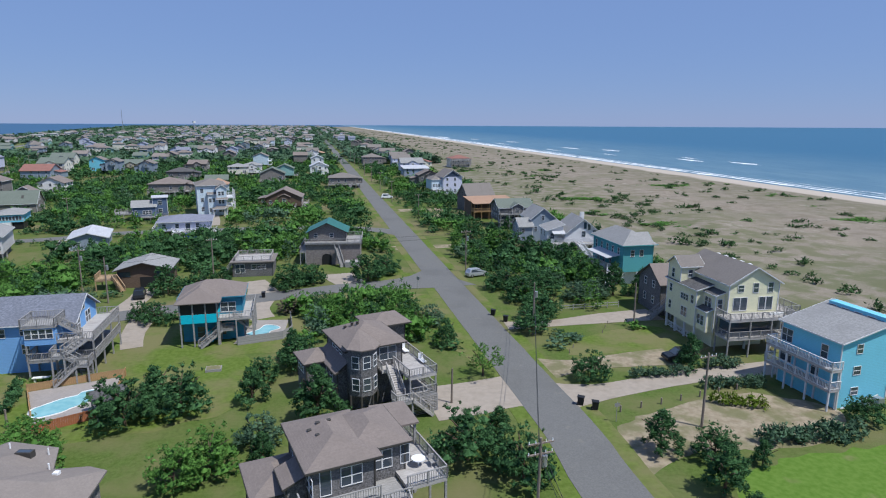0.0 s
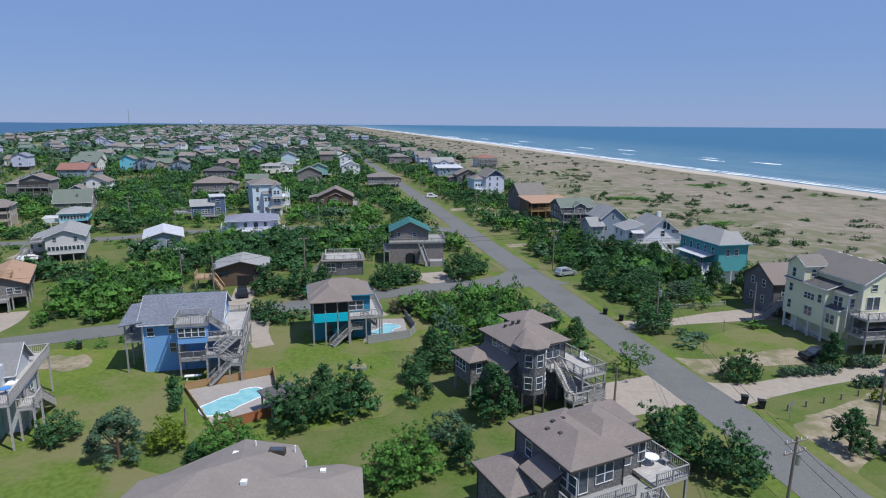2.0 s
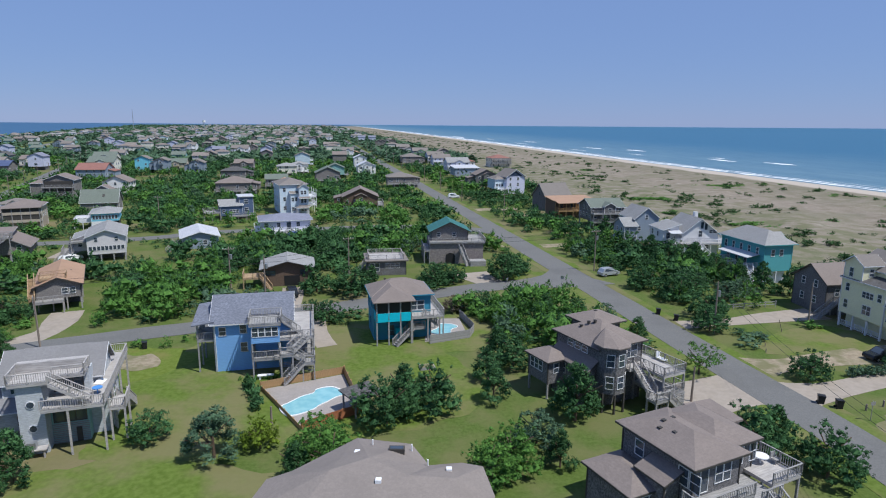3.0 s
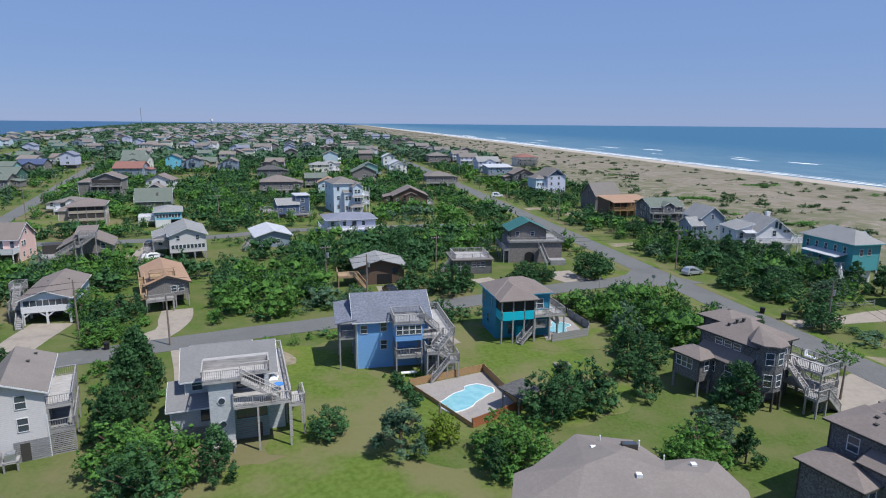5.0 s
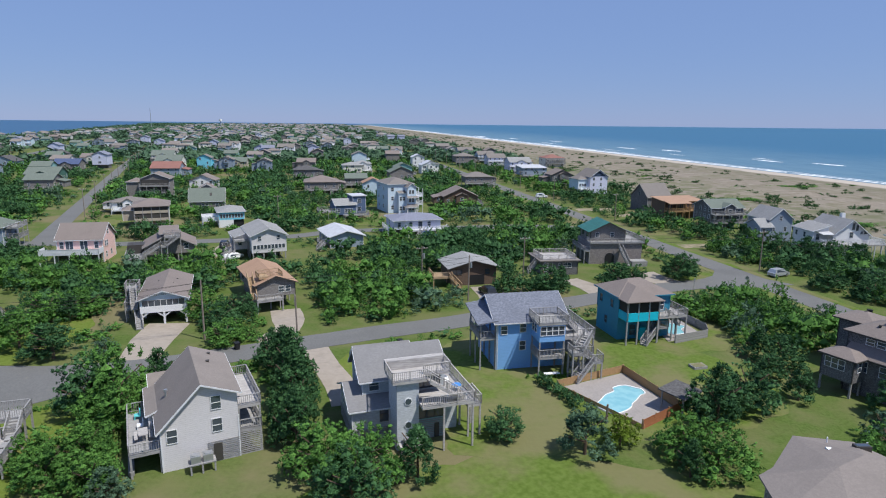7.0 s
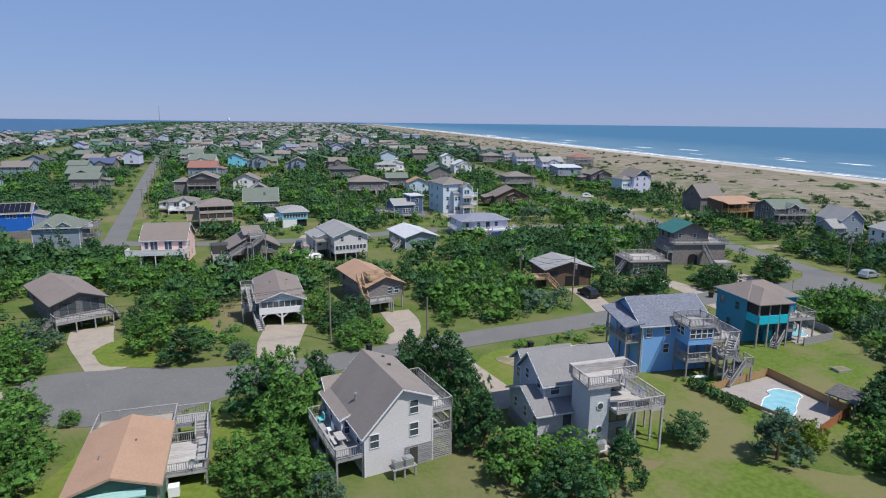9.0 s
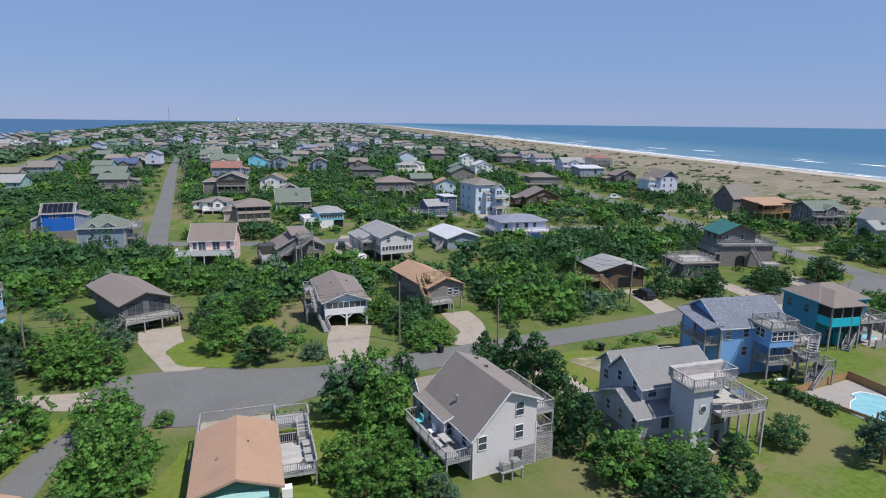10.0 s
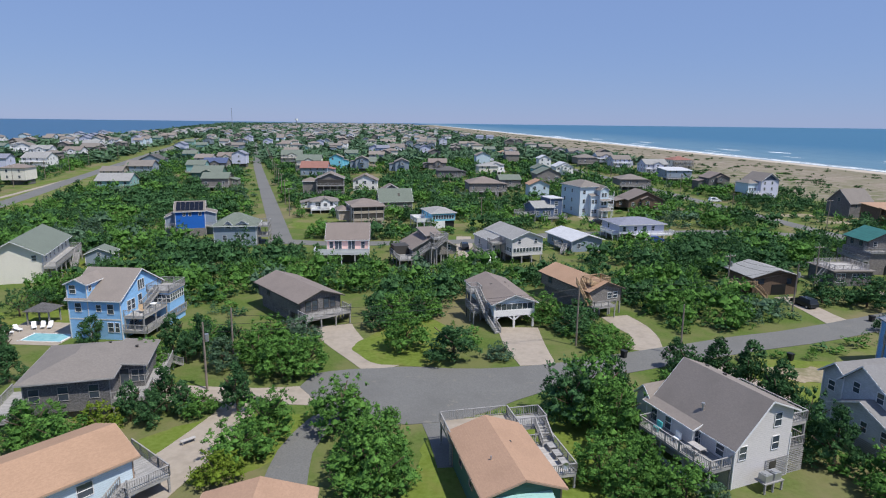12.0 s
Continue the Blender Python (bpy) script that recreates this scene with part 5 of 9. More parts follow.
def tan_roof_house():
    h = House("grey house on posts with tan roof and rooftop deck", -97.0, 98.6, 29, "grey_shingle", "tan", DARK_TRIM)
    h.block(0, 0, 6.6, 15.0, 2.2, 4.5, "gable_y", 1.3, 0.5)
    h.win("F", 4.2, 2.9, 0.85, 1.0, 2, 0.3, frame_mat=WHITE).win("R", 3, 3.0, 0.9, 1.0).win("R", 8, 3.0, 0.9, 1.0).win("L", 3, 3.0, 0.9, 1.0)
    h.deck(-0.4, -2.0, 4.0, 0, 2.2, "FL", True)
    h.posts([(0.15, 0.1), (2.3, 0.1), (4.4, 0.1), (6.5, 0.1), (6.5, 4), (0.1, 4), (6.5, 8)], 0, 2.2, 0.22)
    h.block(0.5, 5.0, 6.2, 14.5, 0, 2.2, "none", wall="dark_shingle")
    h.deck(0.6, 0.6, 4.6, 3.2, 5.6, "FLRB", False, mat=WOOD_NEW, h=0.8)
    h.stairs((-0.6, -1.0, 2.3), (-0.6, 2.4, 5.5), 0.9, WOOD_NEW)
    h.vents([(5, 8, 5.2), (2.4, 10, 5.3)])


def brown_gable_house():
    h = House("dark brown gabled house on posts with a wide front deck", -143.2, 86.6, 46, "dark_shingle", "brown", DARK_TRIM)
    h.block(0, 0, 7.2, 15.5, 2.0, 4.3, "gable_y", 1.3, 0.6)
    h.win("F", 1.4, 2.5, 0.9, 1.6, 2, 0.3).win("F", 4.6, 2.5, 0.9, 1.6, 2, 0.3).win("R", 3, 2.8, 0.9, 1.1).win("R", 8, 2.8, 0.9, 1.1).win("L", 4, 2.8, 0.9, 1.1)
    h.deck(-0.4, -2.6, 7.6, 0, 2.0, "FLR", True)
    h.posts([(0.15, 0.1), (3.6, 0.1), (7.0, 0.1), (0.1, 4), (7.1, 4), (7.1, 8)], 0, 2.0, 0.22)
    h.block(0.4, 4.0, 6.8, 15.0, 0, 2.0, "none", wall="dark_shingle")
    h.stairs((8.9, 0.6, 0.05), (7.7, -1.6, 2.0), 1.0)
    h.stairs((-2.4, -0.4, 0.05), (-0.5, -1.6, 2.0), 1.0)
    h.vents([(5, 7, 5.1), (5.4, 10, 5.0)])


def octagon_house():
    h = House("dark shingled house with a corner turret and stacked decks", -11.1, 64.5, 28, "dark_shingle", "brown", DARK_TRIM)
    h.block(0.6, 0.2, 7.3, 7.6, 0, 7.2, "hip", 2.0, 0.5)
    h.win("F", 4.4, 5.4, 0.95, 1.5, 2, 0.1, frame_mat=WHITE).win("L", 2.6, 6.1, 0.9, 0.75, 3, 0.35, frame_mat=WHITE)
    h.block(-0.6, 0.4, 2.6, 6.8, 0, 4.9, "gable_y", 1.2, 0.4)
    h.win("L", 2.0, 3.0, 0.9, 1.3, 2, 1.4, frame_mat=WHITE)
    h.block(-3.0, 4.6, 0.2, 8.4, 1.9, 4.7, "hip", 1.0, 0.4)
    h.win("L", 0.8, 3.2, 0.7, 1.2, 3, 0.1, frame_mat=WHITE).win("F", 1.2, 3.2, 0.7, 1.2, frame_mat=WHITE)
    h.posts([(-2.9, 4.7), (-2.9, 8.3), (-1.0, 4.7)], 0, 1.95, 0.2)
    # the turret: an eight-sided tower with a pointed roof
    s, cx, cy, rad = Shape(), 2.1, -0.3, 1.75
    ring = [(cx + rad * math.cos(math.pi / 8 + i * math.pi / 4), cy + rad * math.sin(math.pi / 8 + i * math.pi / 4)) for i in range(8)]
    s.slab([(x, y, 7.85) for x, y in ring], 5.55)
    over = [(cx + (x - cx) * 1.25, cy + (y - cy) * 1.25, 7.8) for x, y in ring]
    r = Shape().add(over + [(x, y, z + 0.14) for x, y, z in over] + [(cx + 0.3, cy + 1.6, 9.25)], [tuple(range(7, -1, -1)), *[(i, (i + 1) % 8, (i + 1) % 8 + 8, i + 8) for i in range(8)], *[(i + 8, (i + 1) % 8 + 8, 16) for i in range(8)]])
    h.piece("turret", s, h.wall).piece("turret_roof", r, h.roof)
    for i in (4, 5, 6):
        a = (i + 1) * math.pi / 4
        for z in (3.0, 5.6):
            f = part("window", window_frame(0.8, 1.4, WHITE, True), None, h.root, at=pose(cx + 1.625 * math.cos(a), cy + 1.625 * math.sin(a), z, 0, 0, math.degrees(a) + 90))
            part("pane", window_pane(0.8, 1.4), None, f)
    h.posts([(ring[i][0], ring[i][1]) for i in (4, 5, 6, 7)], 0, 2.35, 0.2, DARK_TRIM)
    h.block(6.8, 8.0, 11.2, 12.2, 0, 6.7, "hip", 1.1, 0.7)
    h.deck(6.2, -4.4, 9.6, 0.2, 4.6, "FRL", True, floor=WOOD_PALE)
    h.deck(4.2, -1.2, 6.197, 0.2, 4.6, "L", False, floor=WOOD_PALE)
    h.deck(7.303, 0.2, 9.6, 7.9, 4.6, "R", True, floor=WOOD_PALE)
    h.deck(6.2, -4.4, 9.6, 0.2, 2.3, "FR", False)
    h.stairs((5.3, -3.9, 2.3), (5.3, -1.2, 4.6), 1.1, WOOD_PALE)
    h.deck(4.2, -5.4, 6.2, -3.9, 2.3, "FL", True)
    h.stairs((8.6, -5.1, 0.05), (6.2, -5.0, 2.3), 1.0, WOOD_PALE)
    h.lattice(6.4, -4.5, 9.7, -4.5, 0, 2.1)
    h.lattice(9.7, -4.5, 9.7, 2.0, 0, 2.1)
    for k, (x, y) in enumerate(((8.7, 2.4), (8.8, 4.4), (9.2, -1.6))):
        h.piece("deck_chair", Shape().box(x, y, 4.85, x + 0.6, y + 1.3, 4.95).box(x, y + 1.2, 4.95, x + 0.6, y + 1.3, 5.6), RED_CLOTH if k == 1 else PLASTIC_WHITE)
    h.vents([(2.0, 4.9, 8.4), (2.7, 4.4, 8.9), (3.2, 3.9, 9.1), (9.0, 10.2, 7.7)])


def front_shingle_house():
    h = House("dark grey shingled house with white windows and angled decks", -9.64, 40.55, 26, "dark_shingle", "brown", DARK_TRIM)
    h.block(0, 0, 5.0, 7.5, 0, 7.4, "hip", 1.25, 0.5)
    h.win("F", 1.1, 5.1, 0.8, 2.0, bars=False, frame_mat=WHITE).win("F", 2.7, 5.5, 0.75, 1.5, 2, 0.12, frame_mat=WHITE).win("L", 6.6, 5.5, 0.9, 1.4, 2, 0.2, frame_mat=WHITE).win("L", 2, 5.5, 0.9, 1.3, frame_mat=WHITE)
    h.block(3.6, 1.2, 8.0, 7.2, 0, 7.35, "hip", 1.15, 0.5)
    h.win("F", 2.0, 5.4, 0.75, 1.5, 2, 0.12, frame_mat=WHITE).win("F", 4.4, 5.4, 0.7, 1.6, frame_mat=WHITE)
    h.block(-3.7, 2.4, 0, 7.4, 0, 4.65, "hip", 0.9, 0.4)
    h.win("F", 1.4, 2.9, 0.9, 1.3, 2, 0.1, frame_mat=WHITE)
    h.block(-1.6, 1.2, 0, 3.8, 0, 5.7, "shed_left", 0.9, 0.3)
    h.piece("porch_roof", Shape().slab([(7.2, 4.2, 7.0), (10.6, 4.2, 7.0), (10.6, 7.8, 7.4), (7.2, 7.8, 7.6)], 0.18), h.roof)
    h.posts([(8.4, 4.5), (10.3, 4.5), (10.3, 7.5)], 0, 6.9, 0.2)
    h.deck(-1.0, -1.6, 4.9, 0, 4.8, "FL", True)
    h.deck(4.9, -2.2, 7.2, 1.2, 4.35, "F", True)
    h.deck(7.2, -1.4, 10.6, 7.8, 4.8, "FRB", True, floor=WOOD_PALE)
    h.stairs((6.2, -4.4, 2.9), (6.2, -2.2, 4.35), 1.4)
    h.deck(5.3, -6.0, 7.3, -4.4, 2.9, "FL", True)
    h.piece("deck_table", Shape().tube(9.2, 1.2, 5.4, 5.48, 0.6, sides=14).tube(9.2, 1.2, 4.8, 5.4, 0.06), PLASTIC_WHITE)
    for x, y in ((8.4, 2.2), (10.0, 0.4)):
        h.piece("deck_chair", Shape().box(x, y, 5.15, x + 0.6, y + 0.6, 5.23).box(x, y + 0.52, 5.23, x + 0.6, y + 0.6, 5.7).box(x, y, 4.8, x + 0.06, y + 0.06, 5.15).box(x + 0.54, y, 4.8, x + 0.6, y + 0.06, 5.15), WOOD_GREY)
    h.vents([(1.5, 3.4, 8.2), (1.9, 5.0, 8.4), (2.8, 4.9, 8.5), (1.1, 4.6, 8.1), (6.0, 5.0, 8.2)])


def grey_roof_house():
    h = House("broad house with a large brown-grey many-sided hipped roof", -37.0, 35.2, 0, "grey_shingle", "taupe", DARK_TRIM)
    eave = [(-4.1, 4.5), (-2.5, 5.6), (1.7, 10.5), (6.2, 9.6), (7.7, 6.5), (10.2, 6.9), (11.8, 6.4), (12.4, 2.6), (11.0, -2.0), (-2.0, -4.0), (-4.8, 0.0)]
    top = [(0.8, 3.2, 8.35), (3.4, 4.4, 8.6), (6.4, 2.6, 8.35), (9.6, 3.0, 7.9)]
    hub = [0, 0, 1, 1, 2, 3, 3, 3, 2, 0, 0]                  # the ridge point that each corner's hip climbs to
    n = len(eave)
    v = [(x, y, 6.75) for x, y in eave] + [(x, y, 6.6) for x, y in eave] + top
    f = [tuple(range(2 * n - 1, n - 1, -1))]
    for i in range(n):
        j = (i + 1) % n
        a, b = 2 * n + hub[i], 2 * n + hub[j]
        f += [(i, i + n, j + n, j), (j, i, a) if a == b else (j, i, a, b)]
    f += [(2 * n, 2 * n + 2, 2 * n + 1)]
    h.piece("roof", Shape().add(v, f), h.roof)
    wall = [(x + (3.5 - x) * 0.07, y + (3.0 - y) * 0.07, 6.62) for x, y in reversed(eave)]
    h.piece("wall", Shape().slab(list(reversed(wall)), 6.62), h.wall)
    h.last = (-2.0, -3.4, 10.4, 6.0, 0, 6.6)
    for x, y, z in ((2.24, 6.6, 7.75), (3.35, 4.1, 8.35), (4.33, 2.06, 8.3), (-1.17, 2.84, 7.5), (9.2, 4.6, 7.6)):
        h.piece("skylight", Shape().box(x - 0.2, y - 0.2, z - 0.5, x + 0.2, y + 0.2, z + 0.1), PLASTIC_WHITE)
    for x, y, z in ((3.2, 8.4, 7.5), (6.3, 8.2, 7.2), (7.6, 6.2, 7.1)):
        h.piece("vent_pipe", Shape().tube(x, y, z - 0.5, z + 0.3, 0.06), PLASTIC_WHITE)
    for x, y, z, w, d in ((1.3, 1.9, 7.75, 1.3, 0.7), (4.6, 6.9, 7.75, 1.2, 0.6)):
        rim = part("roof_hatch", Shape().box(x, y, z - 0.7, x + w, y + d, z + 0.06), DARK_TRIM, h.root)
        part("pane", Shape().box(x + 0.1, y + 0.1, z + 0.063, x + w - 0.1, y + d - 0.1, z + 0.08), GLASS, rim)
    for x, y in eave:
        BUILT.append((h.x + x * 0.8, h.y + y * 0.8, 3.5))
    BUILT.append((h.x + 4, h.y + 3, 6.0))


def yellow_house():
    h = House("tall pale-yellow house with grey roof and stacked decks", 38.7, 84.0, 10, "yellow", "grey")
    h.block(2.6, 0, 10.6, 12.5, 2.4, 10.0, "gable_y", 2.3, 0.4)
    h.win("F", 1.3, 6.0, 1.0, 1.9, 2, 0.15, False).win("F", 5.4, 6.0, 1.0, 1.9, 2, 0.15, False).win("F", 1.8, 8.8, 0.9, 0.95).win("F", 4.2, 8.6, 0.8, 1.4).win("F", 6.6, 8.6, 0.8, 1.4)
    h.block(0, 3.8, 2.6, 12.0, 2.4, 8.1, "shed_left", 0.9, 0.3, cover="dark")
    h.win("L", 1.2, 6.2, 0.7, 1.2).win("L", 4.4, 5.9, 0.6, 0.9, 3, 0.1).win("L", 1.2, 3.4, 0.7, 1.3).win("L", 4.8, 3.3, 0.7, 1.4, 2, 0.1).win("L", 7.2, 5.9, 0.7, 1.2)
    h.block(-0.003, 8.4, 3.6, 11.9, 8.0, 10.8, "gable_x", 1.2, 0.3)
    h.win("L", 1.4, 8.6, 0.7, 1.4).win("F", 1.6, 9.0, 0.7, 1.1)
    h.block(1.2, 0.9, 2.597, 3.797, 2.4, 8.0, "shed_left", 0.6, 0.25, cover="dark")
    h.win("L", 0.75, 6.0, 0.7, 1.4, 2, 0.15).win("F", 0.7, 6.0, 0.7, 1.5)
    h.block(0.2, 1.3, 1.197, 3.797, 2.4, 5.5, "shed_left", 0.5, 0.25, cover="dark")
    h.win("L", 0.7, 3.3, 0.7, 1.4, 2, 0.15)
    h.block(1.6, 1.6, 9.8, 12.0, 0, 2.4, "none")
    h.posts([(0.2, 4.0), (0.2, 6.6), (0.2, 9.2), (0.2, 11.8), (10.4, 0.2), (6.0, 0.2)], 0, 2.4, 0.25, WHITE)
    h.rail([((0.2, 4.0), (0.2, 11.8))], 0.2, WHITE, h.root, 0.9)
    h.deck(0.9, -3.1, 11.0, -0.003, 5.6, "FLR", True, floor=WOOD_PALE)
    h.deck(0.9, -3.1, 11.0, -0.003, 2.9, "FLR", False, floor=WOOD_PALE)
    h.piece("porch_screen", Shape().box(1.0, -0.8, 2.95, 10.8, -0.7, 5.2), GLASS)
    h.deck(11.0, -1.0, 13.6, 9.0, 5.6, "FRB", True, floor=WOOD_PALE)
    h.deck(10.6, 4.0, 13.2, 9.0, 8.4, "FR", True, floor=WOOD_PALE)
    h.piece("sun_mattress", Shape().box(8.4, -1.6, 5.6, 10.6, -0.9, 5.85), PLASTIC_WHITE)
    for i in range(10):
        h.piece("skylight", Shape().box(6.75 + 0.5 * (i % 2), 1.6 + 0.95 * i, 11.9, 7.1 + 0.5 * (i % 2), 1.95 + 0.95 * i, 12.4 - 0.12 * (i % 2)), PLASTIC_WHITE)


def aqua_house():
    h = House("bright aqua house with white balcony rails and grey shed roof", 45.8, 65.9, 15, "aqua", "pale_grey")
    h.block(0, 0, 7.5, 8.6, 0, 8.0, "shed_left", 2.2, 0.4)
    h.win("F", 2.6, 6.6, 0.8, 1.1).win("F", 2.6, 4.0, 1.0, 1.0).win("F", 2.6, 1.5, 1.0, 0.9)
    h.win("L", 0.8, 5.6, 1.7, 1.6).win("L", 6.4, 5.5, 0.9, 1.6).win("L", 1.0, 3.0, 1.7, 1.8).win("L", 5.4, 2.9, 1.0, 2.0)
    h.block(6.4, 0.4, 7.6, 8.2, 8.0, 10.4, "none")
    h.win("L", 0.6, 9.5, 1.0, 0.5, 4, 0.8, False)
    h.deck(-1.5, -0.4, 0, 9.4, 5.0, "FLB", True, mat=WHITE, floor=WOOD_PALE)
    h.deck(-1.5, -0.4, 0, 9.4, 2.6, "FLB", False, mat=WHITE, floor=WOOD_PALE)
    h.deck(7.5, 1.0, 11.0, 7.0, 3.0, "FR", True, mat=WHITE)
    h.piece("air_conditioner", Shape().box(3.4, -1.2, 0.3, 4.3, -0.4, 1.2).box(5.0, -1.3, 0.3, 5.9, -0.5, 1.2), METAL)
    h.piece("drain_pipe", Shape().beam((0.4, -0.5, 0.2), (2.6, -0.6, 0.5), 0.12, 0.12).beam((3.0, -0.4, 0.4), (6.0, -0.3, 1.2), 0.12, 0.12), WHITE)


def green_roof_house():
    h = House("weathered block house with green metal roof and roof deck", -31.4, 137.2, 6, "grey_shingle", "green", DARK_TRIM)
    h.block(0, 0, 12.4, 9.5, 0, 5.0, "none", wall="brown_block")
    # black arch-shaped slab paints the dark inside onto the wall
    arch = [(3.6, 0.0), (5.8, 0.0)] + [(4.7 + 1.1 * math.cos(a * math.pi / 8), 1.7 + 0.9 * math.sin(a * math.pi / 8)) for a in range(9)]
    n = len(arch)
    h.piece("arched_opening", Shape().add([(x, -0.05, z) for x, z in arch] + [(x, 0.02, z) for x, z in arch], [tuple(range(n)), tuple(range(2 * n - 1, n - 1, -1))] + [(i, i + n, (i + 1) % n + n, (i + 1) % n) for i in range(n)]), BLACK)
    h.block(0.6, 2.0, 9.0, 9.3, 5.0, 7.4, "gable_y", 2.0, 0.7)
    h.win("F", 1.6, 6.0, 0.8, 1.0, frame_mat=WHITE).win("F", 5.2, 6.0, 0.8, 1.0, frame_mat=WHITE).win("L", 2, 5.8, 0.9, 1.0).win("L", 5, 5.8, 0.9, 1.0)
    h.deck(-0.2, -0.4, 12.8, 2.0, 5.1, "FLR", False)
    h.deck(9.0, 2.0, 12.8, 9.3, 5.1, "RB", False)
    h.deck(-1.4, 0, 0, 9.0, 3.2, "FL", True)
    h.stairs((8.4, -3.0, 0.05), (7.0, -0.4, 4.0), 1.0)
    h.piece("low_wall", Shape().box(9.0, -3.2, 0, 12.6, -0.6, 1.2), WOOD_GREY)


def grey_metal_house():
    h = House("brown wood house with a pale grey metal gable roof", -63.8, 116.2, 14, "brown_wood", "pale_grey", DARK_TRIM)
    h.block(0, 0, 9.4, 8.0, 0, 3.7, "gable_y", 1.3, 0.75)
    h.win("F", 1.2, 2.3, 2.2, 0.9, bars=False).win("F", 7.6, 2.2, 0.9, 1.0)
    # black slab on the wall stands for the shade inside the garage
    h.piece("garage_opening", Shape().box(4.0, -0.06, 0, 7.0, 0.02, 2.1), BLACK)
    h.deck(-3.8, -1.2, 0, 3.0, 2.2, "FL", True, mat=WOOD_NEW)
    h.stairs((1.4, -2.6, 0.05), (-0.4, -0.9, 2.2), 1.0, WOOD_NEW)


def flat_dark_house():
    h = House("small dark house with a flat roof deck", -44.4, 125.6, 10, "dark_shingle", "grey", DARK_TRIM)
    h.block(0, 0, 8.2, 7.6, 0, 3.1, "flat", 0, 0.5)
    h.win("F", 4.4, 1.6, 0.9, 1.0, 3, 0.05, frame_mat=WHITE).win("F", 1.0, 0.9, 0.9, 1.8, 2, 0.1, frame_mat=WHITE)
    h.deck(0.4, 0.6, 7.8, 7.0, 3.35, "FLRB", False, mat=WOOD_PALE)
    h.stairs((-2.2, 2.4, 0.05), (0.3, 2.4, 3.3), 1.0, WOOD_PALE)


def blue_gable_house():
    h = House("sky-blue gabled house with stacked decks beside a swimming pool", -175.3, 77.8, 2, "light_blue", "taupe")
    h.block(0, 0, 7.9, 11.8, 0, 6.1, "gable_x", 3.3, 0.35)
    h.win("F", 4.6, 4.3, 0.7, 1.0).win("F", 6.4, 4.0, 0.9, 1.4).win("F", 6.2, 1.2, 0.8, 1.4).win("F", 7.2, 1.2, 0.6, 1.4)
    h.win("R", 2.2, 3.9, 0.9, 1.5, 2, 0.2).win("R", 5.2, 3.6, 1.0, 2.0).win("R", 5.2, 6.3, 0.5, 1.5, 3, 0.1, False).win("R", 2.4, 0.8, 0.9, 1.5, 2, 0.3)
    # the bay that rises through the eaves
    h.block(-0.012, -0.012, 3.0, 5.4, 0, 8.4, "gable_y", 0.7, 0.3)
    h.win("F", 0.9, 7.0, 0.9, 1.2).win("F", 1.5, 4.2, 0.9, 1.3).win("R", 0.8, 7.2, 0.6, 0.8)
    h.piece("band", Shape().box(-0.03, -0.04, 3.0, 7.93, -0.016, 3.2), WHITE)
    h.deck(7.9, 0.6, 11.0, 7.4, 3.4, "FR", True, floor=WOOD_PALE)
    h.deck(7.9, 0.2, 11.6, 12.4, 1.3, "FR", False)
    h.block(7.9, 7.4, 11.4, 12.2, 0, 5.3, "none")
    h.win("F", 0.6, 3.7, 0.6, 1.2, 5, 0.1).win("R", 0.7, 3.7, 0.6, 1.2, 6, 0.12)
    h.deck(7.9, 7.2, 11.6, 12.4, 5.5, "FLRB", False)
    h.stairs((8.6, 4.4, 3.4), (9.6, 7.3, 5.5), 0.9)
    h.piece("deck_chair", Shape().box(9.2, 2.4, 3.7, 9.9, 3.1, 3.8).beam((9.2, 3.0, 3.8), (9.0, 3.4, 4.5), 0.6, 0.06), WOOD_NEW)
    h.piece("deck_table", Shape().tube(10.0, 5.2, 3.4, 4.1, 0.06).tube(10.0, 5.2, 4.1, 4.18, 0.5, sides=12), PLASTIC_WHITE)


def dark_hip_house():
    h = House("dark shingled low house with grey-brown roof and side deck", -162.2, 53.0, 21, "dark_shingle", "grey", WOOD_GREY)
    h.block(0, 0, 8.4, 11.0, 0.9, 4.5, "hip", 1.6, 0.6)
    h.win("F", 1.0, 2.3, 0.95, 1.5).win("F", 3.8, 2.3, 0.95, 1.5).win("F", 6.8, 2.3, 0.95, 1.5)
    h.block(8.2, 3.6, 11.2, 11.0, 0.9, 4.3, "shed_right", 0.5, 0.5)
    h.win("F", 0.9, 1.9, 0.9, 2.0, bars=False).win("F", 2.0, 2.3, 0.7, 1.4, 2, 0.08).win("R", 1.4, 2.3, 1.4, 1.4)
    h.block(0.4, 0.4, 8.0, 10.6, 0, 0.9, "none")
    h.deck(8.4, 0.2, 12.0, 3.6, 1.6, "FR", True)
    h.deck(11.2, 3.6, 13.0, 12.0, 1.6, "R", True)
    h.deck(-3.6, -1.0, 0, 7.0, 0.9, "FL", True)
    h.stairs((13.6, 13.4, 0.05), (12.2, 11.4, 1.6), 1.0)
    h.vents([(4.4, 3, 5.5), (6.6, 9.0, 5.4), (9.6, 8.6, 4.8)])


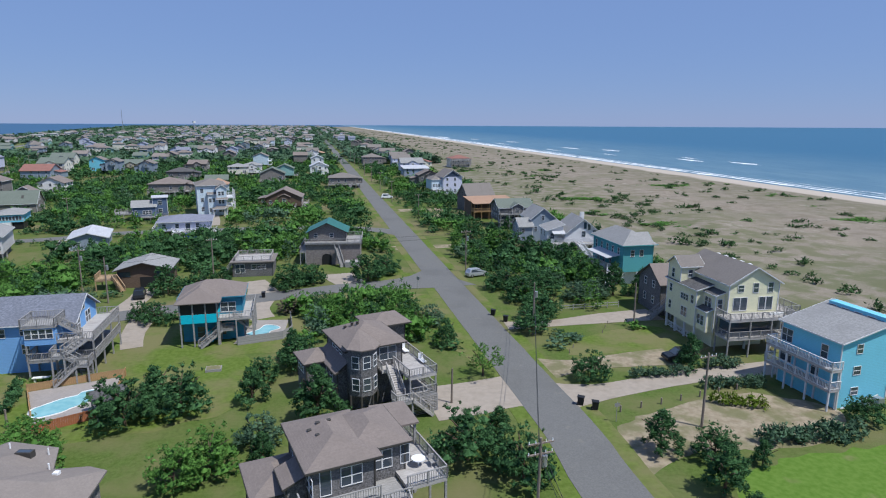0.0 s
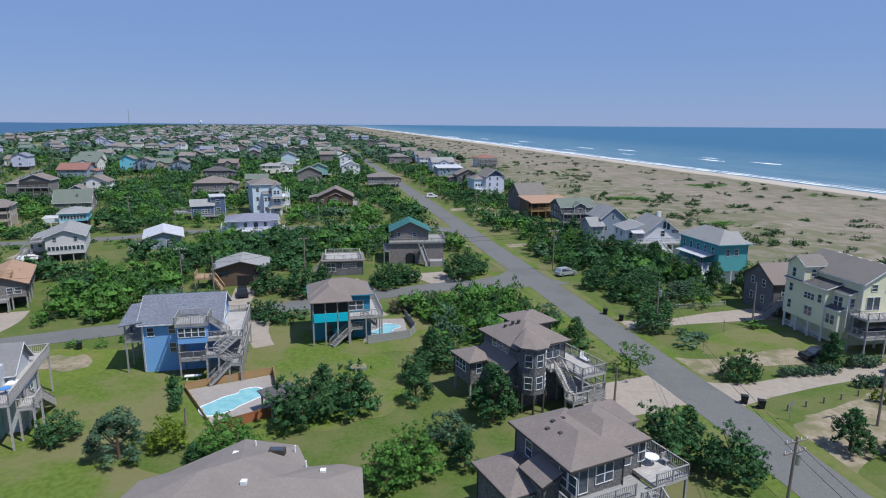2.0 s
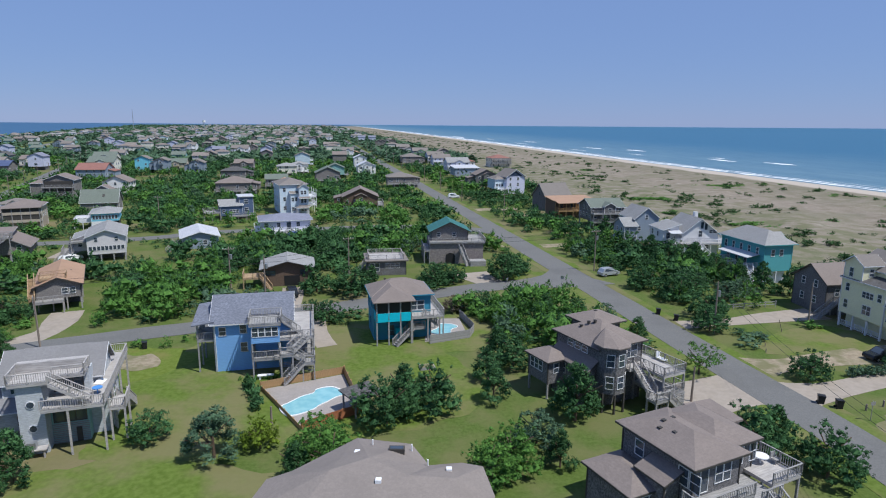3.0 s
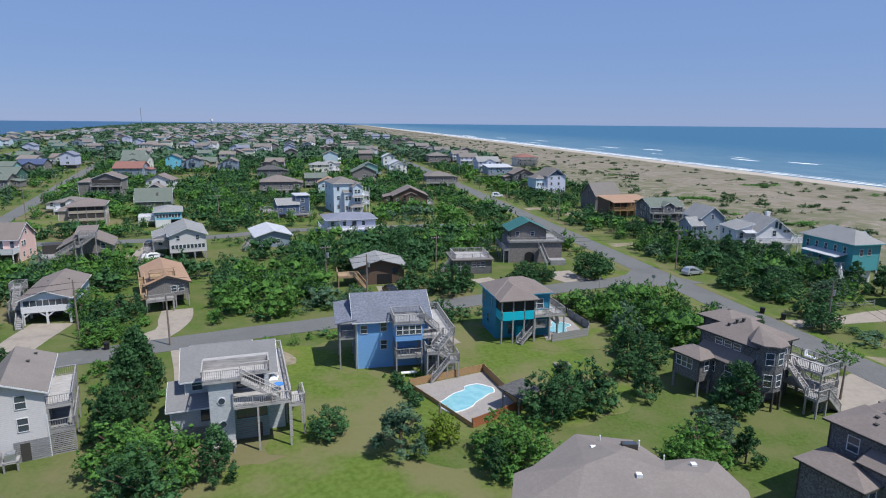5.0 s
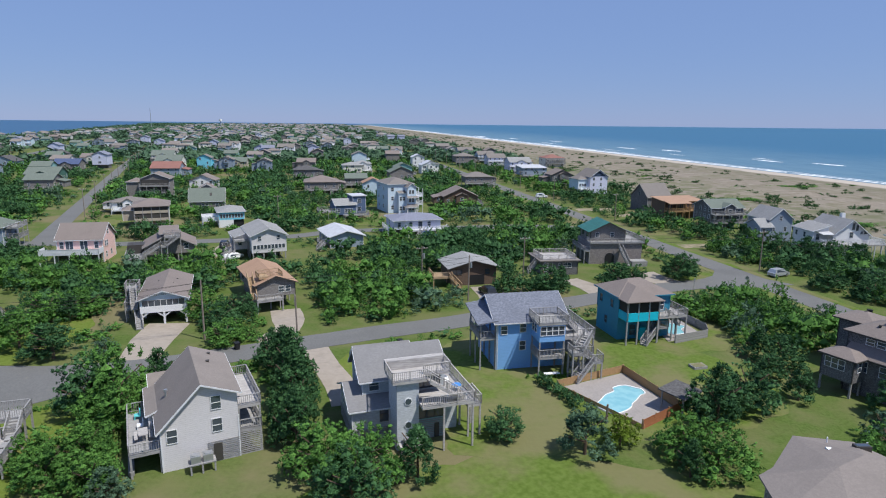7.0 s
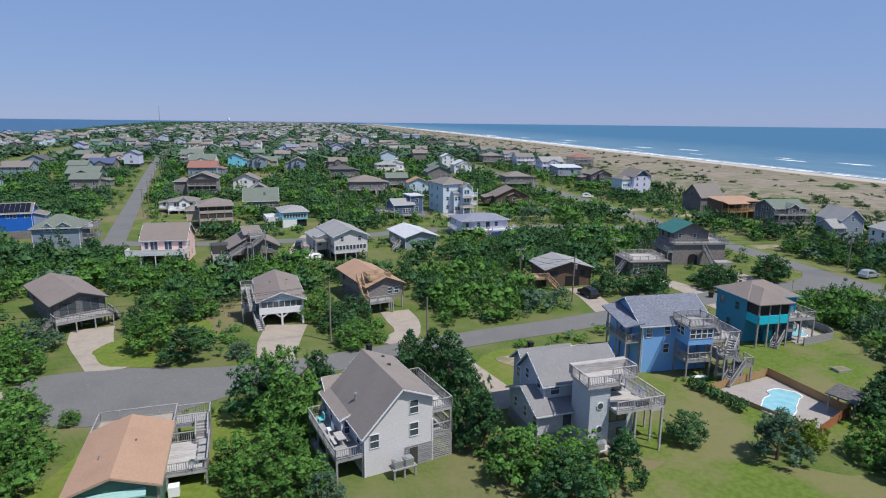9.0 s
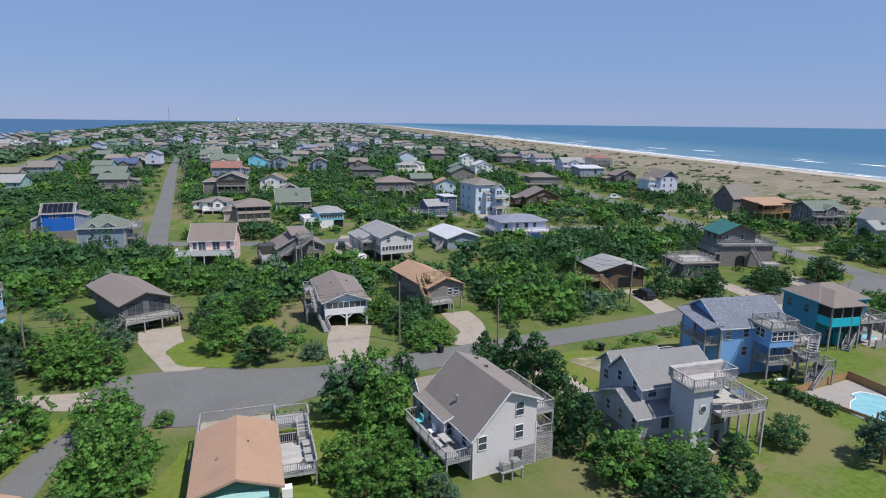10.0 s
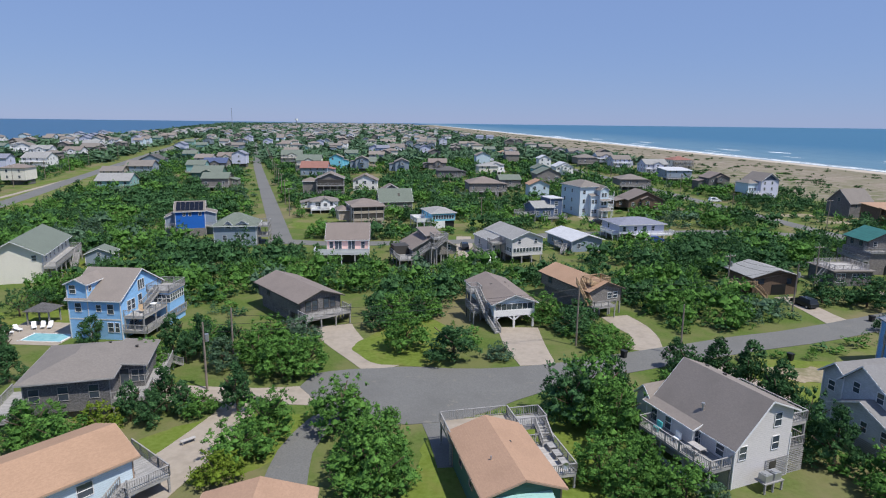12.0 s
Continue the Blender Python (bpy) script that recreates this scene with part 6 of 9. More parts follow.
def tan_corner_house():
    h = House("pale-blue house with tan shingle roof beside a drive", -150.5, 31.2, 57, "pale_blue", "tan", TAN_TRIM)
    h.block(0, 0, 13.4, 8.0, 0, 3.8, "gable_x", 1.35, 0.5)
    h.win("F", 9.5, 1.9, 1.2, 1.2, frame_mat=WHITE).win("R", 2.4, 2.0, 1.4, 1.3, frame_mat=WHITE)
    h.deck(12.0, -2.0, 15.6, 0.0, 1.7, "FR", True)
    h.deck(13.4, 0.0, 15.6, 5.0, 1.7, "R", True)
    h.stairs((9.6, -1.4, 0.05), (12.1, -1.0, 1.7), 1.0)


def low_orange_house():
    h = House("low house with faded orange roof under trees", -132.8, 30.0, 11, "sky_blue", "orange", TAN_TRIM)
    h.block(0, 0, 8.2, 8.6, 0, 3.3, "gable_y", 1.1, 0.45)
    h.win("B", 2, 1.4, 0.9, 1.1, 2, 2.0)


def dark_gable_house():
    h = House("dark shingled gabled house behind the yellow house", 37.4, 100.6, 8, "dark_shingle", "brown", DARK_TRIM)
    h.block(0, 0, 8.0, 8.0, 0, 5.6, "gable_x", 2.6, 0.4)
    h.win("L", 2.4, 4.4, 0.8, 1.2, frame_mat=WHITE).win("L", 5.4, 4.4, 0.8, 1.2, frame_mat=WHITE).win("L", 2.4, 1.6, 0.8, 1.2, frame_mat=WHITE).win("L", 5.4, 1.6, 0.8, 1.2, frame_mat=WHITE).win("F", 2.0, 3.4, 0.8, 1.2, frame_mat=WHITE)
    h.deck(1.0, -2.0, 6.0, -0.004, 2.6, "FR", True).stairs((-2.6, -1.4, 0.05), (1.0, -1.2, 2.6), 1.1)


def white_gable_house():
    h = House("white house with a broad front gable and wide raised deck", 29.9, 146.2, 4, "white", "pale_grey")
    h.block(0, 0, 9.0, 10.5, 0, 6.0, "gable_y", 3.5, 0.5)
    h.win("F", 4.6, 5.2, 0.9, 1.4).win("F", 4.9, 7.2, 0.7, 1.6, bars=False).win("F", 5.9, 6.9, 0.7, 1.6, bars=False).win("F", 7.2, 6.1, 0.8, 0.7, 2, 0.15).win("F", 2.0, 2.0, 0.9, 1.4).win("F", 6.4, 2.0, 0.9, 1.4)
    h.block(-3.9, 1.8, -0.004, 9.6, 0, 6.4, "shed_left", 1.5, 0.4)
    h.win("L", 1.4, 4.6, 0.8, 1.2).win("L", 4.6, 4.6, 0.8, 1.2).win("L", 3.0, 1.8, 0.8, 1.2).win("F", 1.2, 4.4, 0.9, 1.4).win("F", 2.7, 1.8, 0.9, 1.4)
    h.piece("porch_roof", Shape().slab([(-3.0, -0.6, 6.1), (0.2, -0.6, 6.1), (0.2, 1.9, 6.5), (-3.0, 1.9, 6.5)], 0.12), ROOF["white"])
    h.deck(-3.4, -2.0, 13.0, -0.004, 3.8, "FLRB", True, mat=WHITE, floor=WOOD_PALE)
    h.deck(9.003, -0.003, 13.0, 6.0, 3.8, "RB", True, mat=WHITE, floor=WOOD_PALE)
    h.stairs((5.4, -6.2, 0.05), (3.0, -2.0, 3.8), 1.2, WHITE)
    h.piece("chimney", Shape().box(5.0, 4.6, 8.6, 5.9, 5.5, 10.6), SIDING["white"])


def blue_front_house():
    h = House("slate-blue house with steep gable and side wing", 22.0, 165.2, 10, "slate_blue", "pale_grey")
    h.block(2.4, 0, 9.4, 9.0, 0, 6.6, "gable_y", 2.8, 0.4)
    h.win("F", 3.4, 6.2, 0.8, 1.2).win("F", 1.4, 3.2, 0.8, 1.2).win("F", 5.0, 3.2, 0.8, 1.2).win("L", 2, 4.6, 0.8, 1.2).win("L", 5, 4.6, 0.8, 1.2)
    h.block(-1.2, -1.4, 2.396, 5.0, 0, 4.8, "gable_x", 1.8, 0.35)
    h.win("F", 1.0, 3.0, 0.7, 1.2).win("L", 2.0, 3.0, 0.8, 1.2).win("L", 4.6, 3.0, 0.8, 1.2)


def teal_hip_house():
    h = House("teal house with pale hipped roof, porch and outside steps", 36.6, 120.3, 13, "sea_teal", "pale_grey", SIDING["sea_teal"])
    h.block(0, 0, 6.6, 13.0, 2.8, 8.3, "hip", 2.6, 0.7)
    h.win("L", 1.4, 6.0, 0.7, 1.5, 5, 1.7, frame_mat=WHITE).win("F", 2.0, 6.0, 0.8, 1.3, 2, 1.2, frame_mat=WHITE).win("L", 2.4, 3.4, 0.7, 1.2, 3, 2.0, frame_mat=WHITE)
    h.block(4.4, 4.0, 8.4, 8.0, 6.0, 8.2, "gable_x", 1.5, 0.4)
    h.block(0.6, 1.0, 6.2, 12.4, 0, 2.8, "none", wall="white")
    h.posts([(0.1, 0.1), (3.3, 0.1), (6.5, 0.1), (0.1, 4.4), (0.1, 8.6), (0.1, 12.9)], 0, 2.8, 0.22, WHITE)
    h.deck(-2.6, 1.6, -0.004, 10.0, 3.4, "FLB", True, mat=WHITE, floor=WOOD_PALE)
    h.piece("porch_roof", Shape().slab([(-3.0, 1.2, 5.7), (0.05, 1.2, 6.2), (0.05, 10.4, 6.2), (-3.0, 10.4, 5.7)], 0.12), ROOF["white"])
    h.stairs((-4.4, -2.4, 0.05), (-1.8, 1.6, 3.4), 1.1, WHITE)


for make in (dark_gable_house, white_gable_house, blue_front_house, teal_hip_house, blue_house, teal_house, silver_house, white_house, orange_roof_house, carport_house, tan_roof_house, brown_gable_house, octagon_house, front_shingle_house, grey_roof_house,
             yellow_house, aqua_house, green_roof_house, grey_metal_house, flat_dark_house, blue_gable_house, dark_hip_house, tan_corner_house, low_orange_house):
    make()


# ---- houses of the village, farther off ----
def village_house(label, x, y, yaw, w, d, z0, top, roof, wall, cover, extra="", sides=None, fine=None):
    """A house on posts (z0 over 0) or on the ground, its eaves at top. extra: F, L, R decks; S stairs to a roof deck; P solar panels; D a long balcony."""
    h = House(label, x, y, yaw, wall, cover, WHITE, fine=y < 190 if fine is None else fine)
    rise = {"hip": 0.19, "gable_x": 0.22, "gable_y": 0.23, "shed_front": 0.08}[roof] * (w if roof == "gable_y" else min(w, d) if roof == "hip" else d)
    h.block(0, 0, w, d, z0, top, roof, rise, 0.5)
    storeys = max(1, round((top - max(z0, 0.0)) / 2.7))
    sides = sides or ("F" + ("R" if x < -40 else "L") + ("L" if -110 < x < -40 and y < 200 else ""))
    gap = 2.3 if y < 200 else 3.2 if y < 600 else 5.5
    for face in sides:
        run = w if face == "F" else d
        n = max(1, int(run / gap))
        for k in range(storeys):
            z = z0 + 0.9 + k * (top - z0) / storeys
            for i in range(n):
                if (i * 7 + k * 3 + int(x)) % 5:
                    wide = 1.7 if (i + k + int(y)) % 4 == 0 and face == "F" else 0.9
                    h.win(face, run * (i + 0.5) / n, z, wide, 1.25)
    if z0 > 0.5:
        if y < 600:
            h.posts([(a, b) for a in (0.15, w / 2, w - 0.15) for b in (0.15, d - 0.2)], 0, z0, 0.25)
        h.block(w * 0.25, d * 0.3, w * 0.95, d * 0.9, 0, z0, "none", wall="dark_shingle")
    mid = [z0] if z0 > 0.5 else [2.6]
    if top - z0 > 4.2:
        mid.append(mid[0] + 2.6)
    for z in mid:
        if "F" in extra:
            h.deck(-0.2, -2.3, w + 0.2, -0.003, z, "FLR", z == mid[-1] and y < 600, mat=WHITE if wall in ("white", "lavender", "aqua", "pale_blue") else None)
        if "L" in extra:
            h.deck(-2.2, 0.0, -0.003, d, z, "FLB", z == mid[-1])
        if "R" in extra:
            h.deck(w + 0.003, 0.0, w + 2.2, d, z, "FRB", z == mid[-1])
    if "D" in extra:
        h.deck(w + 0.003, -0.5, w + 2.4, d, 3.2, "FRB", True)
    if "S" in extra:
        h.deck(w * 0.55, 0.3, w * 0.55 + 2.6, 2.8, top + 1.3, "FLRB", True, below=0)
        h.deck(-2.4, -0.6, -0.003, 5, z0, "FL", True)
        h.stairs((w * 0.1, -1.0, z0), (w * 0.5, -0.7, top + 0.6), 1.0)
    # a lower wing, a dormer or a flight of steps, by turns
    turn = (int(abs(x)) * 3 + int(y)) % 4
    if y < 700 and turn < 2:
        side = (-3.4, -0.003) if turn else (w + 0.003, w + 3.4)
        h.block(side[0], d * 0.35, side[1], d, z0, z0 + (top - z0) * 0.7, "shed_left" if turn else "shed_right", 0.9, 0.35)
        h.win("F", 1.7, z0 + 0.9, 0.9, 1.2)
    if y < 700 and turn in (1, 2):
        h.block(w * 0.35, -1.2, w * 0.68, d * 0.4, top - 2.2, top + 0.3, "gable_y", 1.0, 0.3)
        h.win("F", w * 0.165, top - 1.5, 1.2, 1.1)
    if z0 > 0.5 and y < 460 and turn != 2:
        h.stairs((w * 0.8, -4.6 if "F" in extra else -2.8, 0.05), (w * 0.8, -2.3 if "F" in extra else -0.1, z0), 1.1)
    if "P" in extra:
        for i in range(5):
            h.piece("solar_panel", Shape().slab([(0.4 + 1.7 * i, -0.2, top + 0.2), (1.95 + 1.7 * i, -0.2, top + 0.2), (1.95 + 1.7 * i, 3.0, top + 0.5), (0.4 + 1.7 * i, 3.0, top + 0.5)], 0.05), SOLAR)
    return h


def tall_pale_blue_house():
    h = House("tall pale-blue three-storey house with stepped bays and porches", -85.6, 212.0, 24, "pale_blue", "grey")
    h.block(0, 0, 9.4, 13.0, 0, 10.2, "hip", 2.0, 0.5)
    for k in range(3):
        h.win("L", 2.5, 1.4 + 3.2 * k, 0.9, 1.3).win("L", 7.5, 1.4 + 3.2 * k, 0.9, 1.3).win("F", 1.6, 1.4 + 3.2 * k, 0.9, 1.3)
    h.block(3.4, -1.8, 6.2, 0.02, 0, 7.2, "shed_front", 0.7, 0.3)
    h.win("F", 0.7, 1.2, 0.8, 1.3, 2, 0.3).win("F", 0.7, 4.6, 0.8, 1.3, 2, 0.3)
    h.block(6.2, -3.0, 9.4, 0.02, 0, 9.4, "gable_y", 1.2, 0.35)
    for k in range(3):
        h.win("F", 0.9, 1.2 + 2.9 * k, 0.8, 1.3, 2, 0.3)
    for k in range(2):
        h.block(6.0, -4.4, 9.6, -3.003, 2.7 + 2.9 * k, 2.75 + 2.9 * k, "shed_front", 0.5, 0.15)
    h.deck(9.403, -2.0, 12.4, 6.0, 6.0, "FRB", False, mat=WHITE).deck(9.403, -2.0, 12.4, 6.0, 3.1, "FRB", True, mat=WHITE, roofed=5.6)
    h.block(4.6, -7.0, 8.4, -4.5, 2.5, 2.7, "hip", 0.8, 0.3)
    h.posts([(4.7, -6.9), (8.3, -6.9), (4.7, -4.7), (8.3, -4.7)], 0, 2.5, 0.25, WHITE)


def low_white_roof_house():
    h = House("low slate-blue house with a long white metal roof", -94.4, 151.0, 24, "slate_blue", "white")
    h.block(0, 0, 8.6, 13.0, 0, 3.0, "gable_y", 1.3, 0.6)
    h.win("F", 2.0, 1.0, 0.9, 1.1).win("F", 5.4, 1.0, 0.9, 1.1).win("L", 3, 1.0, 0.9, 1.1).win("L", 8, 1.0, 0.9, 1.1)
    h.deck(-2.4, 1.0, -0.003, 5.0, 1.2, "FLB", True).stairs((-3.6, -1.6, 0.05), (-1.4, 1.0, 1.2), 1.0)


def sunroom_house():
    h = House("off-white gabled house with a band of sunroom windows", -109.6, 135.8, 26, "off_white", "pale_grey")
    h.block(0, 0, 7.8, 14.5, 1.8, 5.9, "gable_y", 1.5, 0.5)
    h.win("F", 0.6, 2.7, 0.62, 0.95, 9, 0.2, bars=False).win("F", 1.8, 4.7, 0.7, 1.0).win("F", 6.0, 4.7, 0.7, 1.0)
    h.win("L", 11.2, 2.7, 0.62, 0.95, 4, 0.2, bars=False).win("L", 3.0, 4.4, 0.8, 1.1)
    h.posts([(0.2, 0.2), (2.6, 0.2), (5.2, 0.2), (7.6, 0.2), (0.2, 5), (7.6, 5), (0.2, 9)], 0, 1.8, 0.25)
    h.block(1.2, 4.0, 7.0, 14.0, 0, 1.8, "none", wall="dark_shingle")
    h.block(-3.2, 6.0, 0.02, 14.5, 1.8, 4.6, "shed_left", 1.2, 0.35)
    h.win("F", 1.3, 2.8, 0.8, 1.2).win("L", 3, 2.8, 0.9, 1.2)
    h.deck(-3.6, 3.4, -0.003, 6.0, 4.4, "FL", True).deck(-5.6, 4.0, -3.203, 10.0, 1.9, "FLB", True)
    h.stairs((-6.4, 0.4, 0.05), (-4.6, 4.0, 1.9), 1.0)


def roof_deck_house():
    h = House("dark shingled gabled house with outside stairs to a roof deck", -132.0, 130.8, 24, "grey_shingle", "brown", WOOD_GREY)
    h.block(0, 0, 10.4, 9.5, 2.2, 4.0, "gable_y", 2.7, 0.5)
    h.win("F", 8.6, 3.2, 0.9, 1.2, frame_mat=WHITE).win("F", 2.2, 3.0, 0.9, 1.1).win("R", 3, 2.9, 0.9, 1.1).win("R", 6, 2.9, 0.9, 1.1)
    h.posts([(0.2, 0.2), (3.4, 0.2), (6.8, 0.2), (10.2, 0.2), (0.2, 5), (10.2, 5)], 0, 2.2, 0.25)
    h.block(2.0, 2.4, 9.6, 9.0, 0, 2.2, "none", wall="dark_shingle")
    h.block(3.4, 0.6, 7.0, 8.0, 4.6, 6.6, "shed_front", 0.7, 0.3)
    h.deck(4.2, -2.4, 7.6, 0.5, 6.5, "FLRB", True)
    h.deck(3.4, -3.2, 4.8, -1.6, 4.6, "FL", True)
    h.stairs((-0.4, -2.2, 2.3), (3.4, -2.4, 4.6), 1.0).stairs((4.6, -2.9, 4.6), (7.2, -2.9, 6.5), 0.9)
    h.deck(-3.8, -2.8, -0.003, 6.5, 2.2, "FLB", True)
    h.piece("screened_porch", Shape().box(-3.6, 2.6, 2.2, -0.1, 6.4, 4.2), DARK_TRIM)


def pink_house():
    h = House("pink sided house with a steep brown roof and white front deck", -152.0, 131.4, 11, "pink", "brown")
    h.block(0, 0, 9.4, 8.4, 0, 5.4, "gable_x", 3.0, 0.4)
    h.win("F", 1.0, 3.3, 0.8, 1.5).win("F", 8.2, 3.3, 0.8, 1.5).door("F", 2.6, 2.85, 1.5, 2.1).door("F", 5.6, 2.85, 1.5, 2.1)
    h.win("R", 2, 3.4, 0.8, 1.2, 2, 0.3).win("R", 2.2, 0.9, 0.8, 1.2).win("R", 5.4, 0.9, 0.8, 1.2).win("R", 4.2, 6.0, 0.8, 1.0)
    h.deck(-2.6, -3.2, 9.6, -0.003, 2.7, "FLR", True, mat=WHITE, solid=True)
    # dark-coloured box stands in for the shade below the front deck
    h.piece("porch_screen", Shape().box(0.4, -0.6, 0.1, 9.0, -0.02, 2.3), DARK_TRIM)


def aqua_cottage():
    h = House("aqua cottage with white railed deck and pale roof", -133.4, 179.2, 24, "aqua", "pale_grey")
    h.block(0, 0, 7.4, 11.0, 2.3, 4.6, "hip", 1.3, 0.5)
    h.win("F", 0.7, 2.9, 0.6, 1.1, 8, 0.25, bars=False).win("L", 2, 3.0, 0.7, 1.0, 3, 1.4)
    h.block(0.003, 0.003, 4.2, 10.8, 0, 2.3, "none", wall="white")
    # solid black box takes the place of the carport's inner shade
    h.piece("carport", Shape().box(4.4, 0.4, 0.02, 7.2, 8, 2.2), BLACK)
    h.deck(-4.6, 0.5, -0.003, 8.0, 2.3, "FLB", True, mat=WHITE, solid=True)


def tan_porch_house():
    h = House("tan house with three stacked screened porches and hipped roof", -157.0, 175.6, 24, "tan", "brown")
    h.block(0, 1.8, 9.4, 11.0, 0, 6.6, "hip", 1.8, 0.5)
    h.win("R", 2.5, 3.2, 0.9, 1.2).win("R", 6, 3.2, 0.9, 1.2).win("L", 3, 3.2, 0.9, 1.2)
    for z in (2.3, 4.6):
        h.block(0, -1.0, 9.4, 1.8, z, z + 0.8, "none")
        h.piece("porch_screen", Shape().box(0.15, -0.85, z + 0.8, 9.25, 1.78, z + 2.1), DARK_TRIM)
    h.posts([(0.1, -0.95), (2.4, -0.95), (4.7, -0.95), (7.0, -0.95), (9.3, -0.95)], 0, 6.7, 0.2)
    h.piece("porch_roof", Shape().slab([(-0.5, -1.5, 6.7), (9.9, -1.5, 6.7), (9.9, 2.4, 7.1), (-0.5, 2.4, 7.1)], 0.15), h.roof)
    h.block(-3.4, 5.0, 0.02, 11.0, 1.8, 4.8, "hip", 1.2, 0.4)


def moss_gambrel_house():
    h = House("grey shingled house with a steep mossy green roof", -156.4, 213.0, 18, "grey_shingle", "moss")
    h.block(0, 0, 11.8, 9.0, 0, 3.4, "gable_x", 4.0, 0.4)
    h.win("F", 4.6, 1.2, 0.9, 1.2, 2, 0.2).win("F", 9.2, 1.2, 0.9, 1.2).win("R", 4.5, 4.2, 0.9, 1.2).win("R", 3, 1.2, 0.9, 1.2)
    h.piece("skylight", Shape().slab([(6.8, 1.6, 5.1), (7.6, 1.6, 5.1), (7.6, 2.6, 6.0), (6.8, 2.6, 6.0)], 0.1), DARK_TRIM)
    h.block(2.0, 9.0, 9.0, 15.0, 0, 6.4, "gable_y", 2.0, 0.4, cover="brown")


def cobalt_tower_house():
    h = House("bright cobalt-blue house with solar panels and grey wings", -201.6, 155.0, 24, "cobalt", "grey")
    h.block(0, 0, 7.6, 8.0, 2.2, 7.0, "gable_x", 2.2, 0.35)
    h.win("F", 2.3, 5.7, 0.7, 0.9).win("F", 3.8, 5.7, 0.7, 0.9).win("F", 6.4, 5.7, 0.7, 0.9)
    h.block(0.003, -0.2, 7.597, 7.9, 0, 2.2, "none", wall="grey_shingle")
    for i in range(6):
        h.piece("solar_panel", Shape().slab([(0.3 + 1.18 * i, 0.0, 7.35), (1.4 + 1.18 * i, 0.0, 7.35), (1.4 + 1.18 * i, 3.4, 9.2), (0.3 + 1.18 * i, 3.4, 9.2)], 0.06), SOLAR)
    h.block(-2.8, 2.4, -0.003, 8.0, 0, 5.0, "shed_left", 1.4, 0.3, wall="slate_blue")
    h.block(7.603, 2.4, 10.4, 8.0, 0, 5.8, "shed_right", 1.0, 0.3, wall="slate_blue")
    h.deck(-2.8, 0.2, -0.003, 2.4, 2.6, "FL", True).deck(7.603, 0.2, 10.4, 2.4, 2.6, "FR", True)


def dormer_house():
    h = House("slate-blue shingled house with mossy hipped roof and round-topped dormers", -185.2, 143.8, 15, "slate_blue", "moss")
    h.block(0, 0, 10.4, 9.0, 0, 5.2, "hip", 3.0, 0.5)
    h.win("F", 2.6, 1.6, 0.9, 1.3).win("F", 6.0, 1.6, 0.9, 1.3, 2, 0.2)
    for x, w in ((2.8, 1.6), (5.8, 2.6)):
        h.block(x, -0.15, x + w, 3.0, 4.4, 5.9, "gable_y", 0.8, 0.2)
        h.win("F", w / 2, 4.7, w - 0.7, 1.1)
    h.deck(10.403, 1.5, 13.4, 7.5, 5.0, "FRB", False).deck(10.403, 1.5, 13.4, 7.5, 2.4, "FRB", True, roofed=2.4)


def arch_porch_house():
    h = House("grey house with stacked porches over two arches", -189.0, 243.0, 14, "grey_shingle", "brown")
    h.block(0, 1.8, 11.0, 11.0, 0, 8.0, "gable_y", 2.2, 0.5)
    for z in (2.6, 5.3):
        h.deck(-0.1, -0.6, 11.1, 1.797, z, "FLR", z > 5)
        h.piece("porch_screen", Shape().box(0.4, 1.2, z + 0.05, 10.6, 1.76, z + 2.3), DARK_TRIM)
    h.piece("arch", Shape().box(0, -0.5, 0, 0.8, 0.0, 2.3).box(5.0, -0.5, 0, 5.9, 0.0, 2.3).box(10.2, -0.5, 0, 11, 0.0, 2.3).box(0, -0.5, 1.9, 11, 0.0, 2.3), h.wall)
    h.block(-6, 5, -0.003, 12, 0, 6.4, "hip", 1.6, 0.4)


def navy_house():
    h = House("navy house with white window frames, flat-roofed tower and side deck", -101.6, 198.0, 24, "navy", "pale_grey")
    h.block(0, 0, 7.0, 8.0, 1.4, 4.6, "gable_x", 1.6, 0.35)
    h.win("F", 3.4, 2.0, 0.8, 1.3, 3, 0.15).win("F", 1.0, 2.2, 0.8, 1.2)
    h.block(6.2, 1.2, 10.6, 8.0, 1.4, 7.2, "flat", 0, 0.4, cover="white")
    h.win("F", 2.2, 2.2, 1.2, 1.4).win("F", 2.2, 4.9, 1.2, 1.4)
    h.posts([(0.2, 0.2), (3.5, 0.2), (6.9, 0.2), (10.4, 1.4)], 0, 1.4, 0.25)
    h.block(1.0, 2.0, 10, 7.6, 0, 1.4, "none", wall="dark_shingle")
    h.deck(-5.2, -0.5, -0.003, 5.0, 2.6, "FLB", True).deck(2.4, -2.2, 10.8, -0.003, 1.4, "FR", True)


def long_balcony_house():
    h = House("white house with grey-green roof and a long side balcony", -211.2, 102.4, 24, "cream", "moss")
    h.block(0, 0, 9.8, 20.0, 0, 5.8, "gable_y", 2.6, 0.7)
    h.win("F", 8.4, 4.4, 0.8, 1.1)
    for i in range(6):
        h.win("R", 2.4 + 3.0 * i, 3.7, 0.8, 1.4).win("R", 3.6 + 3.0 * i, 0.6, 1.0, 1.5)
    h.deck(9.803, -0.3, 12.2, 20.4, 3.0, "FRB", True)
    h.stairs((12.9, 9.0, 0.05), (12.9, 14.0, 3.0), 1.0)


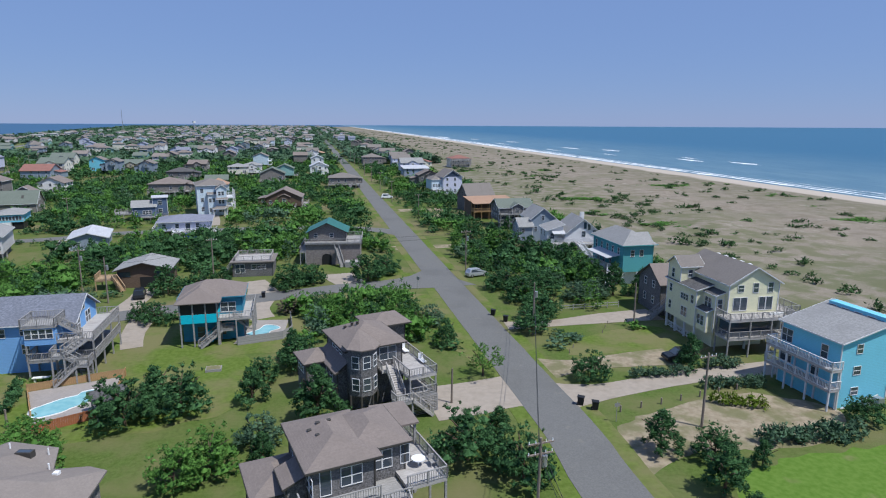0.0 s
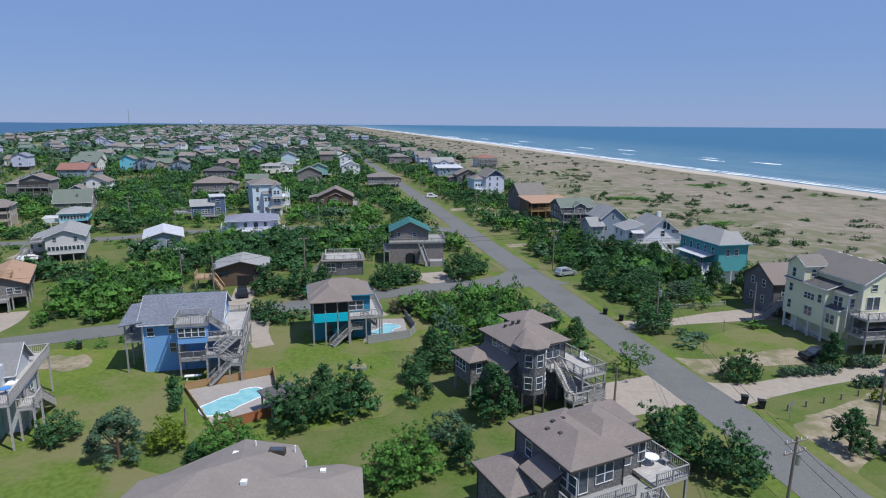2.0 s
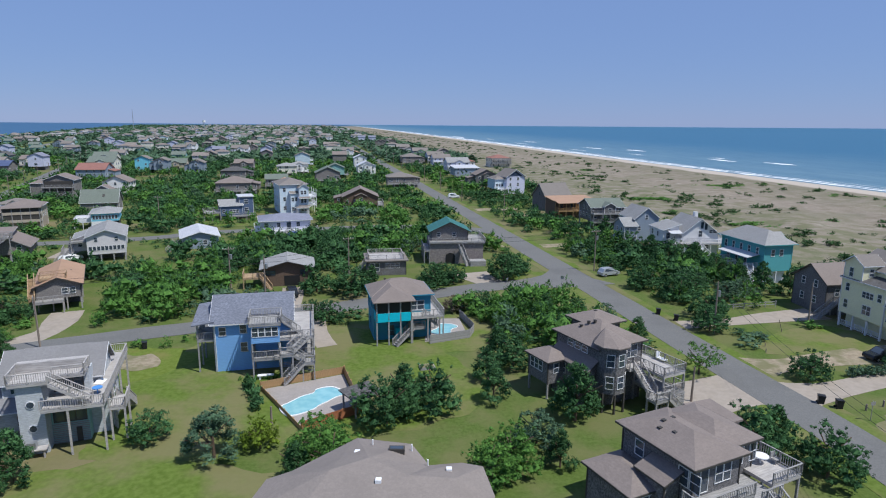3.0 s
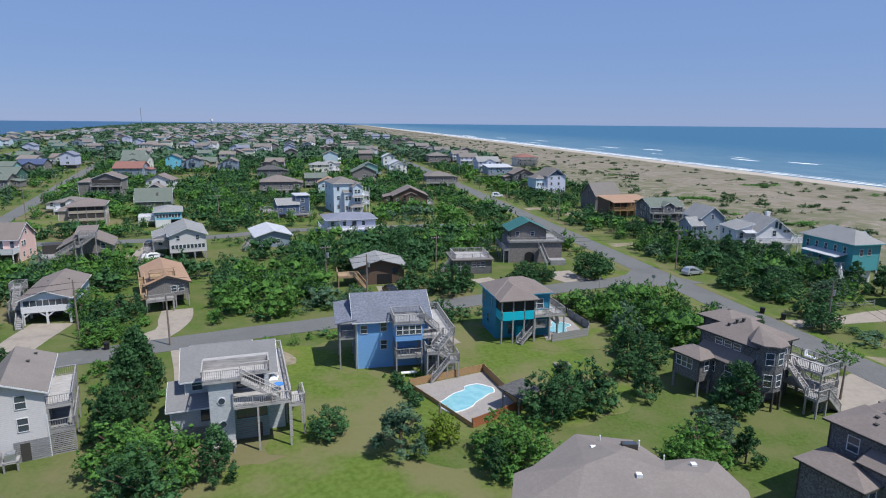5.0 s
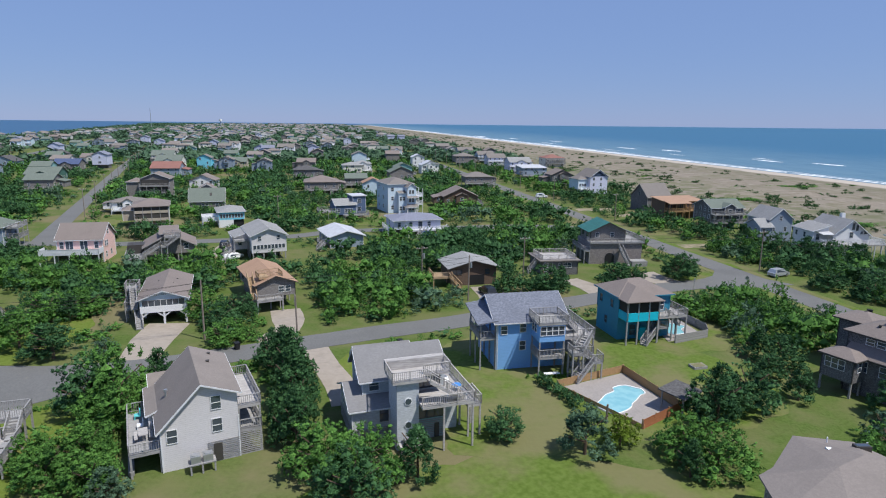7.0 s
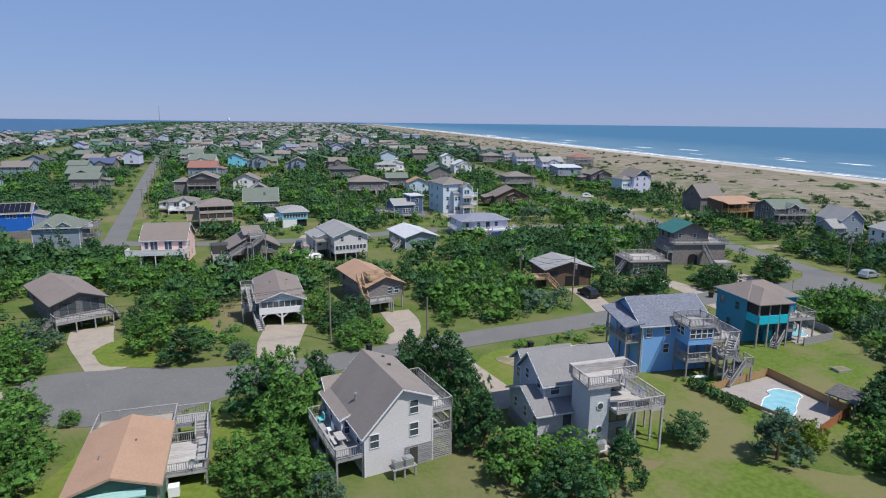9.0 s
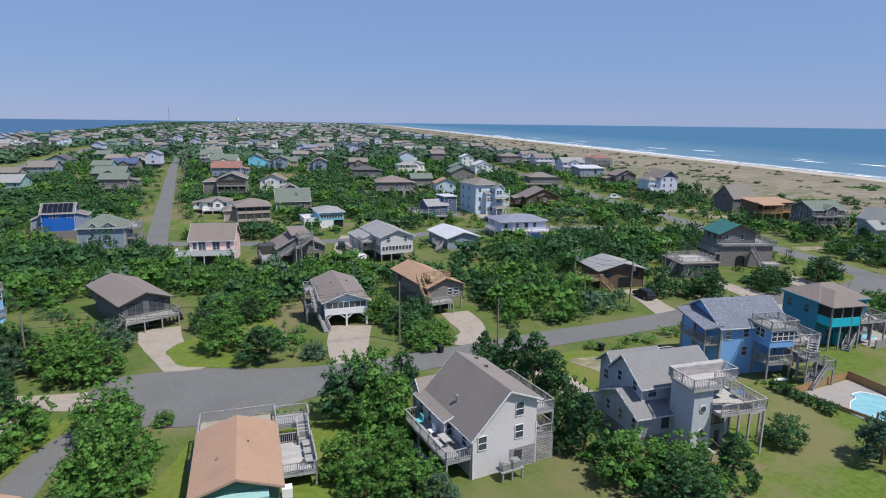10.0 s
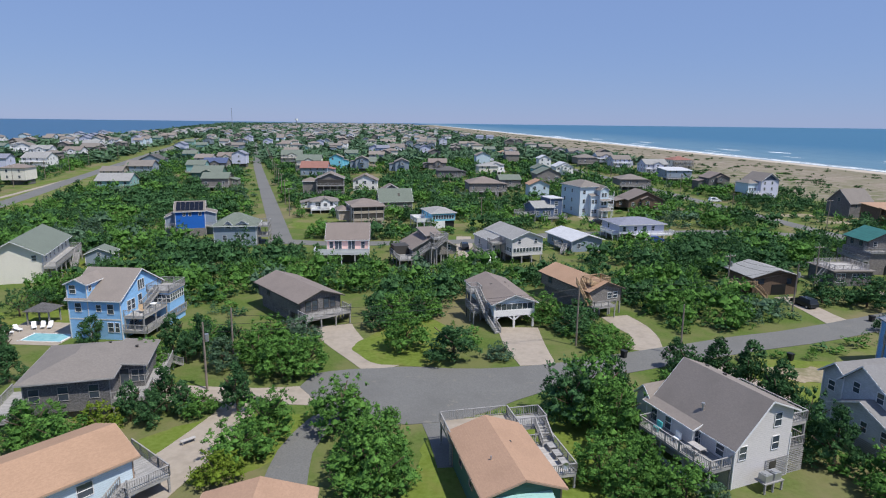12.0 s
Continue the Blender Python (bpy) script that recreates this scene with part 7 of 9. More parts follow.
def purple_gable_house():
    h = House("white and lavender gabled house with a purple gable and decks", 0.4, 278.0, 20, "lavender", "grey")
    h.block(0, 0, 9.0, 11.0, 0, 8.0, "gable_y", 3.0, 0.6)
    h.piece("gable_board", Shape().slab([(1.0, -0.06, 8.1), (8.0, -0.06, 8.1), (4.5, -0.06, 10.4)], 0.05), SIDING["navy"], "dark purple gable boards")
    for k in range(3):
        h.win("F", 1.8, 1.0 + 2.6 * k, 0.9, 1.3).win("F", 5.6, 1.0 + 2.6 * k, 0.9, 1.3)
    h.block(-5.0, 2.0, -0.003, 10.0, 2.2, 6.6, "hip", 1.6, 0.4, wall="pale_blue")
    h.win("F", 1.0, 3.4, 0.9, 1.2, 3, 0.4)
    h.deck(-5.2, -0.6, -0.003, 2.0, 2.4, "FL", True, mat=WHITE).stairs((-4.6, -5.0, 0.05), (-2.4, -0.6, 2.4), 1.1, WHITE)


def lavender_deck_house():
    h = House("low lavender house on posts with hipped blue-grey roof and deck", -79.6, 168.6, 18, "lavender", "lavender")
    h.block(0, 0, 13.6, 10.5, 1.9, 4.4, "hip", 1.5, 0.7)
    h.win("F", 1.4, 2.7, 0.9, 1.2).win("F", 4.8, 2.7, 0.9, 1.2).door("F", 7.6, 2.0, 1.2, 2.0).win("F", 10.2, 2.7, 0.9, 1.2).win("L", 4, 2.7, 0.9, 1.2)
    h.posts([(0.2 + 3.3 * i, 0.2) for i in range(5)], 0, 1.9, 0.25)
    h.block(0.6, 2.5, 13.2, 10.2, 0, 1.9, "none", wall="dark_shingle")
    h.deck(3.5, -2.4, 15.4, -0.003, 1.9, "FLR", True, mat=WHITE).deck(-1.8, 0.5, -0.003, 8.0, 1.9, "FLB", True, mat=WHITE)
    h.stairs((5.6, -5.4, 0.05), (7.6, -2.4, 1.9), 1.1)


def dark_a_frame_house():
    h = House("weathered dark house with a steep gable by the dunes", 9.4, 224.0, 24, "dark_shingle", "grey", WOOD_GREY)
    h.block(0, 0, 11.0, 9.0, 0, 5.4, "gable_x", 4.4, 0.4)
    h.win("F", 3, 3.6, 0.9, 1.2).win("F", 7, 3.6, 0.9, 1.2).win("L", 4.5, 5.6, 0.9, 1.2)


def brown_balcony_house():
    h = House("brown wood house with orange roof and open balconies", 10.6, 205.0, 16, "brown_wood", "orange", WOOD_TAN, wood=WOOD_TAN)
    h.block(0, 2.2, 15.0, 10.0, 0, 5.8, "shed_front", 0.9, 0.5)
    h.win("F", 2.0, 3.4, 1.6, 1.5).win("F", 6.5, 3.4, 1.6, 1.5).win("F", 11.5, 3.4, 1.6, 1.5)
    h.deck(-0.2, -0.8, 8.0, 2.197, 2.9, "FLR", True, roofed=2.6).deck(8.4, 0.2, 15.2, 2.197, 2.9, "FR", True, roofed=2.6)
    h.piece("porch_roof", Shape().slab([(-0.6, -1.3, 5.6), (8.2, -1.3, 5.6), (8.2, 2.6, 6.3), (-0.6, 2.6, 6.3)], 0.14), h.roof)
    h.stairs((12.0, -4.2, 0.05), (13.6, 0.2, 2.9), 1.1)


for build in (tall_pale_blue_house, low_white_roof_house, sunroom_house, roof_deck_house, pink_house, aqua_cottage, tan_porch_house, moss_gambrel_house, cobalt_tower_house, dormer_house, arch_porch_house,
              navy_house, long_balcony_house, purple_gable_house, lavender_deck_house, dark_a_frame_house, brown_balcony_house):
    build()


village_house("pale-blue house with a small gabled roof", -101, 260, 12, 8.5, 7.5, 0, 5.8, "gable_y", "pale_blue", "orange", "")
village_house("dark house with hipped roof and wraparound deck", -127, 263, 12, 14.4, 13.6, 2.2, 5.4, "hip", "grey_shingle", "brown", "FR")
village_house("small white house with grey roof", -179, 204, 20, 9.4, 8.3, 1.4, 3.8, "hip", "white", "grey", "F")
village_house("white house with brown roof", -181, 272, 9, 11.0, 9.7, 0, 4.8, "gable_y", "white", "brown", "")
village_house("pale-blue cottage with grey roof", -228, 396, 9, 8.9, 7.9, 0, 7.2, "gable_y", "aqua", "grey", "")
village_house("low tan house with mossy roof", -211, 401, 12, 13.1, 11.6, 0, 4.4, "gable_x", "tan", "moss", "")
village_house("large white house with grey roof", -217, 546, 9, 14.4, 14.0, 2.0, 7.4, "gable_x", "white", "grey", "F")
village_house("dark house with dark hipped roof", -148, 328, 12, 12.5, 11.1, 2.2, 5.4, "hip", "dark_shingle", "dark", "F")
village_house("grey-brown house on posts", -160, 385, 9, 11.2, 10.0, 2.2, 5.8, "gable_x", "grey_shingle", "brown", "F")
village_house("white house with pale roof", -123, 377, 12, 10.9, 9.7, 1.6, 5.6, "hip", "white", "pale_grey", "F")
village_house("low grey house with moss-green roof", -114, 293, 14, 10.2, 9.0, 1.6, 4.6, "gable_x", "grey_shingle", "moss", "F")
village_house("dark gabled house on posts", -95, 318, 14, 12.5, 11.0, 2.0, 5.6, "gable_y", "grey_shingle", "moss", "F")
village_house("small white gabled cottage among shrubs", -81, 375, 14, 11.0, 9.8, 0, 5.4, "gable_y", "white", "white", "")
village_house("tan house with orange-brown roof", -115, 526, 14, 14.4, 14.0, 0, 5.6, "hip", "tan", "orange", "")
village_house("narrow white house with pale roof", -89, 416, 14, 8.3, 7.5, 0, 7.8, "gable_y", "white", "white", "")
village_house("grey house with hipped roof", -59, 455, 12, 14.4, 13.3, 2.2, 6.4, "hip", "grey_shingle", "grey", "F")
village_house("pale lavender house with grey roof", -36, 440, 12, 12.9, 11.5, 1.6, 6.6, "gable_x", "lavender", "grey", "F")
village_house("weathered house with hipped roof and porch", -56, 300, 9, 13.1, 11.6, 2.2, 5.2, "hip", "grey_shingle", "grey", "FR")
village_house("low brown house with brown roof", -66, 227, 9, 12.9, 11.4, 1.2, 4.4, "gable_y", "brown_wood", "brown", "R")
village_house("blue-grey house with pale roof and porches", -22, 349, 12, 14.4, 13.1, 2.0, 6.2, "shed_front", "slate_blue", "white", "F")
village_house("cream house with a red hipped roof", 6, 445, 14, 14.4, 13.1, 0, 6.4, "hip", "cream", "red", "F")
village_house("lavender house with pale roof", -26, 384, 12, 14.1, 12.5, 2.0, 7.2, "gable_x", "lavender", "pale_grey", "F")
village_house("dark gabled house near the dunes", -12, 309, 12, 10.8, 9.6, 0, 6.0, "gable_y", "dark_shingle", "brown", "")
village_house("low house with grey roof", -321, 296, 14, 10.7, 9.5, 0, 4.4, "gable_x", "tan", "grey", "")
village_house("blue-grey house with wide roof", -326, 325, 14, 14.4, 12.9, 0, 4.8, "gable_x", "slate_blue", "grey", "")
village_house("blue house with dark gable", -349, 376, 12, 14.1, 12.5, 0, 4.8, "gable_y", "slate_blue", "dark", "")
village_house("long low house with pale roof", -293, 252, 14, 14.3, 12.7, 1.6, 4.2, "gable_x", "seafoam", "pale_grey", "")
village_house("grey house with green roof on posts", -247, 259, 12, 11.4, 10.1, 2.0, 5.6, "gable_x", "grey_shingle", "moss", "F")
village_house("grey house with blue roof", -292, 349, 12, 13.5, 12.0, 2.0, 5.6, "gable_x", "grey_shingle", "navy", "F")
village_house("pale house with brown roof", -313, 411, 9, 12.4, 11.0, 1.6, 5.6, "gable_x", "cream", "brown", "F")
village_house("small blue-grey house with dark gable", -363, 455, 12, 11.2, 9.9, 0, 5.4, "gable_y", "slate_blue", "dark", "")
village_house("large white house with grey roof and porches", -404, 343, 12, 14.4, 14.0, 2.2, 7.0, "gable_x", "white", "pale_grey", "F")
village_house("white house with brown roof", -440, 426, 9, 12.7, 11.2, 2.0, 7.0, "gable_x", "white", "brown", "F")
village_house("grey house by the highway", -470, 486, 12, 14.4, 13.4, 2.0, 6.4, "gable_x", "grey_shingle", "grey", "F")
village_house("green-roofed house on posts", -268, 290, 13, 14.4, 13.1, 1.8, 5.2, "gable_x", "green", "moss", "F")
village_house("slate house with faded red roof", -223, 323, 10, 14.4, 13.8, 1.8, 6.0, "gable_x", "slate_blue", "red", "")
village_house("cream house with mossy roof", -272, 426, 15, 14.4, 14.0, 1.8, 6.6, "gable_x", "cream", "moss", "F")
village_house("cream house with green-grey roof", -238, 360, 10, 14.4, 13.6, 2.0, 7.4, "gable_x", "cream", "moss", "F")
village_house("cream house with pale roof", -127, 362, 15, 11.3, 10.0, 1.4, 5.6, "hip", "cream", "pale_grey", "")
village_house("house with red roof by the dunes", -18, 412, 13, 10.9, 9.6, 0, 6.0, "hip", "cream", "red", "")
village_house("lavender-grey house with grey roof", -41, 483, 13, 12.8, 11.3, 2.0, 6.4, "gable_x", "lavender", "grey", "F")
village_house("grey-blue wooden house with grey roof", -56, 549, 10, 13.5, 11.9, 2.0, 6.4, "gable_x", "slate_blue", "grey", "F")
village_house("grey house among shrubs", -77, 636, 13, 13.4, 11.9, 2.0, 6.4, "gable_x", "grey_shingle", "grey", "F")
village_house("dark house with moss-green roof and porches", 17.6, 187.6, 10, 10.8, 9.5, 2.2, 6.6, "gable_x", "dark_shingle", "moss", "F")
for label, x, y, roof, cover in (("large white house with pale roof and porches by the sound", -455, 412, "gable_x", "pale_grey"), ("white house with grey roof by the sound", -488, 436, "gable_y", "grey"), ("white three-storey house with pale roof", -492, 520, "gable_x", "pale_grey"),
                                  ("white house with porches beside the highway", -566, 588, "gable_x", "grey"), ("white house on posts by the sound", -520, 470, "hip", "pale_grey"), ("white gabled house by the sound", -610, 650, "gable_y", "pale_grey")):
    village_house(label, x, y, 14, 13.5, 11.0, 2.2, 8.4, roof, "white", cover, "F")


# copies of a few plain house types fill the streets that run off towards the horizon
fill = np.random.default_rng(21)
TYPES = []
for k, (wall, cover, roof, z0, top, w) in enumerate((("grey_shingle", "grey", "hip", 2.4, 6.8, 10), ("white", "grey", "gable_x", 2.4, 8.6, 9), ("slate_blue", "grey", "gable_y", 2.2, 7.8, 8), ("off_white", "taupe", "gable_x", 2.2, 6.4, 11),
                                                    ("lavender", "lavender", "gable_y", 2.4, 8.8, 9), ("pale_blue", "taupe", "gable_x", 2.4, 8.4, 9), ("cream", "brown", "hip", 2.4, 8.0, 11), ("seafoam", "moss", "gable_x", 2.0, 6.0, 10), ("grey_shingle", "brown", "gable_y", 2.4, 7.6, 9))):
    TYPES.append(village_house(("grey", "white", "slate-blue", "off-white", "lavender", "pale-blue", "cream", "seafoam", "weathered")[k] + " wooden beach house among dark green shrubs", *from_island(660 + 28 * k, -30 - 22 * (k % 4)), 12, w, 10, z0, top, roof, wall, cover, "F" if k % 2 else "", "F", False).root)
TAKEN = [(x, y) for x, y, r in BUILT if r == 2.6]
SPOTS = []
far_spots = []
for u in np.arange(330, 3560, 27):
    for v in np.arange(-520 if u > 380 else -330, 96, 27):
        if abs(v - 26) < 14:
            continue
        uu, vv = u + fill.uniform(-9, 9), v + fill.uniform(-10, 10)
        x, y = from_island(uu, vv)
        if fill.random() < (0.42 if uu < 700 else 0.6 if uu < 1500 else 0.74) or any((x - a) ** 2 + (y - b) ** 2 < 330 for a, b in TAKEN):
            continue
        if any((x - a) ** 2 + (y - b) ** 2 < (r + 8) ** 2 for a, b, r in BUILT if r != 2.6):
            continue
        (SPOTS if len(SPOTS) < 176 else far_spots).append((x, y))
for i, (x, y) in enumerate(SPOTS):
    copy_thing(TYPES[int(fill.integers(len(TYPES)))], pose(x, y, 0, 0, 0, 12 + float(fill.choice([0, 0, 90, -6, 180]))))
    BUILT.append((x, y, 6.0))


def roofs_far(spots, cover, wall, label):
    """The farthest houses, too small to tell apart, as one mesh."""
    s, faces_roof = Shape(), []
    for x, y in spots:
        w, d, t = fill.uniform(8, 13), fill.uniform(8, 12), fill.uniform(5, 8)
        a = radians(12 + fill.choice([0, 90]))
        c, q = math.cos(a), math.sin(a)
        p = lambda i, j, z: (x + i * c - j * q, y + i * q + j * c, z)
        b = [p(0, 0, 0), p(w, 0, 0), p(w, d, 0), p(0, d, 0)]
        e = [p(0, 0, t), p(w, 0, t), p(w, d, t), p(0, d, t)]
        s.add(b + e, [(0, 1, 5, 4), (1, 2, 6, 5), (2, 3, 7, 6), (3, 0, 4, 7)])
        n = len(s.f)
        s.add([p(-0.5, -0.5, t), p(w + 0.5, -0.5, t), p(w + 0.5, d + 0.5, t), p(-0.5, d + 0.5, t), p(w * 0.2, d / 2, t + 2), p(w * 0.8, d / 2, t + 2)], [(0, 1, 5, 4), (1, 2, 5), (2, 3, 4, 5), (3, 0, 4), (3, 2, 1, 0)])
        faces_roof += range(n, n + 5)
        s.add([p(1 + 1.3 * k, -0.05, t - 2.0) for k in (0, 1)] + [p(1 + 1.3 * k, -0.05, t - 0.7) for k in (1, 0)], [(0, 1, 2, 3)])
        s.add([p(w - 2.5 + 1.3 * k, -0.05, t - 2.0) for k in (0, 1)] + [p(w - 2.5 + 1.3 * k, -0.05, t - 0.7) for k in (1, 0)], [(0, 1, 2, 3)])
    me = s.mesh("distant_houses", [wall, cover, GLASS])
    roofs = set(faces_roof)
    for poly in me.polygons:
        poly.material_index = 1 if poly.index in roofs else 2 if poly.area < 2.0 else 0
    tagged(new("distant_houses", me), label, "houses", kind="stuff")


far_spots.sort(key=lambda p: (p[0] * 7 + p[1] * 13) % 97)
third = len(far_spots) // 4
for i, (wall, cover) in enumerate((("white", "pale_grey"), ("lavender", "grey"), ("off_white", "taupe"), ("slate_blue", "grey"))):
    roofs_far(far_spots[i * third:(i + 1) * third], ROOF[cover], SIDING[wall], "distant beach houses towards the horizon")
BUILT.extend((x, y, 6.0) for x, y in far_spots)

# ---- trees and shrubs ----
CELL, X_LOW, Y_LOW, NX, NY = 1.0, -620.0, 20.0, 780, 900
taken = np.zeros((NX, NY), bool)
grid_x, grid_y = np.meshgrid(X_LOW + np.arange(NX), Y_LOW + np.arange(NY), indexing="ij")
for x, y, r in BUILT:
    i, j, k = int(x - X_LOW), int(y - Y_LOW), int(r) + 1
    if k < i < NX - k and k < j < NY - k:
        sl = (slice(i - k, i + k + 1), slice(j - k, j + k + 1))
        taken[sl] |= (grid_x[sl] - x) ** 2 + (grid_y[sl] - y) ** 2 < r * r
open_ground = np.zeros((NX, NY), bool)
for line in LAWNS:
    px, py = np.array(line).T
    inside = np.zeros((NX, NY), bool)
    x0, x1, y0, y1 = int(px.min() - X_LOW), int(px.max() - X_LOW) + 2, int(py.min() - Y_LOW), int(py.max() - Y_LOW) + 2
    sl = (slice(max(0, x0), min(NX, x1)), slice(max(0, y0), min(NY, y1)))
    gx, gy = grid_x[sl], grid_y[sl]
    odd = np.zeros(gx.shape, bool)
    for k in range(len(px)):
        ax, ay, bx, by = px[k - 1], py[k - 1], px[k], py[k]
        odd ^= ((ay > gy) != (by > gy)) & (gx < (bx - ax) * (gy - ay) / (by - ay + 1e-9) + ax)
    open_ground[sl] |= odd


def clear(x, y, margin=0):
    i, j = int(x - X_LOW), int(y - Y_LOW)
    if not (0 <= i < NX and 0 <= j < NY):
        return True
    return not taken[max(0, i - margin):i + margin + 1, max(0, j - margin):j + margin + 1].any()


def meadow(x, y):
    i, j = int(x - X_LOW), int(y - Y_LOW)
    return 0 <= i < NX and 0 <= j < NY and open_ground[i, j]


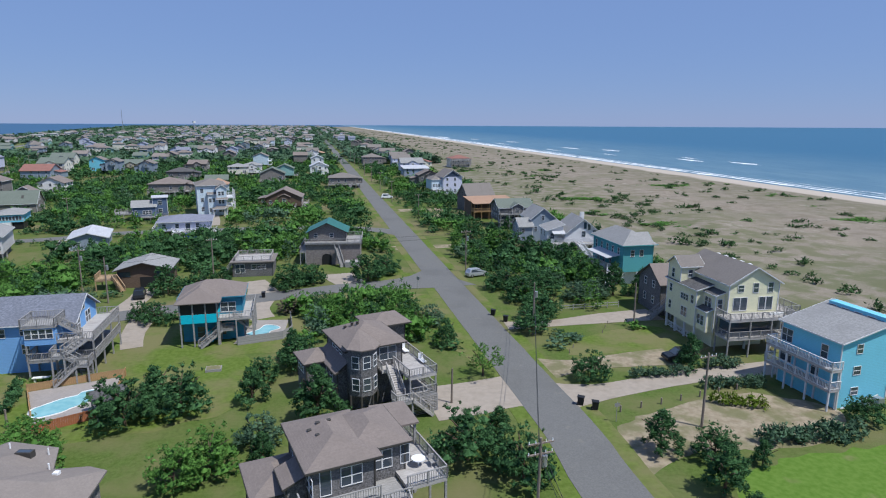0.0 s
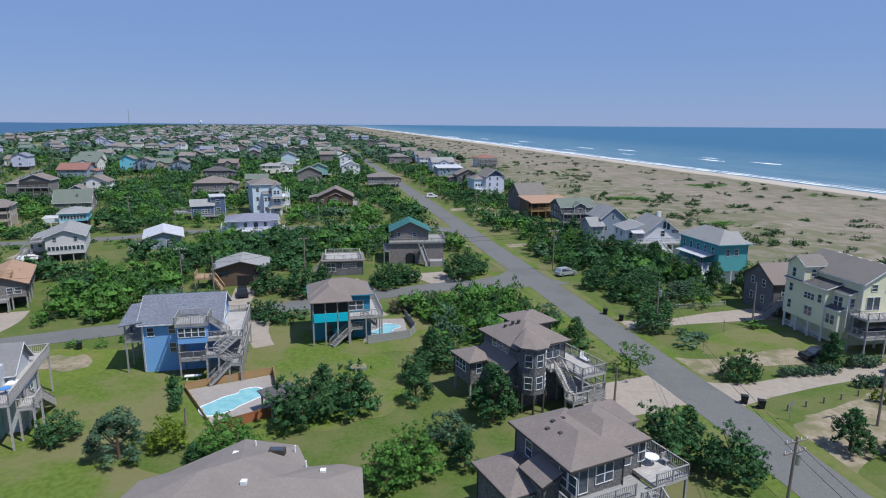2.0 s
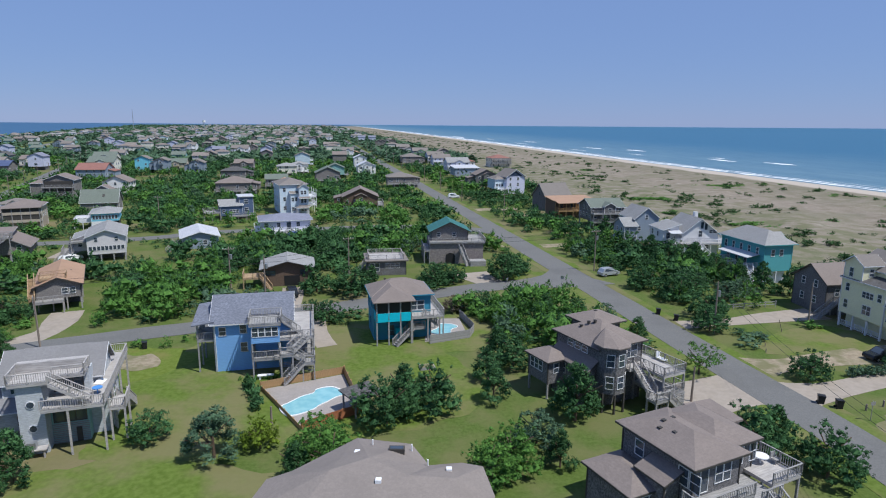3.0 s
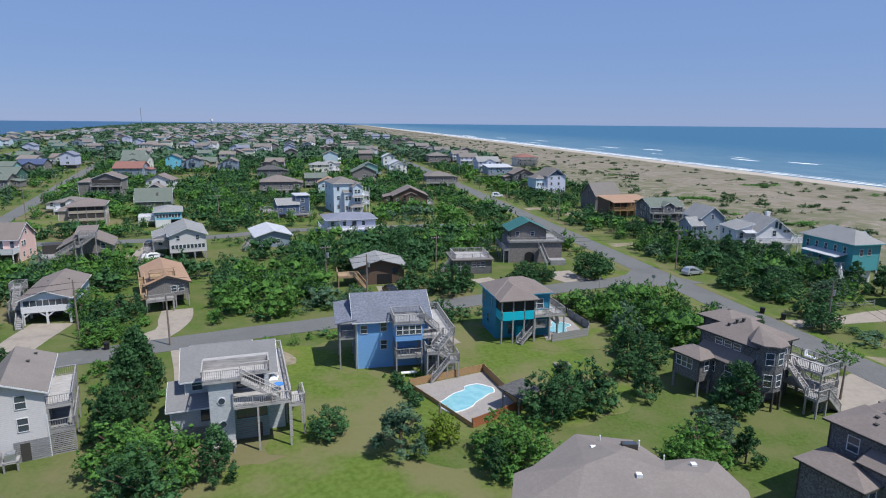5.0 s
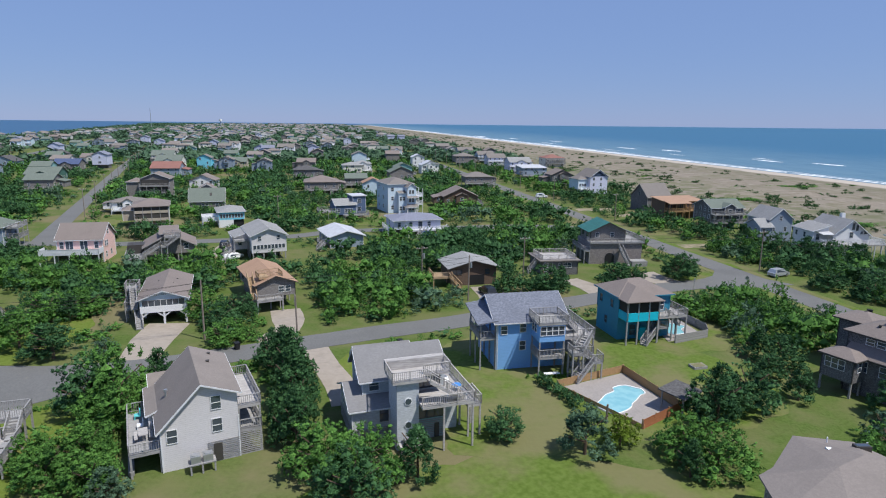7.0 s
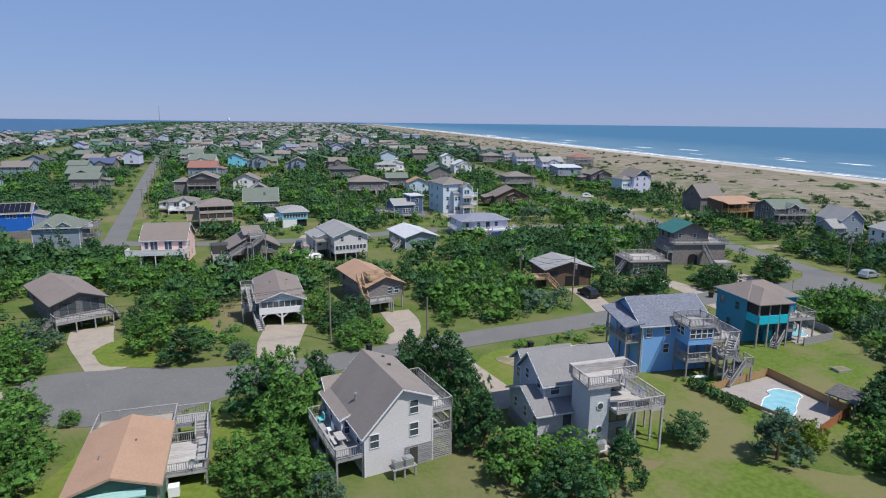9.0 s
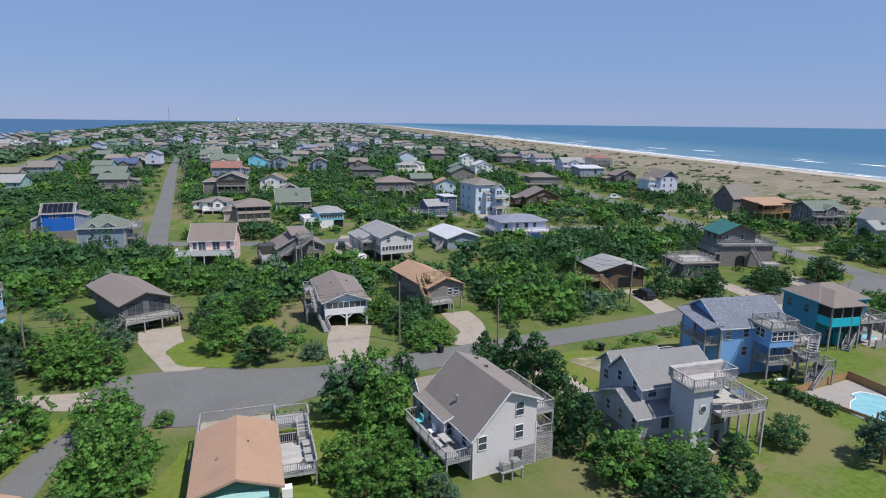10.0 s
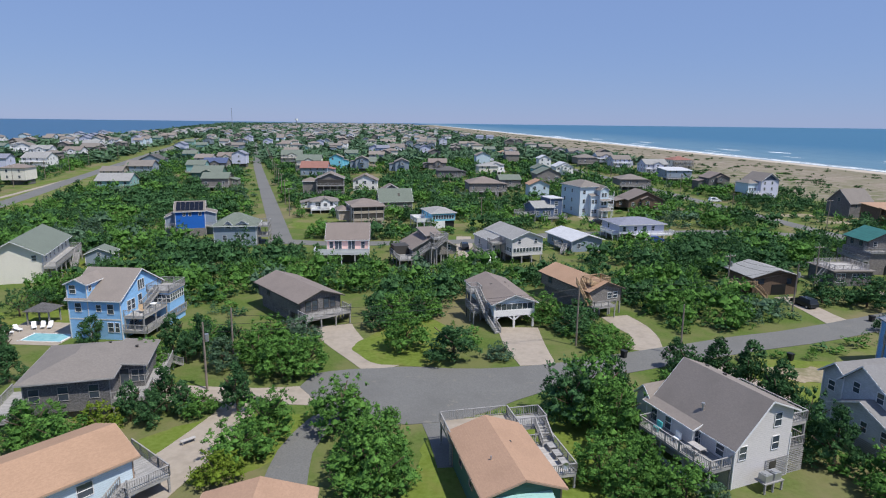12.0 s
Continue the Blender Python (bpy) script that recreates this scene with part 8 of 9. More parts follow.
# trees that stand singly
for kind, x, y, h, sp, leaf in (
    ("round", -34.4, 61.0, 6.2, 1.05, "cedar"), ("round", -29.6, 64.2, 6.0, 1.05, "cedar"), ("cedar", -32.6, 64.6, 5.6, 1.1, None), ("cedar", -22.3, 66.6, 4.6, 1.1, None),
    ("cedar", -13.6, 62.0, 7.0, 1.1, None), ("round", -18.8, 76.8, 5.0, 1.1, "cedar"), ("cedar", 0.6, 85.8, 4.4, 1.0, None), ("open", 5.4, 75.0, 4.4, 1.2, "myrtle"),
    ("round", 19.2, 73.6, 4.4, 1.0, "cedar"), ("cedar", 33.8, 77.8, 5.2, 1.0, None), ("round", 2.6, 54.6, 6.0, 1.1, "cedar"), ("round", 7.6, 51.0, 5.6, 1.0, "cedar"), ("cedar", 6.0, 57.2, 4.4, 1.0, None),
    ("cedar", 22.2, 56.4, 4.6, 1.2, None), ("cedar", 25.4, 49.0, 5.2, 1.2, None), ("round", 27.0, 54.8, 3.8, 1.1, "cedar"), ("cedar", 31.4, 54.0, 2.8, 1.1, None), ("round", 47.0, 62.4, 3.4, 1.2, "cedar"),
    ("round", -12.2, 129.5, 4.6, 1.4, "cedar"), ("round", -29.4, 121.0, 4.4, 1.2, "cedar"), ("round", -47.0, 95.4, 3.8, 1.2, "cedar"), ("round", -50.2, 97.0, 3.4, 1.1, "cedar"),
    ("round", -58.3, 57.0, 3.5, 1.2, "cedar"), ("wispy", -50.6, 53.8, 5.6, 1.2, None), ("round", -46.6, 55.6, 3.8, 0.9, "lime"),
    ("round", -38.6, 51.2, 5.2, 1.2, "myrtle"), ("cedar", -41.6, 50.0, 4.0, 1.0, None),
    ("cedar", -83.0, 66.8, 8.4, 0.85, "cedar"), ("cedar", -81.6, 62.2, 8.0, 0.85, "cedar"), ("round", -80.6, 58.0, 7.0, 0.75, "cedar"), ("cedar", -79.4, 54.4, 6.6, 0.95, "cedar"), ("cedar", -85.2, 71.0, 7.0, 0.9, "cedar"), ("round", -87.6, 74.2, 5.0, 0.9, "cedar"), ("cedar", -88.4, 77.4, 4.6, 1.0, None),
    ("round", -76.2, 50.0, 5.6, 1.1, "myrtle"), ("round", -71.6, 49.0, 5.8, 1.1, "myrtle"), ("cedar", -67.0, 49.4, 5.4, 1.0, None), ("round", -72.5, 45.6, 5.4, 1.2, "cedar"),
    ("round", -123.6, 49.4, 6.4, 1.05, "myrtle"), ("round", -122.0, 45.0, 6.0, 1.0, "myrtle"),
    ("round", -101.4, 61.4, 8.4, 0.95, "myrtle"), ("round", -99.6, 57.2, 6.8, 0.95, "myrtle"), ("cedar", -98.4, 66.0, 6.0, 1.0, None), ("round", -98.6, 50.6, 4.6, 1.0, "myrtle"), ("round", -95.5, 46.4, 4.4, 1.1, "myrtle"), ("wispy", -93.6, 45.2, 3.4, 1.2, None),
    ("round", -143.8, 70.8, 6.0, 1.0, "myrtle"), ("wispy", -148.2, 72.4, 6.2, 0.9, "cedar"), ("cedar", -152.6, 73.4, 6.6, 0.9, None), ("cedar", -157.4, 74.2, 6.0, 0.9, None), 
    ("cedar", -149.0, 57.6, 5.6, 0.9, None), ("cedar", -146.4, 56.8, 4.4, 0.9, None), ("cedar", -151.6, 55.0, 4.8, 0.9, None), ("round", -154.6, 47.8, 4.6, 1.2, "myrtle"), ("round", -158.6, 49.4, 4.8, 1.2, "myrtle"),
     ("cedar", -125.4, 92.0, 4.6, 1.1, None), 
    ("round", -100.6, 90.4, 4.4, 1.3, "cedar"), ("round", -98.8, 94.6, 4.6, 1.2, "cedar"), ("round", -97.2, 86.4, 3.0, 1.4, "myrtle"), ("round", -94.0, 84.9, 2.2, 1.6, "myrtle"),
    ("cedar", -20.6, 80.0, 4.6, 1.1, None), ("round", -22.6, 72.6, 3.6, 1.1, "cedar"), ("round", -18.6, 57.0, 3.8, 1.2, "olive"), ("round", -21.8, 52.0, 5.0, 1.1, "myrtle"), ("round", -24.2, 49.8, 4.2, 1.1, "myrtle"), ("cedar", -17.0, 52.6, 4.0, 1.0, None),
    ("round", -10.6, 103.0, 3.4, 1.4, "cedar"), ("round", -5.6, 100.4, 3.2, 1.3, "cedar"), ("round", -15.6, 101.6, 3.0, 1.4, "bare"), ("round", -21.4, 102.6, 3.6, 1.3, "cedar"), ("round", -26.4, 101.6, 3.0, 1.3, "bare"), ("round", -1.8, 95.6, 3.6, 1.2, "olive"), ("round", -6.6, 93.6, 3.4, 1.3, "myrtle"), ("round", -12.0, 95.0, 4.0, 1.3, "cedar"), ("round", -18.0, 92.8, 3.6, 1.3, "myrtle"),
    ("round", 17.0, 98.5, 5.6, 1.2, "cedar"), ("round", 15.6, 109.0, 5.4, 1.3, "cedar"), ("round", 19.8, 114.0, 5.4, 1.3, "cedar"), ("round", 11.6, 117.0, 5.0, 1.2, "cedar"), ("round", 25.4, 110.0, 3.8, 1.5, "olive"), ("round", 29.4, 112.4, 3.8, 1.5, "olive"), ("round", 14.2, 92.2, 4.6, 1.2, "cedar"),
    ("round", 14.8, 152.0, 6.2, 1.2, "myrtle"), ("round", 9.0, 142.0, 5.0, 1.2, "cedar"), ("round", 24.8, 146.0, 4.6, 1.2, "cedar"), ("round", 30.4, 129.5, 5.0, 1.2, "myrtle"), ("round", 8.6, 131.0, 4.0, 1.2, "cedar"),
    ("round", -52.6, 112.8, 6.0, 1.00, "cedar"), ("round", -45.7, 111.0, 6.4, 1.10, "cedar"), ("round", -30.6, 116.6, 5.4, 1.10, "cedar"), ("round", -15.6, 123.9, 6.0, 1.20, "cedar"), ("round", -18.4, 95.7, 4.6, 1.10, "myrtle"), ("round", -26.2, 120.2, 4.6, 1.10, "cedar"), ("cedar", -42.2, 114.2, 5.0, 1.10, None),
    ("wispy", -171.0, 76.4, 5.0, 0.90, "cedar"), ("cedar", -153.9, 71.1, 4.6, 0.90, None), ("round", -156.9, 67.0, 5.2, 1.00, "myrtle"), ("wispy", -147.9, 69.4, 5.0, 1.00, None), ("round", -139.4, 68.2, 6.0, 1.10, "myrtle"),
    ("round", -154.9, 77.8, 4.5, 1.20, "myrtle"), ("round", -144.3, 77.0, 5.5, 1.20, "myrtle"), ("round", -140.7, 78.6, 5.0, 1.20, "olive"), 
    ("cedar", -148.9, 54.7, 4.2, 1.00, None), ("cedar", -160.9, 50.8, 4.0, 1.00, None), ("round", -153.1, 51.8, 3.8, 1.10, "lime"), 
    ("round", -123.8, 47.1, 6.4, 1.05, "myrtle"), ("round", -103.7, 60.9, 7.4, 1.00, "cedar"),
    ("round", -102.3, 49.6, 4.4, 1.15, "myrtle"), ("round", -100.2, 47.4, 4.4, 1.10, "myrtle"),  
     ("round", -97.1, 82.7, 3.6, 1.50, "myrtle"),
    ("round", -128.9, 91.6, 5.4, 1.20, "myrtle"),  ("round", -124.7, 95.2, 5.0, 1.20, "myrtle"), ("round", -104.9, 94.9, 5.4, 1.20, "myrtle"), 
    ("round", -40.5, 54.2, 4.6, 1.20, "myrtle"),
    ("round", -125.2, 79.9, 6.2, 1.05, "myrtle"), ("wispy", -118.1, 76.4, 6.0, 1.45, "cedar"), ("round", -111.8, 77.8, 2.8, 1.2, "olive"), ("round", -136.9, 69.8, 5.6, 1.1, "myrtle"), ("round", -128.6, 56.6, 6.0, 1.15, "myrtle"), ("round", -135.8, 54.2, 5.4, 1.1, "myrtle"), ("cedar", -140.9, 58.2, 6.4, 0.85, None),
    ("round", -136.4, 49.0, 4.6, 1.25, "myrtle"), ("round", -144.8, 57.2, 3.4, 1.1, "myrtle"), ("round", -137.0, 45.2, 3.4, 1.2, "lime"), ("round", -131.2, 88.0, 4.2, 1.1, "cedar"), ("round", -123.5, 58.3, 1.8, 1.2, "myrtle"),
    ("cedar", 33.0, 113.6, 6.6, 1.0, None), ("cedar", 30.6, 118.0, 6.2, 1.0, None), ("round", 28.4, 123.6, 6.2, 1.1, "cedar"), ("cedar", 26.8, 130.6, 7.0, 1.0, None), ("round", 23.6, 135.6, 7.0, 1.1, "cedar"), ("cedar", 20.6, 141.0, 6.6, 1.1, None), ("cedar", 30.0, 138.0, 5.6, 1.0, None), ("round", 17.6, 148.0, 7.0, 1.1, "cedar"), ("cedar", 13.6, 157.0, 7.0, 1.1, None), ("round", 22.0, 120.0, 4.6, 1.2, "olive"), ("cedar", 38.4, 113.0, 5.8, 1.0, None), ("round", 8.0, 172.0, 6.6, 1.1, "cedar"),
    ("cedar", -181.0, 70.0, 6.0, 1.0, None), ("cedar", -176.6, 65.6, 5.6, 1.0, None), ("cedar", -172.4, 62.6, 5.0, 1.0, None), ("round", -187.0, 75.0, 5.4, 1.1, "cedar"), ("open", -190.6, 86.0, 5.0, 1.0, "cedar"), ("open", -187.6, 88.4, 4.8, 1.0, "cedar"), ("round", -190.0, 95.0, 6.0, 1.1, "myrtle"), ("round", -184.0, 93.0, 5.6, 1.1, "cedar"),
):
    tree(kind, x, y, h, sp, leaf)

# thickets between the houses, thick near by and coarser farther off
def scrub(y0, y1, step, v0, v1, keep, height, seed):
    g = np.random.default_rng(seed)
    out = []
    for gy in np.arange(y0, y1, step):
        for gx in np.arange(-640, 150, step):
            x, y = gx + g.uniform(-0.5, 0.5) * step, gy + g.uniform(-0.5, 0.5) * step
            v = 0.9776 * x + 0.2107 * y
            if not v0 < v < v1 or abs(math.degrees(math.atan2(x + 50, y + 5)) + 6) > 50:
                continue
            dense = noise.noise((x * 0.035, y * 0.035, 3.3)) + 0.5 * noise.noise((x * 0.11, y * 0.11, 8.8))
            if v > 22:
                dense -= 0.20                     # sandy yards on the sea side
            if dense < keep or not clear(x, y, 1) or meadow(x, y):
                continue
            h = height * (0.42 + 0.75 * g.random() ** 1.4 + 0.25 * max(0.0, dense))
            if not clear(x, y + 4.5, 3):
                if g.random() < 0.45:
                    continue
                h = min(h, 1.2 + 0.9 * g.random())       # kept low before a house or a road
            out.append((x, y, h, (0.78 + 0.36 * g.random()) * (1.0 if h > 2.4 else 1.5)))
    return out


def sorted_by_kind(spots, share):
    """Deals the shrubs out to materials in drifts, not one by one."""
    bins = [[] for _ in share]
    for s in spots:
        k = noise.noise((s[0] * 0.05, s[1] * 0.05, 20.5)) * 0.8 + 0.5 + 0.35 * noise.noise((s[0] * 0.9, s[1] * 0.9, 4.4))
        total = 0
        for b, part_of in zip(bins, share):
            total += part_of
            if k < total or b is bins[-1]:
                b.append(s)
                break
    return bins


for y0, y1, step, keep, height, count, leaf, seed in ((84, 165, 3.0, -0.46, 5.6, 400, 0.034, 1), (165, 300, 4.0, -0.42, 5.4, 130, 0.066, 2), (300, 520, 5.6, -0.42, 5.0, 70, 0.145, 3)):
    spots = scrub(y0, y1, step, -520, 78, keep, height, seed)
    for mat, bin_ in zip(("cedar", "myrtle", "olive"), sorted_by_kind(spots, (0.52, 0.38, 0.10))):
        thicket("shrub_thicket", bin_, count, leaf, LEAF[mat], {"cedar": "dark green coastal thicket between houses", "myrtle": "green wax myrtle thicket between houses", "olive": "silvery green shrubs in the thicket"}[mat])
    if y0 < 300:
        g = np.random.default_rng(seed + 60)
        low = [(x + g.uniform(-2, 2), y + g.uniform(-2, 2), g.uniform(0.7, 1.5), g.uniform(1.6, 2.4)) for x, y, h, sp in spots]
        thicket("undergrowth", [p for p in low if clear(p[0], p[1], 1) and not meadow(p[0], p[1])], 44, 0.12, LEAF["cedar"], "low dark undergrowth beneath the thicket")
# low growth in the near yards
near = [s for s in scrub(44, 86, 2.6, -200, 60, 0.12, 2.0, 9) if not (-66 < s[0] < 16)]
thicket("yard_shrubs", near, 220, 0.07, LEAF["myrtle"], "low green shrubs at the edges of yards")
# hedges
def hedge(x0, y0, x1, y1, h, mat, label):
    n = max(2, int(math.hypot(x1 - x0, y1 - y0) / 0.9))
    thicket("hedge", [(x0 + (x1 - x0) * i / n, y0 + (y1 - y0) * i / n, h * (0.9 + 0.2 * rng.random()), 0.95) for i in range(n + 1)], 240, 0.075, LEAF[mat], label, "hedge")


hedge(25.0, 74.4, 32.0, 75.4, 1.7, "olive", "clipped silvery hedge beside the drive")
hedge(33.0, 71.4, 40.5, 72.1, 1.9, "olive", "clipped silvery hedge before the aqua house")
hedge(32.4, 67.4, 37.4, 66.0, 1.7, "lime", "bright green shrub row in sandy soil")
hedge(36.0, 77.6, 40.4, 78.6, 1.9, "olive", "round silvery shrubs by the drive")
hedge(33.5, 58.0, 44.2, 59.4, 2.3, "olive", "long clipped hedge by the lawn")
hedge(-52.6, 70.6, -49.4, 64.2, 1.6, "cedar", "dark clipped shrubs along the pool fence")
hedge(-54.0, 72.0, -49.0, 72.6, 0.7, "myrtle", "low shrubs at the foot of the blue house")
hedge(-98.0, 53.0, -96.2, 47.2, 2.4, "myrtle", "green hedge beside the white house")
hedge(-113.0, 60.6, -108.6, 62.0, 0.8, "myrtle", "low hedge at the edge of the turning circle")
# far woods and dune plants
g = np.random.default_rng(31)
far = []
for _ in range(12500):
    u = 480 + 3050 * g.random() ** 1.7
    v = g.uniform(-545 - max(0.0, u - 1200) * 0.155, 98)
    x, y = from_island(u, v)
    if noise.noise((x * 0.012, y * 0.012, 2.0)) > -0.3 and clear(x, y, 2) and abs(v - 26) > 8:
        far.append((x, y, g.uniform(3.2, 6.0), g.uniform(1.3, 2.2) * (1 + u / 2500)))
# the paler silvery leaf colour stands in for haze over distant trees
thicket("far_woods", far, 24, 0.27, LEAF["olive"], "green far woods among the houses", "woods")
dunes, creepers = [], []
for _ in range(1250):
    u, v = 40 + 1900 * g.random() ** 1.4, 98 + 118 * g.random() ** 1.6
    x, y = from_island(u, v)
    if noise.noise((x * 0.03, y * 0.018, 6.0)) < -0.30 + 0.0018 * (v - 98):
        continue
    size = g.uniform(1.0, 2.1)
    for k in range(int(g.integers(2, 6))):
        dunes.append((x + g.normal() * 1.0, y + g.normal() * 1.0, size * g.uniform(0.7, 1.1), g.uniform(1.1, 1.6)))
    if g.random() < 0.05:
        creepers += [(x + g.normal() * 3, y + g.normal() * 3, 0.7, g.uniform(3, 5)) for k in range(6)]
for x, y, wide, deep in ((74, 196, 9, 3.5), (140, 206, 8, 4), (116, 320, 14, 5), (60, 262, 10, 4), (150, 240, 5, 3), (60, 420, 16, 6)):      # broad green mats
    creepers += [(x + g.normal() * wide * 0.5, y + g.normal() * deep * 0.5, g.uniform(0.6, 1.0), g.uniform(3, 4.5)) for k in range(int(wide * deep * 0.7))]
thicket("dune_shrubs", dunes, 46, 0.12, LEAF["dune"], "low olive shrubs scattered over the dunes")
thicket("dune_creepers", creepers, 84, 0.13, LEAF["myrtle"], "bright green creeping plants on the dunes")

# ---- pools, fences, poles, cars, small things ----
def board_fence(x, y, yaw, length, height, mat, label, rail_mat=None, board=0.22, z=0.0):
    root = thing("board_fence", x, y, yaw, label, "fence", z=z)
    me = shared(("board", height, board, mat.name), lambda: Shape().box(0.006, -0.015, 0, board - 0.006, 0.015, height).mesh("board", mat))
    for i in range(int(length / board)):
        part("board", me, None, root, at=pose(i * board, 0, 0.02))
    rm = rail_mat or mat
    part("rail", Shape().box(0, 0.017, height * 0.25, length, 0.06, height * 0.25 + 0.09), rm, root)
    part("rail", Shape().box(0, 0.017, height * 0.8, length, 0.06, height * 0.8 + 0.09), rm, root)
    pm = shared(("fence_post", height, rm.name), lambda: Shape().box(-0.05, 0.06, -0.05, 0.05, 0.16, height + 0.05).mesh("post", rm))
    n = max(1, round(length / 2.4))
    for i in range(n + 1):
        part("post", pm, None, root, at=pose(length * i / n, 0, 0))


def fence_between(x0, y0, x1, y1, height, mat, label, rail_mat=None):
    board_fence(x0, y0, math.degrees(math.atan2(y1 - y0, x1 - x0)), math.hypot(x1 - x0, y1 - y0), height, mat, label, rail_mat)


def pool(points, x, y, yaw, label):
    """A swimming pool with a rounded outline and a pale coping."""
    root = thing("swimming_pool", x, y, yaw, label, "swimming pool")
    n, line = len(points), []
    for i in range(n):
        p0, p1, p2, p3 = (Vector(points[k % n]) for k in (i - 1, i, i + 1, i + 2))
        for k in range(7):
            t = k / 7
            q = 0.5 * ((2 * p1) + (p2 - p0) * t + (2 * p0 - 5 * p1 + 4 * p2 - p3) * t * t + (3 * p1 - p0 - 3 * p2 + p3) * t ** 3)
            line.append((q.x, q.y))
    cx, cy = sum(p[0] for p in line) / len(line), sum(p[1] for p in line) / len(line)
    m = len(line)
    grow = lambda k: [(cx + (a - cx) * k, cy + (b - cy) * k) for a, b in line]
    inner, outer = line, grow(1.055)
    v = [(*p, 0.16) for p in inner] + [(*p, 0.16) for p in outer] + [(*p, 0.02) for p in outer] + [(*p, 0.0) for p in inner]
    f = []
    for i in range(m):
        j = (i + 1) % m
        f += [(i, i + m, j + m, j), (i + m, i + 2 * m, j + 2 * m, j + m), (i, j, j + 3 * m, i + 3 * m)]
    part("coping", Shape().add(v, f), PLASTIC_WHITE, root)
    part("water", Shape().slab([(*p, 0.11) for p in grow(0.995)], 0.08), POOL, root)
    return root


single("pool_deck", Shape().slab([(-50.4, 69.2, 0.06), (-43.2, 59.3, 0.06), (-37.6, 63.6, 0.06), (-41.2, 74.0, 0.06)], 0.15), STONE_PALE, "pale concrete deck around a swimming pool", "patio", kind="structure")
pool([(-2.9, -3.1), (-1.9, -3.8), (-0.7, -3.2), (0.3, -2.2), (0.7, -1.3), (1.4, -0.4), (2.3, 0.9), (3.0, 1.5), (2.9, 2.6), (2.4, 2.9), (1.1, 3.6), (-0.4, 2.9), (-0.6, 1.9), (-1.8, 0.9), (-2.8, -0.6), (-3.5, -1.8)], -43.3, 66.3, 0, "scalloped light blue swimming pool with white coping")
fence_between(-50.6, 69.3, -43.2, 59.0, 0.55, WOOD_TAN, "low tan board fence along a pool")
fence_between(-43.2, 59.0, -37.4, 63.5, 1.15, WOOD_RED, "red-stained board fence around a pool", WOOD_TAN)
fence_between(-41.2, 74.3, -37.4, 63.5, 1.1, WOOD_TAN, "tan board fence behind a pool")
fence_between(-50.6, 69.3, -41.2, 74.3, 1.0, WOOD_TAN, "tan board fence between pool and house")
shed = thing("pool_shelter", -37.9, 62.0, 40, "small open shelter with dark roof beside the pool", "shelter")
for x, y in ((0, 0), (3.2, 0), (0, 2.6), (3.2, 2.6)):
    part("post", Shape().box(x - 0.08, y - 0.08, 0, x + 0.08, y + 0.08, 2.2), WOOD_GREY, shed)
part("roof", Shape().slab([(-0.4, -0.4, 2.3), (3.6, -0.4, 2.3), (3.6, 3.0, 2.5), (-0.4, 3.0, 2.5)], 0.14), ROOF["dark"], shed)
# the teal house's pool
single("pool_deck", Shape().slab([(-31.0, 86.0, 0.09), (-24.4, 88.6, 0.09), (-25.6, 97.2, 0.09), (-31.0, 97.0, 0.09)], 0.15), STONE_PALE, "small concrete pool deck behind a grey fence", "patio", kind="structure")
pool([(-1.5, -2.2), (0.2, -2.6), (1.6, -1.6), (1.2, 0.2), (1.7, 1.8), (0.4, 2.6), (-1.3, 2.2), (-1.0, 0.2)], -28.2, 91.8, -20, "small rounded bright blue swimming pool")
fence_between(-30.2, 85.4, -24.2, 88.2, 1.3, WOOD_GREY, "silvered board fence around a small pool")
fence_between(-24.2, 88.2, -23.4, 91.0, 1.3, WOOD_GREY, "silvered board fence around a small pool")
fence_between(-23.4, 91.0, -25.4, 98.0, 1.3, WOOD_GREY, "silvered board fence beside a small pool")
# the blue gabled house's pool
single("pool_deck", Shape().slab([(-187.5, 74, 0.06), (-175.4, 74.6, 0.06), (-175.8, 84, 0.06), (-187.5, 84, 0.06)], 0.15), CONCRETE, "concrete pool terrace with loungers", "patio", kind="structure")
pool([(-3.0, -1.4), (-2.8, -1.55), (2.8, -1.55), (3.0, -1.4), (3.0, 1.4), (2.8, 1.55), (-2.8, 1.55), (-3.0, 1.4)], -178.9, 77.3, 2, "long rectangular blue swimming pool")
gaz = thing("pool_pavilion", -185.8, 82.0, 6, "small pavilion with grey roof beside the pool", "pavilion")
for x, y in ((0, 0), (3.4, 0), (0, 2.8), (3.4, 2.8)):
    part("post", Shape().box(x - 0.09, y - 0.09, 0, x + 0.09, y + 0.09, 2.4), WOOD_GREY, gaz)
part("roof", Shape().add([(-0.5, -0.5, 2.4), (3.9, -0.5, 2.4), (3.9, 3.3, 2.4), (-0.5, 3.3, 2.4), (1.7, 1.4, 3.5)], [(0, 1, 4), (1, 2, 4), (2, 3, 4), (3, 0, 4), (3, 2, 1, 0)]), ROOF["dark"], gaz)


def lounger(x, y, yaw):
    root = thing("sun_lounger", x, y, yaw, "white plastic sun lounger on the pool terrace", "sun lounger", "loungers by the pool", 0.06)
    part("seat", Shape().box(0, 0, 0.3, 0.65, 1.3, 0.38), PLASTIC_WHITE, root)
    part("backrest", Shape().slab([(0, 1.3, 0.38), (0.65, 1.3, 0.38), (0.65, 1.9, 0.85), (0, 1.9, 0.85)], 0.07), PLASTIC_WHITE, root)
    for a in (0.06, 0.56):
        for b in (0.1, 1.2):
            part("leg", Shape().box(a, b, 0, a + 0.06, b + 0.06, 0.3), PLASTIC_WHITE, root)


